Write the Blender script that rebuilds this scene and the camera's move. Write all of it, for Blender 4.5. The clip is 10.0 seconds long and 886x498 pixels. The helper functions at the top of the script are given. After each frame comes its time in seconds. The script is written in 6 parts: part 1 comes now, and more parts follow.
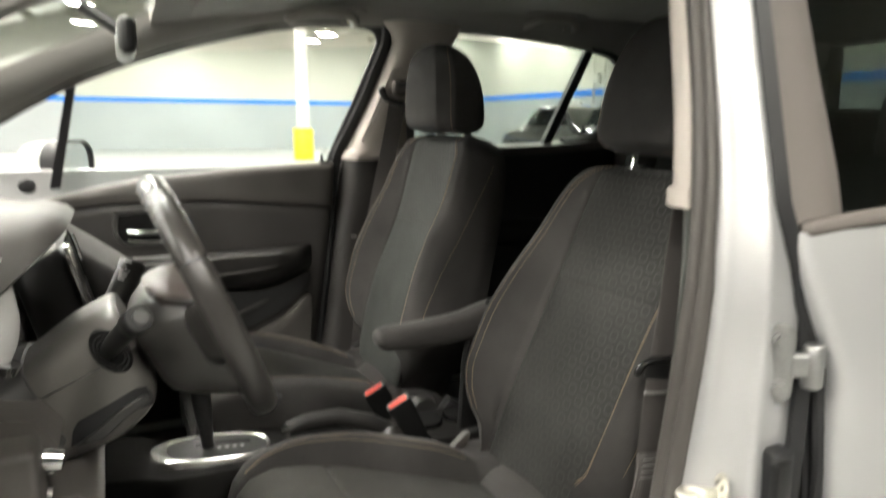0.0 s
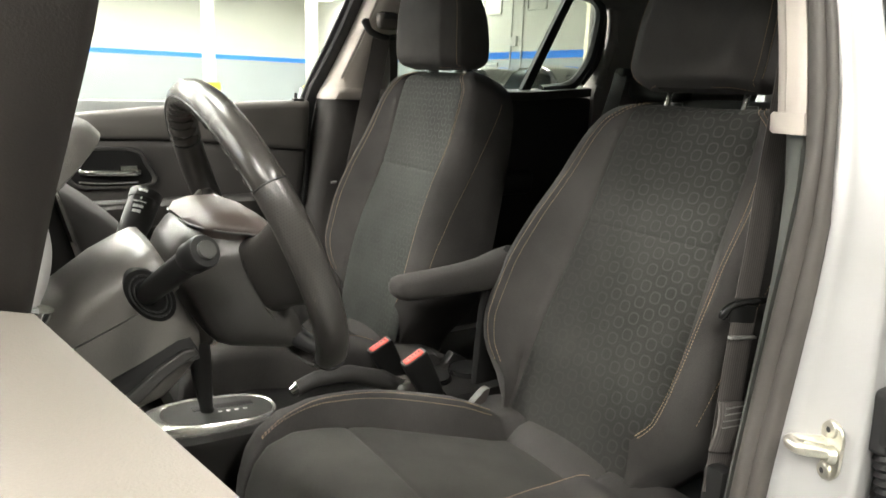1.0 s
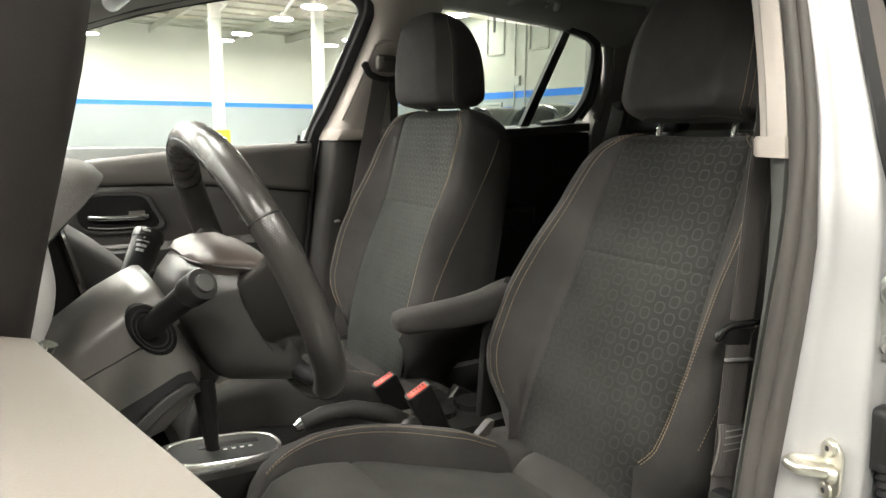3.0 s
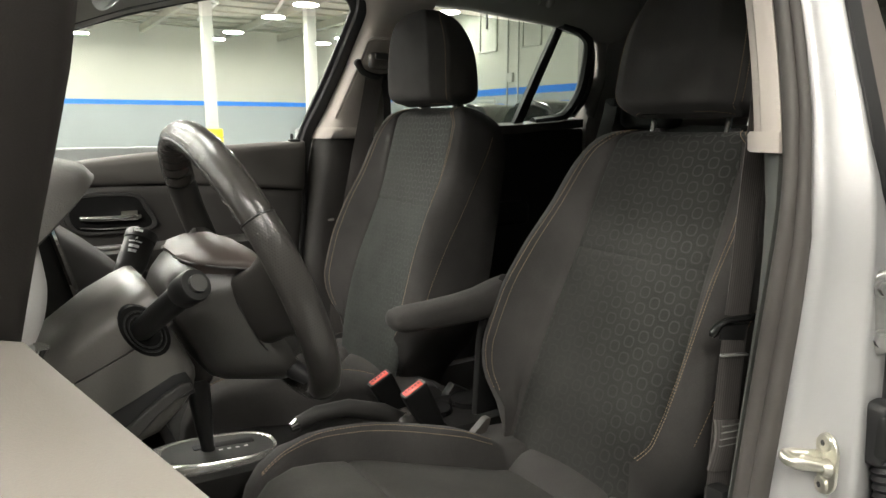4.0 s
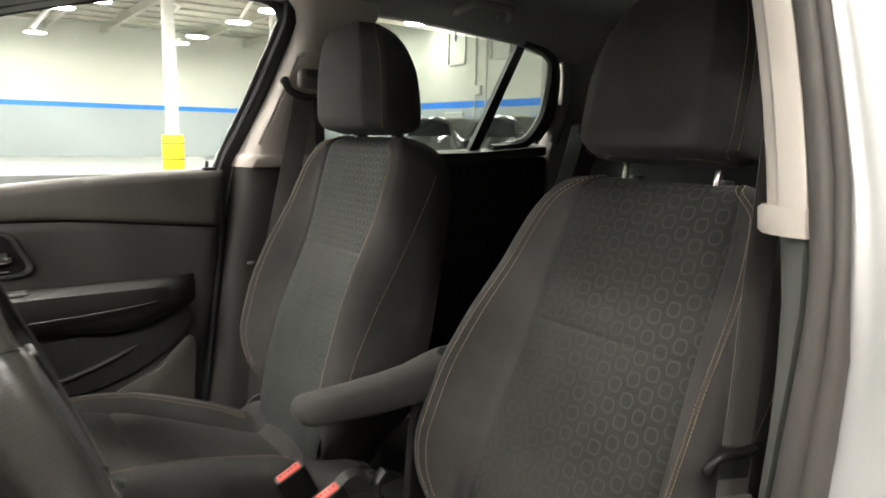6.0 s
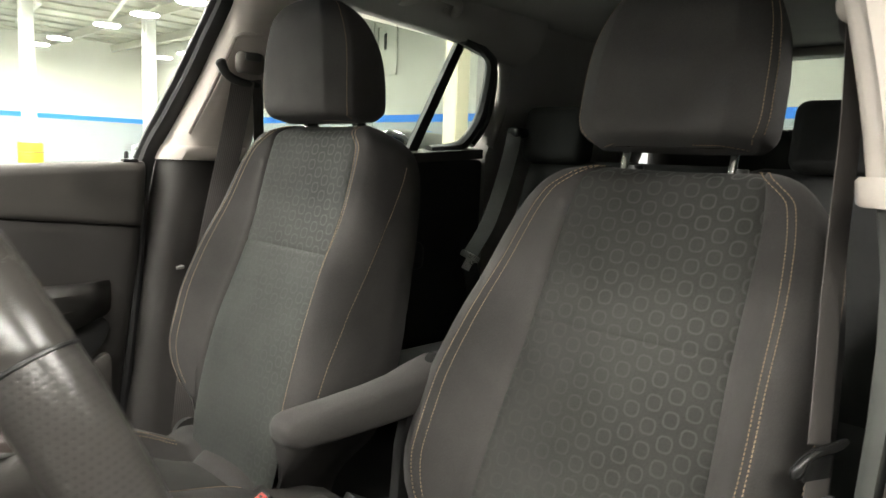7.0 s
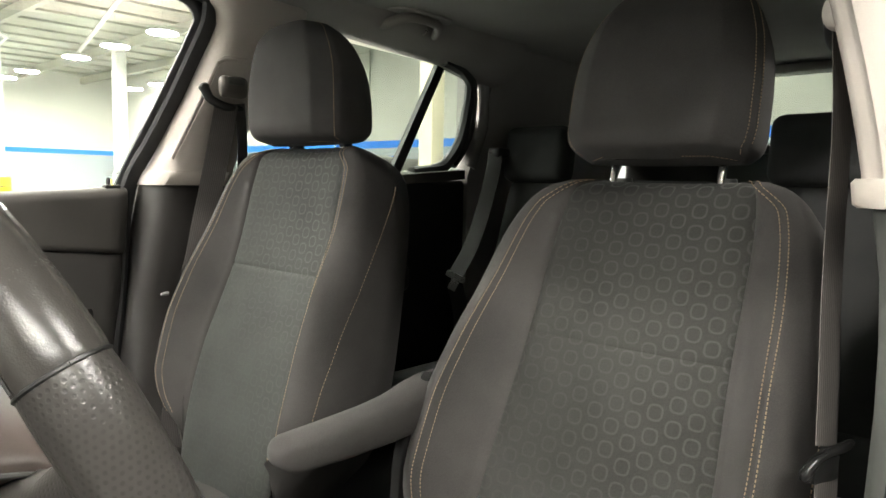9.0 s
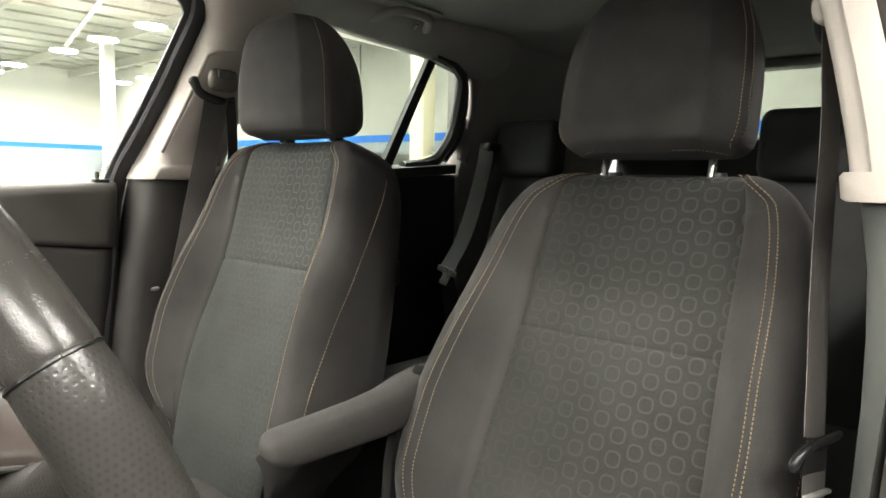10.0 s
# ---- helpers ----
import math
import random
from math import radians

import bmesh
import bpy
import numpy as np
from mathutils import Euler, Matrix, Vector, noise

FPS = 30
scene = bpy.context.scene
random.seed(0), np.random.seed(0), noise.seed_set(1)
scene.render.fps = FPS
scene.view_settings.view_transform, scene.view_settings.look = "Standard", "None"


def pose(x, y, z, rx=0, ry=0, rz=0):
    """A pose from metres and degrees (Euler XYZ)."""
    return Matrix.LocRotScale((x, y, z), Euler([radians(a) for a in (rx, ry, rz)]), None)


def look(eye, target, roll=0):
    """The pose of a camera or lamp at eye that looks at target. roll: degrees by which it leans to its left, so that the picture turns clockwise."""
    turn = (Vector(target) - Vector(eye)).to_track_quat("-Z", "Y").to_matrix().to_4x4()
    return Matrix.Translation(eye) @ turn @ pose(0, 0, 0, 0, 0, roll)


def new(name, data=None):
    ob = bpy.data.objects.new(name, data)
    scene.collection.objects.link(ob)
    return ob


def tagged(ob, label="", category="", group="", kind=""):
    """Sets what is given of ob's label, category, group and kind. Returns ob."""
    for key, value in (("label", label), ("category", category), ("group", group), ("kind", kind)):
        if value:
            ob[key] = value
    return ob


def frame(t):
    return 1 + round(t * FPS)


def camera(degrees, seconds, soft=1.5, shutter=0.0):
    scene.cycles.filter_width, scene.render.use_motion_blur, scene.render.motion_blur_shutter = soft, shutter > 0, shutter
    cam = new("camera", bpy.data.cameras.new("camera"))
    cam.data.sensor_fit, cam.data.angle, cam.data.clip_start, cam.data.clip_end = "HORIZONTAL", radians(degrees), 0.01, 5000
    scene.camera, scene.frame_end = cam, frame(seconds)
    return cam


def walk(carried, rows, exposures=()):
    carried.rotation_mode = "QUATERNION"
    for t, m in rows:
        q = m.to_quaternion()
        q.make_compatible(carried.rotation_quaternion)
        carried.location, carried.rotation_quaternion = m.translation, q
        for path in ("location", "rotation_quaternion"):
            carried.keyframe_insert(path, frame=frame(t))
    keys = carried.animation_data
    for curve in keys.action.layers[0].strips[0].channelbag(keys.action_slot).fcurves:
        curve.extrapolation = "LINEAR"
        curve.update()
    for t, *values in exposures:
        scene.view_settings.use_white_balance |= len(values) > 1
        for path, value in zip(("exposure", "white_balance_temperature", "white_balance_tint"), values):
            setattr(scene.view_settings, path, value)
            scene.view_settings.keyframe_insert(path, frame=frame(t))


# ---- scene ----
cam = camera(65.3, 10.0, shutter=0.5)
PATH = [
    (0, (0.034, 0.171, 1.255), (0.891, 1.943, 0.9), 0.3),
    (0.2, (-0.047, 0.259, 1.235), (0.902, 1.955, 0.759), 1.1),
    (0.5, (-0.1, 0.342, 1.2), (0.891, 1.996, 0.669), 1.3),
    (1, (-0.116, 0.394, 1.182), (0.962, 2.017, 0.729), 2.1),
    (1.5, (-0.115, 0.372, 1.177), (0.959, 2.016, 0.799), 1.2),
    (2, (-0.111, 0.361, 1.176), (0.953, 2.018, 0.826), 0.6),
    (2.5, (-0.111, 0.361, 1.175), (0.949, 2.023, 0.833), 0.4),
    (4, (-0.109, 0.365, 1.175), (0.967, 2.015, 0.825), -0.1),
    (4.5, (-0.109, 0.366, 1.175), (0.973, 2.008, 0.813), -0.4),
    (5, (-0.079, 0.404, 1.198), (1.008, 2.03, 0.782), -0.7),
    (5.2, (-0.051, 0.431, 1.213), (1.049, 2.053, 0.811), -0.5),
    (5.5, (0.026, 0.474, 1.233), (1.139, 2.098, 0.879), 0.2),
    (6, (0.111, 0.57, 1.228), (1.267, 2.17, 0.907), 1.2),
    (6.2, (0.114, 0.619, 1.221), (1.358, 2.158, 0.931), 1.9),
    (7.3, (0.03, 0.789, 1.154), (1.471, 2.151, 0.894), 2.1),
    (7.5, (0.037, 0.787, 1.15), (1.496, 2.133, 0.904), 1.8),
    (8, (0.032, 0.79, 1.156), (1.513, 2.122, 0.978), 1.2),
    (8.5, (0.025, 0.793, 1.155), (1.505, 2.125, 0.971), 1.0),
    (9, (0.028, 0.794, 1.155), (1.499, 2.136, 0.966), 1.1),
    (9.5, (0.029, 0.793, 1.155), (1.497, 2.137, 0.959), 1.3),
    (10, (0.027, 0.794, 1.154), (1.515, 2.116, 0.95), 1.1),
]
walk(cam, [(t, look(eye, target, roll)) for t, eye, target, roll in PATH], [(0, 1.22), (0.5, 1.5), (2.7, 1.45), (4.0, 0.89), (5.5, 0.86), (6.2, 1.38), (7.5, 1.76), (9.0, 1.8), (10, 1.89)])

# ---- world and hall light ----
world = bpy.data.worlds.new("hall_world")
scene.world = world
world.use_nodes = True
world.node_tree.nodes["Background"].inputs[0].default_value = (0.9, 0.95, 1.0, 1)
world.node_tree.nodes["Background"].inputs[1].default_value = 0.004
LAMP = 70.0


# ---- materials ----
def nodes_of(name):
    m = bpy.data.materials.new(name)
    m.use_nodes = True
    nt = m.node_tree
    return m, nt, nt.nodes["Principled BSDF"]


def mixed(nt, fac, a, b):
    n = nt.nodes.new("ShaderNodeMix")
    n.data_type = "RGBA"
    n.inputs["A"].default_value, n.inputs["B"].default_value = (*a, 1), (*b, 1)
    nt.links.new(fac, n.inputs["Factor"])
    return n.outputs["Result"]


def ramp(nt, src, lo, hi, a=0.0, b=1.0):
    n = nt.nodes.new("ShaderNodeMapRange")
    for k, v in zip(("From Min", "From Max", "To Min", "To Max"), (lo, hi, a, b)):
        n.inputs[k].default_value = v
    nt.links.new(src, n.inputs["Value"])
    return n.outputs["Result"]


def tex(nt, kind, scale, coord="Object", **more):
    c = nt.nodes.new("ShaderNodeTexCoord")
    n = nt.nodes.new(kind)
    n.inputs["Scale"].default_value = scale
    for k, v in more.items():
        n.inputs[k].default_value = v
    nt.links.new(c.outputs[coord], n.inputs["Vector"])
    return n


def bumped(nt, p, src, strength, distance):
    b = nt.nodes.new("ShaderNodeBump")
    b.inputs["Strength"].default_value, b.inputs["Distance"].default_value = strength, distance
    nt.links.new(src, b.inputs["Height"])
    nt.links.new(b.outputs["Normal"], p.inputs["Normal"])


def math_node(nt, op, a, b=0.0):
    n = nt.nodes.new("ShaderNodeMath")
    n.operation = op
    for i, v in enumerate((a, b)):
        if isinstance(v, (int, float)):
            n.inputs[i].default_value = v
        else:
            nt.links.new(v, n.inputs[i])
    return n.outputs[0]


def surface(name, col, rough=0.5, metal=0.0, vary=0.15, grain=400.0, relief=0.3, depth=0.0004, patch=6.0, coat=0.0, spec=0.5):
    """A surface with a fine grain in its relief and two scales of tone."""
    m, nt, p = nodes_of(name)
    big, fine = tex(nt, "ShaderNodeTexNoise", patch, Detail=3.0), tex(nt, "ShaderNodeTexNoise", grain, Detail=2.0)
    f = math_node(nt, "ADD", math_node(nt, "MULTIPLY", big.outputs["Fac"], 0.6), math_node(nt, "MULTIPLY", fine.outputs["Fac"], 0.4))
    lo, hi = [max(0, c * (1 - vary)) for c in col], [min(1, c * (1 + vary)) for c in col]
    nt.links.new(mixed(nt, ramp(nt, f, 0.35, 0.65), lo, hi), p.inputs["Base Color"])
    nt.links.new(ramp(nt, f, 0.3, 0.7, max(0.02, rough - 0.06), min(1, rough + 0.06)), p.inputs["Roughness"])
    p.inputs["Metallic"].default_value = metal
    p.inputs["Specular IOR Level"].default_value = spec
    p.inputs["Coat Weight"].default_value = coat
    if relief:
        bumped(nt, p, fine.outputs["Fac"], relief, depth)
    return m


def fabric(name, col, rings=0.0):
    """Woven cloth; with rings, a jacquard of rounded rings in staggered columns, drawn in the panel's own metres."""
    m, nt, p = nodes_of(name)
    c = nt.nodes.new("ShaderNodeTexCoord")
    weave = tex(nt, "ShaderNodeTexNoise", 900.0, Detail=2.0)
    soft = tex(nt, "ShaderNodeTexNoise", 9.0, Detail=3.0)
    f = math_node(nt, "ADD", math_node(nt, "MULTIPLY", weave.outputs["Fac"], 0.55), math_node(nt, "MULTIPLY", soft.outputs["Fac"], 0.45))
    base = mixed(nt, ramp(nt, f, 0.35, 0.65), [v * 0.72 for v in col], [v * 1.3 for v in col])
    height = weave.outputs["Fac"]
    if rings:
        sep = nt.nodes.new("ShaderNodeSeparateXYZ")
        nt.links.new(c.outputs["UV"], sep.inputs[0])
        px, py, size = 0.0295, 0.0328, 0.0104
        cx = math_node(nt, "DIVIDE", sep.outputs[0], px)
        col_i = math_node(nt, "FLOOR", cx)
        a = math_node(nt, "MULTIPLY", math_node(nt, "SUBTRACT", math_node(nt, "FRACT", cx), 0.5), px)
        odd = math_node(nt, "MULTIPLY", math_node(nt, "FLOORED_MODULO", col_i, 2.0), 0.5)
        cy = math_node(nt, "ADD", math_node(nt, "DIVIDE", sep.outputs[1], py), odd)
        b = math_node(nt, "MULTIPLY", math_node(nt, "SUBTRACT", math_node(nt, "FRACT", cy), 0.5), py)
        r = math_node(nt, "POWER", math_node(nt, "ADD", math_node(nt, "POWER", math_node(nt, "ABSOLUTE", a), 2.8), math_node(nt, "POWER", math_node(nt, "ABSOLUTE", b), 2.8)), 1 / 2.8)
        off = math_node(nt, "ABSOLUTE", math_node(nt, "SUBTRACT", r, size))
        ring = ramp(nt, off, 0.0007, 0.0023, 1.0, 0.0)
        ring = math_node(nt, "MULTIPLY", ring, ramp(nt, weave.outputs["Fac"], 0.3, 0.6, 0.5, 1.0))
        # rings fade across the panel: their view-dependent sheen is painted in by place
        sheen_fade = math_node(nt, "SUBTRACT", sep.outputs[0], math_node(nt, "MULTIPLY", math_node(nt, "SUBTRACT", sep.outputs[1], 10.3), 0.3))
        sheen_fade = math_node(nt, "ADD", sheen_fade, math_node(nt, "MULTIPLY", math_node(nt, "SUBTRACT", tex(nt, "ShaderNodeTexNoise", 7.0, Detail=2.0).outputs["Fac"], 0.5), 0.25))
        ring = math_node(nt, "MULTIPLY", ring, ramp(nt, sheen_fade, 9.86, 10.1, 1.0, 0.38))
        n = nt.nodes.new("ShaderNodeMix")
        n.data_type = "RGBA"
        nt.links.new(ring, n.inputs["Factor"])
        nt.links.new(base, n.inputs["A"])
        n.inputs["B"].default_value = (*[v * (1 + 0.09 * rings) for v in col], 1)
        base = n.outputs["Result"]
        height = math_node(nt, "ADD", weave.outputs["Fac"], math_node(nt, "MULTIPLY", ring, 0.6))
    nt.links.new(base, p.inputs["Base Color"])
    p.inputs["Roughness"].default_value = 0.9
    p.inputs["Specular IOR Level"].default_value = 0.25
    if rings:
        nt.links.new(ramp(nt, ring, 0.0, 1.0, 0.9, 0.52), p.inputs["Roughness"])
        nt.links.new(ramp(nt, ring, 0.0, 1.0, 0.2, 0.2 + 0.14 * rings), p.inputs["Specular IOR Level"])
    p.inputs["Sheen Weight"].default_value = 0.03
    p.inputs["Sheen Roughness"].default_value = 0.5
    bumped(nt, p, height, 0.35, 0.0006)
    return m


def glowing(name, col, strength):
    m, nt, p = nodes_of(name)
    p.inputs["Base Color"].default_value = (*col, 1)
    p.inputs["Emission Color"].default_value = (*col, 1)
    p.inputs["Emission Strength"].default_value = strength
    return m


def glass(name, tint=(1, 1, 1)):
    """Thin clear glass: mostly lets through, with a gloss at grazing angles."""
    m = bpy.data.materials.new(name)
    m.use_nodes = True
    nt = m.node_tree
    nt.nodes.remove(nt.nodes["Principled BSDF"])
    out = nt.nodes["Material Output"]
    t, g, mix, fr = (nt.nodes.new(k) for k in ("ShaderNodeBsdfTransparent", "ShaderNodeBsdfGlossy", "ShaderNodeMixShader", "ShaderNodeLayerWeight"))
    t.inputs[0].default_value = (*tint, 1)
    g.inputs["Roughness"].default_value = 0.02
    fr.inputs["Blend"].default_value = 0.5
    gloss = math_node(nt, "POWER", fr.outputs["Facing"], 5.0)
    nt.links.new(math_node(nt, "ADD", math_node(nt, "MULTIPLY", gloss, 0.6), 0.025), mix.inputs[0])
    nt.links.new(t.outputs[0], mix.inputs[1])
    nt.links.new(g.outputs[0], mix.inputs[2])
    nt.links.new(mix.outputs[0], out.inputs["Surface"])
    return m


def perforated(name, col):
    """Leather with rows of punched dots, set by the panel's own metres."""
    m, nt, p = nodes_of(name)
    c = nt.nodes.new("ShaderNodeTexCoord")
    sep = nt.nodes.new("ShaderNodeSeparateXYZ")
    nt.links.new(c.outputs["UV"], sep.inputs[0])
    px = 0.0031
    cx = math_node(nt, "DIVIDE", sep.outputs[0], px)
    odd = math_node(nt, "MULTIPLY", math_node(nt, "FLOORED_MODULO", math_node(nt, "FLOOR", cx), 2.0), 0.5)
    a = math_node(nt, "SUBTRACT", math_node(nt, "FRACT", cx), 0.5)
    b = math_node(nt, "SUBTRACT", math_node(nt, "FRACT", math_node(nt, "ADD", math_node(nt, "DIVIDE", sep.outputs[1], px), odd)), 0.5)
    r = math_node(nt, "SQRT", math_node(nt, "ADD", math_node(nt, "MULTIPLY", a, a), math_node(nt, "MULTIPLY", b, b)))
    dot = ramp(nt, r, 0.14, 0.34, 0.0, 1.0)
    fine = tex(nt, "ShaderNodeTexNoise", 700.0, Detail=2.0)
    nt.links.new(mixed(nt, dot, [v * 0.7 for v in col], [v * 1.1 for v in col]), p.inputs["Base Color"])
    p.inputs["Roughness"].default_value = 0.3
    bumped(nt, p, math_node(nt, "ADD", dot, math_node(nt, "MULTIPLY", fine.outputs["Fac"], 0.2)), 0.18, 0.0005)
    return m


def webbed(name, col):
    """Woven strap with fine ribs along its length, set by the strap's own metres."""
    m, nt, p = nodes_of(name)
    c = nt.nodes.new("ShaderNodeTexCoord")
    sep = nt.nodes.new("ShaderNodeSeparateXYZ")
    nt.links.new(c.outputs["UV"], sep.inputs[0])
    rib = math_node(nt, "ABSOLUTE", math_node(nt, "SINE", math_node(nt, "MULTIPLY", sep.outputs[0], math.pi / 0.0042)))
    fine = tex(nt, "ShaderNodeTexNoise", 1400.0, Detail=2.0)
    h = math_node(nt, "ADD", math_node(nt, "MULTIPLY", rib, 0.7), math_node(nt, "MULTIPLY", fine.outputs["Fac"], 0.3))
    nt.links.new(mixed(nt, ramp(nt, h, 0.2, 0.8), [v * 0.6 for v in col], [v * 1.25 for v in col]), p.inputs["Base Color"])
    p.inputs["Roughness"].default_value = 0.62
    bumped(nt, p, h, 0.5, 0.0006)
    return m


CLOTH = fabric("seat_cloth_charcoal", (0.0445, 0.042, 0.0405))
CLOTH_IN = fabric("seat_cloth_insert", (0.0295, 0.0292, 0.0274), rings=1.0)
# passenger inserts: the driver's cloth again, coloured lighter for the light on that seat
CLOTH_UP_LIT = fabric("seat_cloth_upper_insert_lit", (0.038, 0.04, 0.0372), rings=0.6)
CLOTH_SOFT_LIT = fabric("seat_cloth_insert_soft_lit", (0.04, 0.0427, 0.0397), rings=0.15)
CLOTH_REAR = fabric("rear_seat_cloth", (0.03, 0.03, 0.03))
CLOTH_SEAT = fabric("seat_cloth_cushion", (0.04, 0.039, 0.0355))
THREAD = surface("tan_thread", (0.25, 0.18, 0.115), 0.7, grain=2000, relief=0)
PLASTIC = surface("dark_plastic", (0.036, 0.035, 0.034), 0.46, grain=800, relief=0.5, depth=0.0006)
HUB = surface("hub_plastic", (0.044, 0.042, 0.0395), 0.33, grain=700, relief=0.4, depth=0.0006)
PLASTIC_W = surface("warm_dark_plastic", (0.075, 0.069, 0.064), 0.55, grain=700)
CONSOLE_HB = surface("handbrake_grip_plastic", (0.03, 0.029, 0.028), 0.55, grain=900, spec=0.3)
CONSOLE = surface("console_plastic", (0.012, 0.0115, 0.011), 0.75, spec=0.15, grain=800, relief=0.5, depth=0.0006)
PADDED = surface("padded_dash_skin", (0.03, 0.028, 0.027), 0.8, grain=700, relief=0.4)
PLASTIC_M = surface("matt_black_plastic", (0.008, 0.008, 0.008), 0.78, grain=900, spec=0.15)
PLASTIC_B = surface("black_plastic", (0.013, 0.013, 0.013), 0.38, grain=900)
DASH = surface("dash_plastic", (0.054, 0.05, 0.045), 0.55, grain=600, relief=0.6, depth=0.0007)
TRIM = surface("light_grey_pillar_trim", (0.45, 0.41, 0.374), 0.6, grain=800, vary=0.06)
DOOR_TRIM = surface("door_trim_grey", (0.205, 0.185, 0.168), 0.6, grain=800, vary=0.06)
TRIM_LOW = surface("grey_pillar_trim", (0.072, 0.076, 0.071), 0.6, grain=800, vary=0.08)
LINER = surface("headliner_felt", (0.26, 0.25, 0.237), 0.95, grain=1200, relief=0.4, vary=0.08)
RUBBER = surface("seal_rubber", (0.06, 0.054, 0.05), 0.6, grain=900)
FRAME_D = surface("dark_frame_rubber", (0.036, 0.031, 0.029), 0.55, grain=900)
BLACK_GLOSS = surface("glossy_black_plastic", (0.01, 0.01, 0.01), 0.25, grain=900, relief=0.05, spec=0.25)
BLACK_RUB = surface("black_rubber", (0.014, 0.014, 0.015), 0.5, grain=900)
SILVER = surface("silver_paint", (0.43, 0.43, 0.432), 0.5, metal=0.5, vary=0.03, grain=2500, relief=0.0, coat=0.6)
WHITE_P = surface("white_paint", (0.66, 0.69, 0.65), 0.25, vary=0.03, relief=0, coat=0.6)
GREY_P = surface("mid_grey_plastic", (0.2, 0.195, 0.19), 0.4, grain=900)
FRAME = surface("brown_grey_frame", (0.135, 0.119, 0.109), 0.75, grain=900, vary=0.05)
SLIDER = surface("warm_grey_slider", (0.13, 0.115, 0.104), 0.5, grain=900, vary=0.05)
GRAB = surface("grab_handle_plastic", (0.22, 0.205, 0.19), 0.55, grain=900, vary=0.05)
BARE = surface("bare_hinge_steel", (0.33, 0.33, 0.325), 0.42, metal=0.9, vary=0.12, grain=120, relief=0.2)
PALE = surface("pale_silver_plastic", (0.42, 0.415, 0.41), 0.35, metal=0.35, vary=0.04, relief=0)
DOOR_LOW = surface("door_lower_plastic", (0.042, 0.039, 0.037), 0.5, grain=700)
DOOR_ARM = surface("door_armrest_vinyl", (0.033, 0.031, 0.029), 0.5, grain=600)
PLATE = surface("selector_plate_plastic", (0.06, 0.06, 0.058), 0.35, grain=900, relief=0.1)
PAD = surface("smooth_pad_plastic", (0.056, 0.043, 0.038), 0.48, grain=900, relief=0.1)
SHROUD = surface("shroud_plastic", (0.105, 0.099, 0.092), 0.33, grain=900, relief=0.35, depth=0.0006)
CHROME = surface("chrome", (0.86, 0.86, 0.86), 0.08, metal=1.0, vary=0.02, relief=0)
ZINC = surface("zinc_plate", (0.66, 0.64, 0.57), 0.38, metal=1.0, vary=0.1, relief=0.1, grain=300)
BRIGHT = surface("bright_silver_trim", (0.8, 0.79, 0.77), 0.24, metal=0.85, vary=0.03, relief=0)
SATIN = surface("satin_silver", (0.55, 0.54, 0.52), 0.3, metal=0.9, vary=0.05, relief=0)
LEATHER = surface("wheel_leather", (0.042, 0.039, 0.0365), 0.23, grain=1100, relief=0.3, depth=0.0005, vary=0.05, patch=25)
LEATHER_P = perforated("wheel_leather_punched", (0.038, 0.0355, 0.0335))
BELT = webbed("belt_webbing", (0.062, 0.056, 0.0535))
# same webbing, coloured darker for the shade by the rear seat
BELT_SHADED = webbed("rear_belt_webbing_shaded", (0.03, 0.029, 0.028))
RED = surface("red_release", (0.62, 0.06, 0.04), 0.4, grain=900, vary=0.08)
GLASS = glass("window_glass", (0.93, 0.96, 0.95))
GLASS_T = glass("green_tinted_glass", (0.62, 0.655, 0.635))
GLASS_D = glass("tinted_glass", (0.42, 0.45, 0.43))
MIRROR = surface("mirror_glass", (0.9, 0.9, 0.9), 0.03, metal=1.0, vary=0.01, relief=0)
WALL_W = surface("wall_white_paint", (0.53, 0.53, 0.473), 0.8, grain=12, relief=0.2, depth=0.004, patch=0.35, vary=0.08)
WALL_G = surface("wall_grey_paint", (0.355, 0.383, 0.39), 0.75, grain=12, relief=0.2, depth=0.004, patch=0.4, vary=0.07)
BLUE = surface("blue_stripe_paint", (0.02, 0.2, 0.72), 0.6, grain=20, relief=0, vary=0.08)
FLOOR = surface("sealed_concrete", (0.32, 0.325, 0.316), 0.32, grain=30, relief=0.1, depth=0.001, patch=0.6, vary=0.12)
CEIL = surface("painted_roof_deck", (0.36, 0.355, 0.3), 0.85, grain=15, relief=0.2, patch=0.8, vary=0.2)
STEEL = surface("white_steel", (0.55, 0.55, 0.51), 0.5, grain=40, relief=0.1, vary=0.05)
CREAM = surface("cream_column_paint", (0.72, 0.66, 0.48), 0.55, grain=30, relief=0.1, vary=0.06)
YELLOW = surface("yellow_guard", (0.85, 0.62, 0.01), 0.5, grain=40, relief=0.1, vary=0.06)
CAR_BLACK = surface("black_car_paint", (0.012, 0.012, 0.014), 0.12, vary=0.1, relief=0, coat=1.0)
TYRE = surface("tyre", (0.02, 0.02, 0.02), 0.8)
GLOW = glowing("lamp_diffuser", (1.0, 0.965, 0.88), LAMP)
INK = surface("white_ink", (0.75, 0.75, 0.75), 0.6, relief=0)
# floor carpet; its black also paints the shade of the door's pull hollow
CARPET_SHADE = surface("carpet_and_hollow_shade", (0.02, 0.02, 0.02), 0.98, grain=500, relief=0.8, depth=0.002)


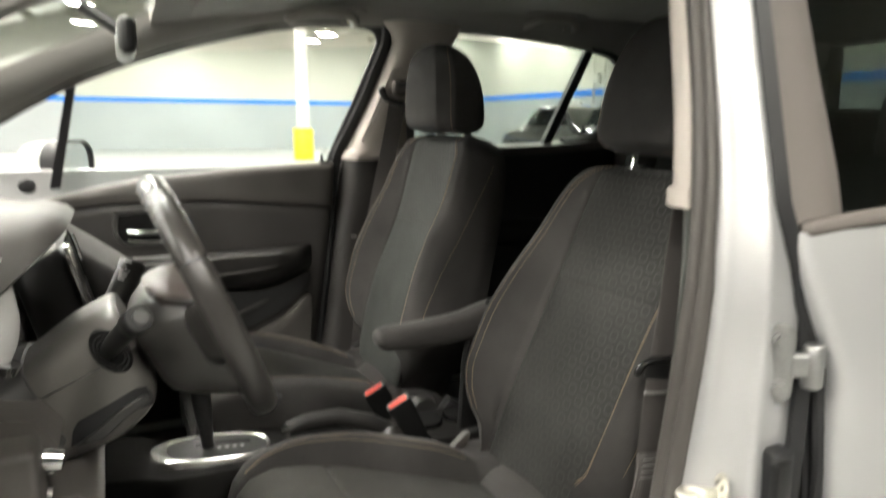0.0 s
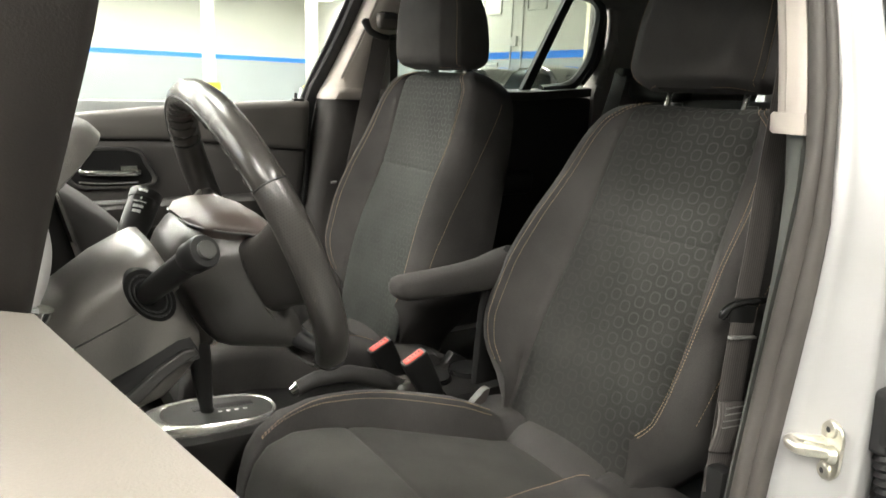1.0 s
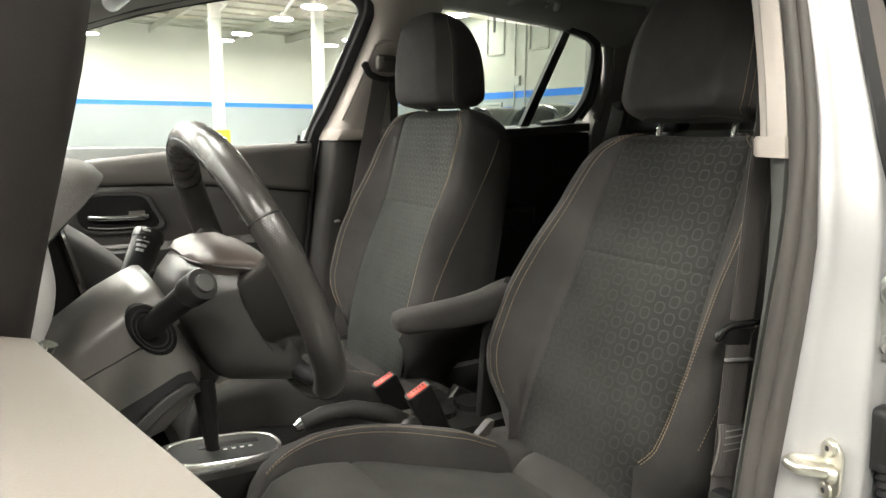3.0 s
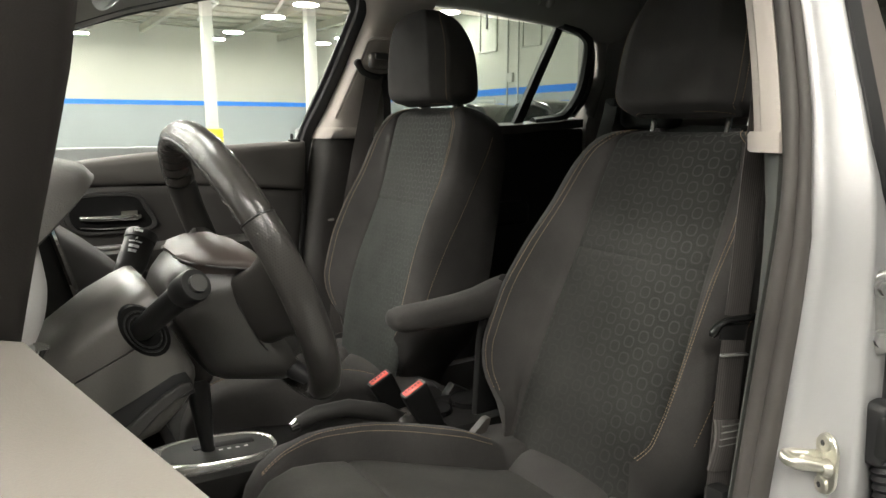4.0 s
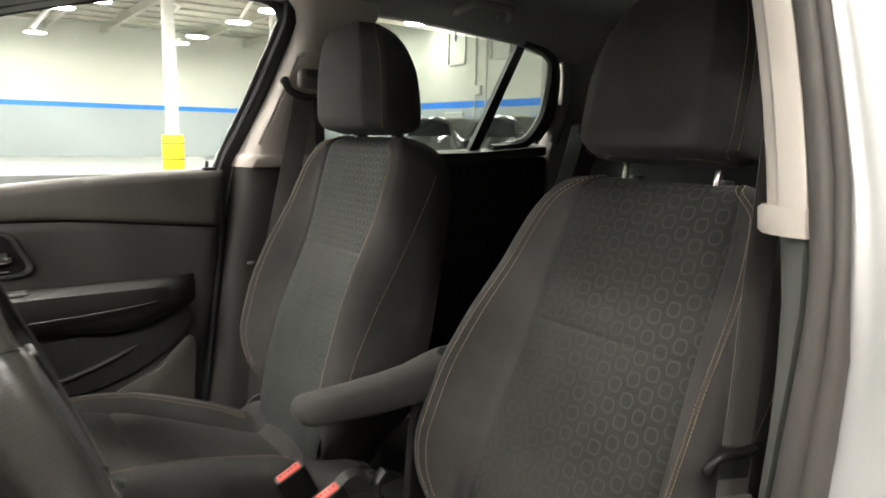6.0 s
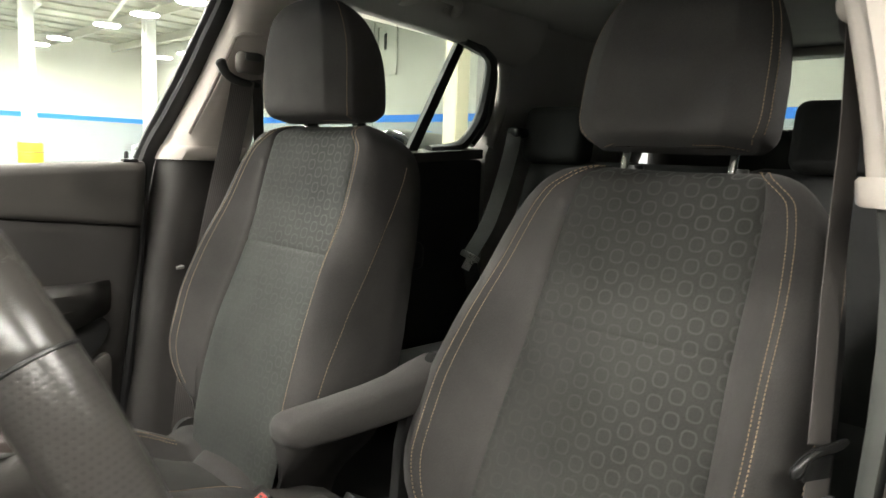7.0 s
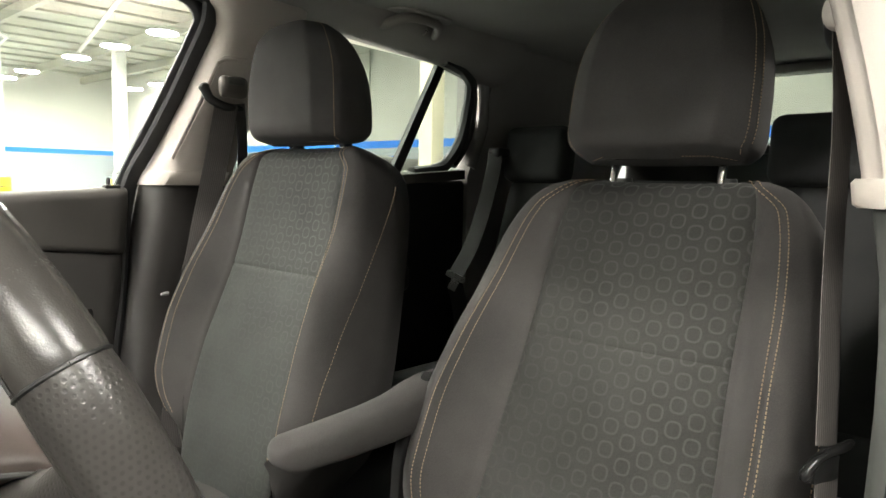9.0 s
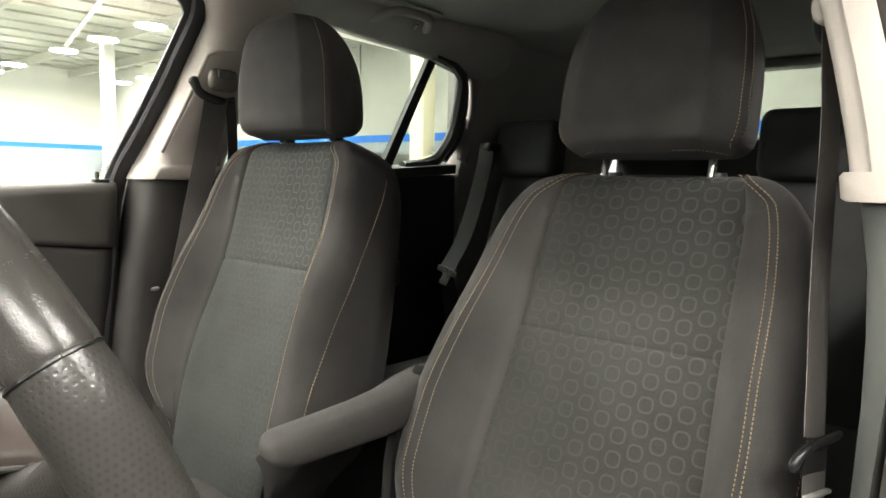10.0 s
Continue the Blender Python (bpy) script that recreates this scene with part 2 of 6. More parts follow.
# ---- mesh helpers ----
def part(name, bm, mat, parent=None, label="", smooth=True, angle=40):
    me = bpy.data.meshes.new(name)
    bmesh.ops.remove_doubles(bm, verts=bm.verts, dist=1e-6)
    bmesh.ops.recalc_face_normals(bm, faces=bm.faces)
    if smooth:
        for f in bm.faces:
            f.smooth = True
        for e in bm.edges:
            if len(e.link_faces) == 2 and e.calc_face_angle(0) > radians(angle):
                e.smooth = False
    bm.to_mesh(me)
    bm.free()
    me.materials.append(mat)
    ob = new(name, me)
    ob.parent = parent
    if label:
        ob["label"] = label
    return ob


def thing(name, label, category, at=(0, 0, 0), group="", kind=""):
    e = new(name)
    e.empty_display_size = 0.1
    e.location = at
    return tagged(e, label, category, group, kind)


def loft(rings, closed=True, caps=True, bm=None, uv=None):
    bm = bm or bmesh.new()
    vs = [[bm.verts.new(p) for p in r] for r in rings]
    lay = bm.loops.layers.uv.verify() if uv else None
    n = len(rings[0])
    for i in range(len(vs) - 1):
        for j in range(n if closed else n - 1):
            k = (j + 1) % n
            f = bm.faces.new((vs[i][j], vs[i][k], vs[i + 1][k], vs[i + 1][j]))
            if uv:
                for l, (a, b) in zip(f.loops, ((i, j), (i, j + 1), (i + 1, j + 1), (i + 1, j))):
                    l[lay].uv = uv(a, b)
    if caps and closed:
        bm.faces.new(vs[0])
        bm.faces.new(vs[-1])
    return bm


def tube(pts, rad, n=10, bm=None, flat=None, up=(0, 0, 1)):
    """A round bar through pts; rad: one radius or one for each point; flat: (wide, thin) for a band."""
    pts = [Vector(p) for p in pts]
    rings = []
    for i, p in enumerate(pts):
        d = (pts[min(i + 1, len(pts) - 1)] - pts[max(i - 1, 0)]).normalized()
        s = d.cross(Vector(up))
        s = s.normalized() if s.length > 1e-4 else Vector((1, 0, 0))
        u = s.cross(d)
        r = rad[i] if isinstance(rad, (list, tuple)) else rad
        a, b = (flat[0], flat[1]) if flat else (r, r)
        rings.append([p + s * a * math.cos(2 * math.pi * k / n) + u * b * math.sin(2 * math.pi * k / n) for k in range(n)])
    return loft(rings, bm=bm)


def rbox(size, at=(0, 0, 0), r=0.01, seg=2, turn=None, bm=None):
    """A box with rounded edges."""
    b2 = bmesh.new()
    bmesh.ops.create_cube(b2, size=1.0, matrix=Matrix.Diagonal((*size, 1)))
    if r > 0:
        bmesh.ops.bevel(b2, geom=b2.edges[:], offset=min(r, min(size) * 0.49), segments=seg, profile=0.5, affect="EDGES")
    b2.transform(Matrix.Translation(at) @ (turn or Matrix()))
    if bm is None:
        return b2
    me = bpy.data.meshes.new("tmp")
    b2.to_mesh(me)
    b2.free()
    bm.from_mesh(me)
    bpy.data.meshes.remove(me)
    return bm


def prism(outline, axis, a, b, r=0.0, seg=2):
    """A flat outline (two coordinates in order of the other axes) carried from a to b along axis."""
    def at(p, c):
        q = list(p)
        q.insert("xyz".index(axis), c)
        return q
    bm = bmesh.new()
    lo, hi = [bm.verts.new(at(p, a)) for p in outline], [bm.verts.new(at(p, b)) for p in outline]
    n = len(outline)
    for i in range(n):
        bm.faces.new((lo[i], lo[(i + 1) % n], hi[(i + 1) % n], hi[i]))
    f1, f2 = bm.faces.new(lo), bm.faces.new(hi)
    bmesh.ops.recalc_face_normals(bm, faces=bm.faces)
    if r:
        bmesh.ops.bevel(bm, geom=list({e for f in (f1, f2) for e in f.edges}), offset=r, segments=seg, profile=0.5, affect="EDGES")
    return bm


def band(a, b, off):
    """A solid strip between two edge lines, as thick as the vector off."""
    off = Vector(off)
    return loft([[Vector(p), Vector(q), Vector(q) + off, Vector(p) + off] for p, q in zip(a, b)])


def rounded(w, h, r, n=5):
    """Outline of a rounded rectangle round the origin."""
    out = []
    for cx, cy, a0 in ((w / 2 - r, h / 2 - r, 0), (-w / 2 + r, h / 2 - r, 90), (-w / 2 + r, -h / 2 + r, 180), (w / 2 - r, -h / 2 + r, 270)):
        for k in range(n + 1):
            a = radians(a0 + 90 * k / n)
            out.append((cx + r * math.cos(a), cy + r * math.sin(a)))
    return out


def interp(x, xs, ys):
    return float(np.interp(x, xs, ys))


def curve(x, xs, ys):
    """Like interp, but along a smooth line that does not overshoot its points."""
    if x <= xs[0]:
        return ys[0]
    if x >= xs[-1]:
        return ys[-1]
    d = [(ys[i + 1] - ys[i]) / (xs[i + 1] - xs[i]) for i in range(len(xs) - 1)]
    m = [d[0]] + [0.0 if a * b <= 0 else 2 * a * b / (a + b) for a, b in zip(d, d[1:])] + [d[-1]]
    i = max(k for k in range(len(xs) - 1) if xs[k] <= x)
    h = xs[i + 1] - xs[i]
    t = (x - xs[i]) / h
    return (2 * t ** 3 - 3 * t * t + 1) * ys[i] + (t ** 3 - 2 * t * t + t) * h * m[i] + (3 * t * t - 2 * t ** 3) * ys[i + 1] + (t ** 3 - t * t) * h * m[i + 1]


def smooth_line(pts, n):
    """n points on a smooth line through pts."""
    P = [Vector(p) for p in pts]
    P = [2 * P[0] - P[1]] + P + [2 * P[-1] - P[-2]]
    out = []
    for k in range(n):
        s = k / (n - 1) * (len(P) - 3)
        i = min(int(s), len(P) - 4)
        t = s - i
        a, b, c, d = P[i:i + 4]
        out.append(0.5 * (2 * b + (c - a) * t + (2 * a - 5 * b + 4 * c - d) * t * t + (3 * b - a - 3 * c + d) * t ** 3))
    return out


# ---- hall ----
# west and south walls are unseen; their distance is chosen for the cabin light
HX0, HX1, HY0, HY1, HZ = -26.0, 14.6, -26.0, 36.0, 5.9


def hall():
    floor = part("floor", rbox((HX1 - HX0 + 1, HY1 - HY0 + 1, 0.2), ((HX0 + HX1) / 2, (HY0 + HY1) / 2, -0.1), 0), FLOOR)
    tagged(floor, "pale sealed concrete workshop floor", "floor", kind="structure")
    STRIPE0, STRIPE1 = 2.2, 2.42
    for name, x0, x1, y0, y1, lab in (("wall_east", HX0, HX1, HY1, HY1 + 0.3, "unseen white over grey painted hall wall, added to close the hall with blue stripe"),
                                      ("wall_north", HX1, HX1 + 0.3, HY0, HY1, "unseen white over grey painted hall wall, added to close the hall with blue stripe"),
                                      ("wall_west", HX0, HX1, HY0 - 0.3, HY0, "unseen white over grey painted hall wall, added to close the hall"),
                                      ("wall_south", HX0 - 0.3, HX0, HY0, HY1, "unseen white over grey painted hall wall, added to close the hall")):
        w = thing(name, lab, "wall", kind="structure")
        cx, cy, sx, sy = (x0 + x1) / 2, (y0 + y1) / 2, x1 - x0, y1 - y0
        part("upper_wall", rbox((sx, sy, HZ - STRIPE1), (cx, cy, (HZ + STRIPE1) / 2), 0), WALL_W, w, "white painted upper wall")
        part("lower_wall", rbox((sx, sy, STRIPE0), (cx, cy, STRIPE0 / 2), 0), WALL_G, w, "pale grey painted lower wall")
        grow = 0.008
        part("stripe", rbox((sx + (grow if sx < 1 else 0), sy + (grow if sy < 1 else 0), STRIPE1 - STRIPE0), (cx, cy, (STRIPE0 + STRIPE1) / 2), 0), BLUE, w, "bright blue painted stripe")
    # roof deck with joists in one mesh
    bm = rbox((HX1 - HX0 + 1, HY1 - HY0 + 1, 0.2), ((HX0 + HX1) / 2, (HY0 + HY1) / 2, HZ + 0.1), 0)
    y = HY0 + 1
    while y < HY1:
        rbox((HX1 - HX0, 0.06, 0.07), ((HX0 + HX1) / 2, y, HZ - 0.035), 0, bm=bm)
        y += 1.5
    for x in (-22, -17, -12, -8, -4, 0.2, 4.2, 6.4, 10.4, 13):
        rbox((0.16, HY1 - HY0, 0.3), (x, (HY0 + HY1) / 2, HZ - 0.26), 0, bm=bm)
    c = part("ceiling", bm, CEIL, smooth=False)
    tagged(c, "pale painted metal roof deck with joists and girders", "ceiling", kind="structure")


def column(x, y, mat, w, guard, label):
    t = thing("steel_column", label, "column", (x, y, 0), group="hall columns")
    part("shaft", rbox((w, w, HZ - 0.4), (0, 0, (HZ - 0.4) / 2), 0.02), mat, t)
    part("base_plate", rbox((w + 0.12, w + 0.12, 0.02), (0, 0, 0.01), 0.004), mat, t)
    if guard:
        g = part("guard", tube([(0, 0, 0.0), (0, 0, 0.03), (0, 0, 1.06), (0, 0, 1.1)], [0.33, 0.34, 0.34, 0.32], 24), YELLOW, t, "yellow plastic column guard")
        for z in (0.3, 0.8):
            part("strap", tube([(0, 0, z), (0, 0, z + 0.035)], 0.346, 24), PLASTIC, g, "dark strap")
    return t


def lamp(x, y):
    t = thing("high_bay_lamp", "round white high bay lamp, part of the hall rows or added for cabin light", "lamp", (x, y, 5.0), group="hall lamps")
    rings = [[(r * math.cos(a), r * math.sin(a), z) for a in [2 * math.pi * k / 20 for k in range(20)]] for r, z in ((0.40, 0.0), (0.42, 0.02), (0.40, 0.06), (0.2, 0.10), (0.08, 0.14))]
    part("housing", loft(rings, caps=False), STEEL, t)
    part("diffuser", tube([(0, 0, -0.02), (0, 0, 0.0)], 0.385, 20), GLOW, t, "glowing white diffuser")
    part("rod", tube([(0, 0, 0.09), (0, 0, HZ - 5.0)], 0.004, 6), CEIL, t)
    return t


def pipe_run():
    t = thing("roof_pipes", "white painted sprinkler pipes under the roof deck", "pipe", (0, 0, 5.3))
    for pts, r in (([(3.5, HY0, 0), (3.5, HY1, 0)], 0.09), ([(3.5, 21, 0), (7.0, 25.5, 0.1), (7.5, 30, 0.1)], 0.07), ([(6.8, 16, 0.1), (9.6, 27, 0.15)], 0.06)):
        part("pipe", tube(pts, r, 10), STEEL, t)


def wall_fittings():
    """Blocked openings, conduits and boxes on the long wall behind the parked cars."""
    x = HX1
    for y, z, w, h in ((17.75, 4.43, 0.9, 1.5), (20.03, 4.43, 0.95, 1.5)):
        f = thing("wall_louvre", "white painted blocked window recess on the wall", "louvre", (x, y, z), group="wall recesses")
        bm = rbox((0.06, w, 0.06), (-0.03, 0, h / 2), 0.005)
        for q in ((0, -h / 2), ):
            rbox((0.06, w, 0.06), (-0.03, q[0], q[1]), 0.005, bm=bm)
        for s in (-1, 1):
            rbox((0.05, 0.06, h), (-0.03, s * w / 2, 0), 0.005, bm=bm)
        part("frame", bm, WALL_W, f)
        part("slot", rbox((0.03, 0.1, 0.5), (-0.02, 0.1, 0.25), 0.005), BLACK_RUB, f, "narrow dark slot")
    for y in (18.4, 18.95):
        c = part("conduit", tube([(x - 0.03, y, 0.4), (x - 0.03, y, 5.3)], 0.025, 8), STEEL)
        tagged(c, "thin white conduit pipe on the wall", "conduit", group="wall conduits")
    b = part("switch_box", rbox((0.1, 0.25, 0.3), (x - 0.05, 18.75, 2.75), 0.01), STEEL)
    tagged(b, "small grey switch box on the wall", "box")
    d = thing("service_door", "pale grey flush door in the hall wall", "door", (x, 20.1, 0))
    part("leaf", rbox((0.04, 0.9, 2.0), (-0.02, 0, 1.0), 0.005), WALL_G, d)
    part("frame", band([(-0.06, -0.5, 0), (-0.06, -0.5, 2.08), (-0.06, 0.5, 2.08), (-0.06, 0.5, 0)], [(-0.06, -0.45, 0), (-0.06, -0.45, 2.02), (-0.06, 0.45, 2.02), (-0.06, 0.45, 0)], (0.06, 0, 0)), STEEL, d)


def parked_car(x, y, turn, mat, label):
    """A tall estate car seen far off through the glass: body, cabin glass, wheels and lamps."""
    t = thing("parked_car", label, "car", (x, y, 0), group="parked cars")
    t.rotation_euler = (0, 0, radians(turn))
    t.scale = (1.0, 1.0, 1.22)
    prof = [(-2.25, 0.45), (-2.2, 0.75), (-1.9, 0.9), (-1.0, 0.98), (-0.35, 1.4), (0.5, 1.47), (1.2, 1.38), (1.9, 1.02), (2.2, 0.95), (2.28, 0.6), (2.2, 0.35), (-2.1, 0.3)]
    rings = []
    for yy, sc in ((-0.88, 0.93), (-0.84, 0.985), (-0.5, 1.0), (0.5, 1.0), (0.84, 0.985), (0.88, 0.93)):
        rings.append([(px * (0.97 + 0.03 * sc), yy * (0.82 if pz > 1.2 else 1), 0.3 + (pz - 0.3) * sc) for px, pz in prof])
    part("body", loft(rings), mat, t)
    for s in (-1, 1):
        part("side_window", prism([(-0.75, 1.02), (-0.32, 1.32), (0.5, 1.38), (1.1, 1.3), (1.5, 1.05)], "y", s * 0.80, s * 0.86, 0.0), GLASS_D, t, "dark side glass")
        part("headlamp", rbox((0.2, 0.36, 0.12), (-2.12, s * 0.6, 0.74), 0.04), CHROME, t, "clear headlamp")
    part("windscreen", band([(-1.0, -0.7, 1.01), (-0.4, -0.62, 1.4)], [(-1.0, 0.7, 1.01), (-0.4, 0.62, 1.4)], (-0.02, 0, 0.02)), GLASS_D, t, "dark windscreen")
    part("grille", rbox((0.06, 0.9, 0.16), (-2.24, 0, 0.62), 0.02), CHROME, t, "chrome grille")
    for wx in (-1.4, 1.35):
        for wy in (-0.86, 0.86):
            w = part("wheel", tube([(wx, wy - 0.1, 0.33), (wx, wy + 0.1, 0.33)], 0.33, 20), TYRE, t)
            part("rim", tube([(wx, wy - 0.105, 0.33), (wx, wy + 0.105, 0.33)], 0.21, 14), SATIN, w)
    return t


hall()
column(6.3, 24.4, STEEL, 0.34, True, "white steel column with a yellow guard")
column(10.24, 25.19, STEEL, 0.36, True, "white steel column with a yellow guard")
column(5.25, 5.75, CREAM, 0.19, False, "cream painted steel column beside the car")
for px, ys in ((8.85, (3, 6, 9, 12, 13.4, 16.3, 19.1, 22.1, 25.1, 29.9, 32.5)), (13.5, (20.9, 24.0, 29.2, 31.6)), (4.2, (3, 6, 9, 12, 15, 18, 21, 24)), (3.5, (26.1, 33.4)), (-0.4, (3, 6, 9, 12, 15, 18, 21, 26, 31)),
               # these rows are out of view, added and placed to shape the cabin's light
               (-2.7, (-2.2, 4, 7, 10)), (1.9, (-2.0,)), (-1.5, (-3.4,)), (-7.3, (-1.8, 0.8)), (-5.0, (-2.4, 0.4, 3, 5.5, 8, 11, 14, 17, 20, 23, 26, 29, 32)), (-9.6, tuple(range(-2, 34, 4))), (-14.2, tuple(range(2, 34, 4))), (-18.8, tuple(range(2, 34, 4))), (-23.4, tuple(range(-2, 34, 3)))):
    for py in ys:
        lamp(px, py)
pipe_run()
wall_fittings()
parked_car(11.6, 13.6, -100, CAR_BLACK, "glossy black tall estate car parked by the wall")
parked_car(11.8, 16.6, -95, CAR_BLACK, "glossy black tall estate car parked beside another")


# ---- car shell ----
CY = 1.63          # the car's middle


def mir(p):
    return (p[0], 2 * CY - p[1], p[2])


# line of the door's rear edge, in side view
EDGE = [(0.60, 0.3), (0.634, 0.54), (0.672, 0.84), (0.722, 1.14), (0.802, 1.333), (0.858, 1.498)]


def edge_x(z):
    return interp(z, [e[1] for e in EDGE], [e[0] for e in EDGE])


def side_y(z):
    """Passenger side: how far out the inner wall stands at height z."""
    return interp(z, (0.3, 0.6, 0.9, 1.13, 1.35, 1.5, 1.56), (2.36, 2.39, 2.40, 2.385, 2.32, 2.27, 2.24))


# driver's door jamb, in plan at rising heights: inner edge of the seal, its outer edge, outer crease of the metal
JAMB_Z = (0.3, 0.5, 0.69, 0.79, 0.93, 1.03, 1.1, 1.184, 1.26, 1.335, 1.44, 1.52)
JAMB_A = ((0.685, 0.901), (0.713, 0.901), (0.737, 0.901), (0.749, 0.9), (0.76, 0.894), (0.763, 0.887), (0.765, 0.885), (0.773, 0.897), (0.786, 0.916), (0.797, 0.937), (0.812, 0.97), (0.822, 0.99))
JAMB_B = ((0.681, 0.851), (0.709, 0.851), (0.733, 0.851), (0.746, 0.849), (0.764, 0.846), (0.774, 0.846), (0.781, 0.855), (0.796, 0.87), (0.806, 0.888), (0.816, 0.91), (0.832, 0.944), (0.842, 0.966))
JAMB_C = ((0.726, 0.752), (0.754, 0.755), (0.778, 0.76), (0.792, 0.766), (0.812, 0.778), (0.822, 0.786), (0.827, 0.794), (0.84, 0.822), (0.853, 0.85), (0.865, 0.876), (0.88, 0.912), (0.89, 0.938))


def jamb_at(line, z):
    return interp(z, JAMB_Z, [p[0] for p in line]), interp(z, JAMB_Z, [p[1] for p in line])


def pillar(side):
    """Upper and lower trim of the middle pillar with its seal, on the passenger side; side -1 mirrors it to the driver's."""
    m = (lambda p: p) if side > 0 else mir
    t = thing("centre_pillar", "light grey over dark grey centre pillar trim with belt guide", "pillar", kind="structure")
    zs = [1.14 + 0.46 * k / 14 for k in range(15)]
    fx, fy = (0.0, 0.0) if side > 0 else (0.034, -0.012)
    rings = []
    for z in zs:
        x, y = edge_x(z) + 0.012 + fx - 0.09 * max(0, (z - 1.5) / 0.1) ** 2, side_y(z) + fy
        if side < 0:
            x, y = jamb_at(JAMB_A, z)[0] + 0.001 - 0.09 * max(0, (z - 1.5) / 0.1) ** 2, 2 * CY - jamb_at(JAMB_A, z)[1] - 0.003 - 0.5 * max(0, z - 1.52)
        w = interp(z, (1.14, 1.33, 1.5, 1.56, 1.61), (0.215, 0.185, 0.2, 0.25, 0.34))
        D = interp(z, (1.14, 1.3, 1.45, 1.61), (0.066, 0.06, 0.05, 0.03))
        if side > 0:
            pr = ((0.0, -0.012), (0.003, 0.004), (0.016, 0.5 * D), (0.032, 0.85 * D), (0.055, D), (w * 0.6, 1.05 * D), (w - 0.03, 0.8 * D), (w, 0.2 * D), (w, -0.05), (0.03, -0.05))
        else:
            pr = ((0.012, 0.002), (0.001, 0.001), (-0.001, 0.006), (-0.001, 0.014), (0.0005, 0.0285), (0.0025, 0.0305), (0.0045, 0.0312), (0.0075, 0.036), (0.0105, 0.043), (0.0145, 0.0485), (0.021, 0.0515), (0.035, 0.053), (w * 0.6, 0.053), (w - 0.03, 0.042), (w, 0.012), (w, 0.008), (0.03, 0.004))
        rings.append([m((x + a, y - b, z)) for a, b in pr])
    part("upper_trim", loft(rings), TRIM, t, "light grey upper pillar trim")
    # raised rim of the belt slide panel
    def ux(z):
        return edge_x(z) + 0.012 if side > 0 else jamb_at(JAMB_A, z)[0]

    def uy(z):
        return side_y(z) if side > 0 else 2 * CY - jamb_at(JAMB_A, z)[1]

    def dp(z):
        return interp(z, (1.14, 1.3, 1.45, 1.61), (0.066, 0.06, 0.05, 0.03))
    a = [m((ux(z) + 0.018, uy(z) - dp(z) * 0.8 + 0.002, z)) for z in (1.2, 1.28, 1.36, 1.42)]
    a = a + [m((ux(1.425) + 0.03, uy(1.425) - dp(1.425) * 0.98 + 0.002, 1.428)), m((ux(1.43) + 0.08, uy(1.43) - dp(1.43) + 0.002, 1.432))]
    if side > 0:
        part("slide_rib", tube(a, 0.0055, 8), TRIM, t)
    cp = ((-0.004, -0.012), (-0.002, 0.006), (0.01, 0.04), (0.026, 0.064), (0.051, 0.072), (0.166, 0.072), (0.211, 0.03), (0.211, -0.03)) if side > 0 else ((0.01, 0.002), (-0.002, 0.004), (-0.003, 0.02), (0.001, 0.038), (0.009, 0.053), (0.018, 0.059), (0.032, 0.061), (0.166, 0.061), (0.211, 0.03), (0.211, 0.002))
    cz = (1.139, 1.144, 1.166, 1.172) if side > 0 else (1.139, 1.142, 1.163, 1.167)
    part("collar", loft([[m((ux(z) + a, uy(z) - b - (g if 0.03 < b else 0.0), z)) for a, b in cp] for z, g in zip(cz, (0.0, 0.004, 0.004, 0.0))]), TRIM, t)
    zs = [0.32 + 0.818 * k / 12 for k in range(13)]
    rings = []
    for z in zs:
        x, y = edge_x(z) + 0.014 + fx, side_y(z) + fy
        if side < 0:
            x, y = jamb_at(JAMB_A, z)[0] + 0.002, 2 * CY - jamb_at(JAMB_A, z)[1] - 0.004
        w = interp(z, (0.32, 0.6, 1.14), (0.3, 0.22, 0.2))
        D = interp(z, (0.32, 0.8, 0.95, 1.14), (0.045, 0.054, 0.057, 0.062) if side > 0 else (0.024, 0.026, 0.03, 0.05))
        rings.append([m((x + (0.0 if side > 0 else 0.012), y + (0.012 if side > 0 else -0.001), z)), m((x + 0.003, y - 0.004, z)), m((x + 0.014, y - 0.5 * D, z)), m((x + 0.03, y - 0.85 * D, z)), m((x + 0.055, y - D, z)), m((x + w * 0.7, y - D, z)), m((x + w, y - 0.4 * D, z)), m((x + w, y + (0.05 if side > 0 else 0.0), z)), m((x + 0.02, y + (0.05 if side > 0 else 0.0), z))])
    part("lower_trim", loft(rings), TRIM_LOW if side < 0 else DOOR_LOW, t, "dark grey lower pillar trim")
    # belt guide and slide button
    gx, gz = ux(1.36) + (0.03 if side > 0 else 0.09), 1.36
    gy = uy(1.36) - (0.058 if side > 0 else 0.05)
    part("belt_guide", tube(smooth_line([m((gx - 0.03, gy, gz + 0.006)), m((gx - 0.026, gy - 0.004, gz - 0.004)), m((gx - 0.014, gy - 0.008, gz - 0.026)), m((gx + 0.02, gy - 0.012, gz - 0.04)), m((gx + 0.065, gy - 0.008, gz - 0.042))], 14), [0.008, 0.0115, 0.0125, 0.012, 0.011, 0.0105, 0.01, 0.01, 0.01, 0.01, 0.01, 0.01, 0.009, 0.006], 10), PLASTIC_B, t, "black belt guide loop")
    if side > 0:
        part("height_slider", rbox((0.07, 0.03, 0.05), m((gx + 0.04, gy - 0.012, gz + 0.006)), 0.014, 3), SLIDER, t, "grey belt height slider")
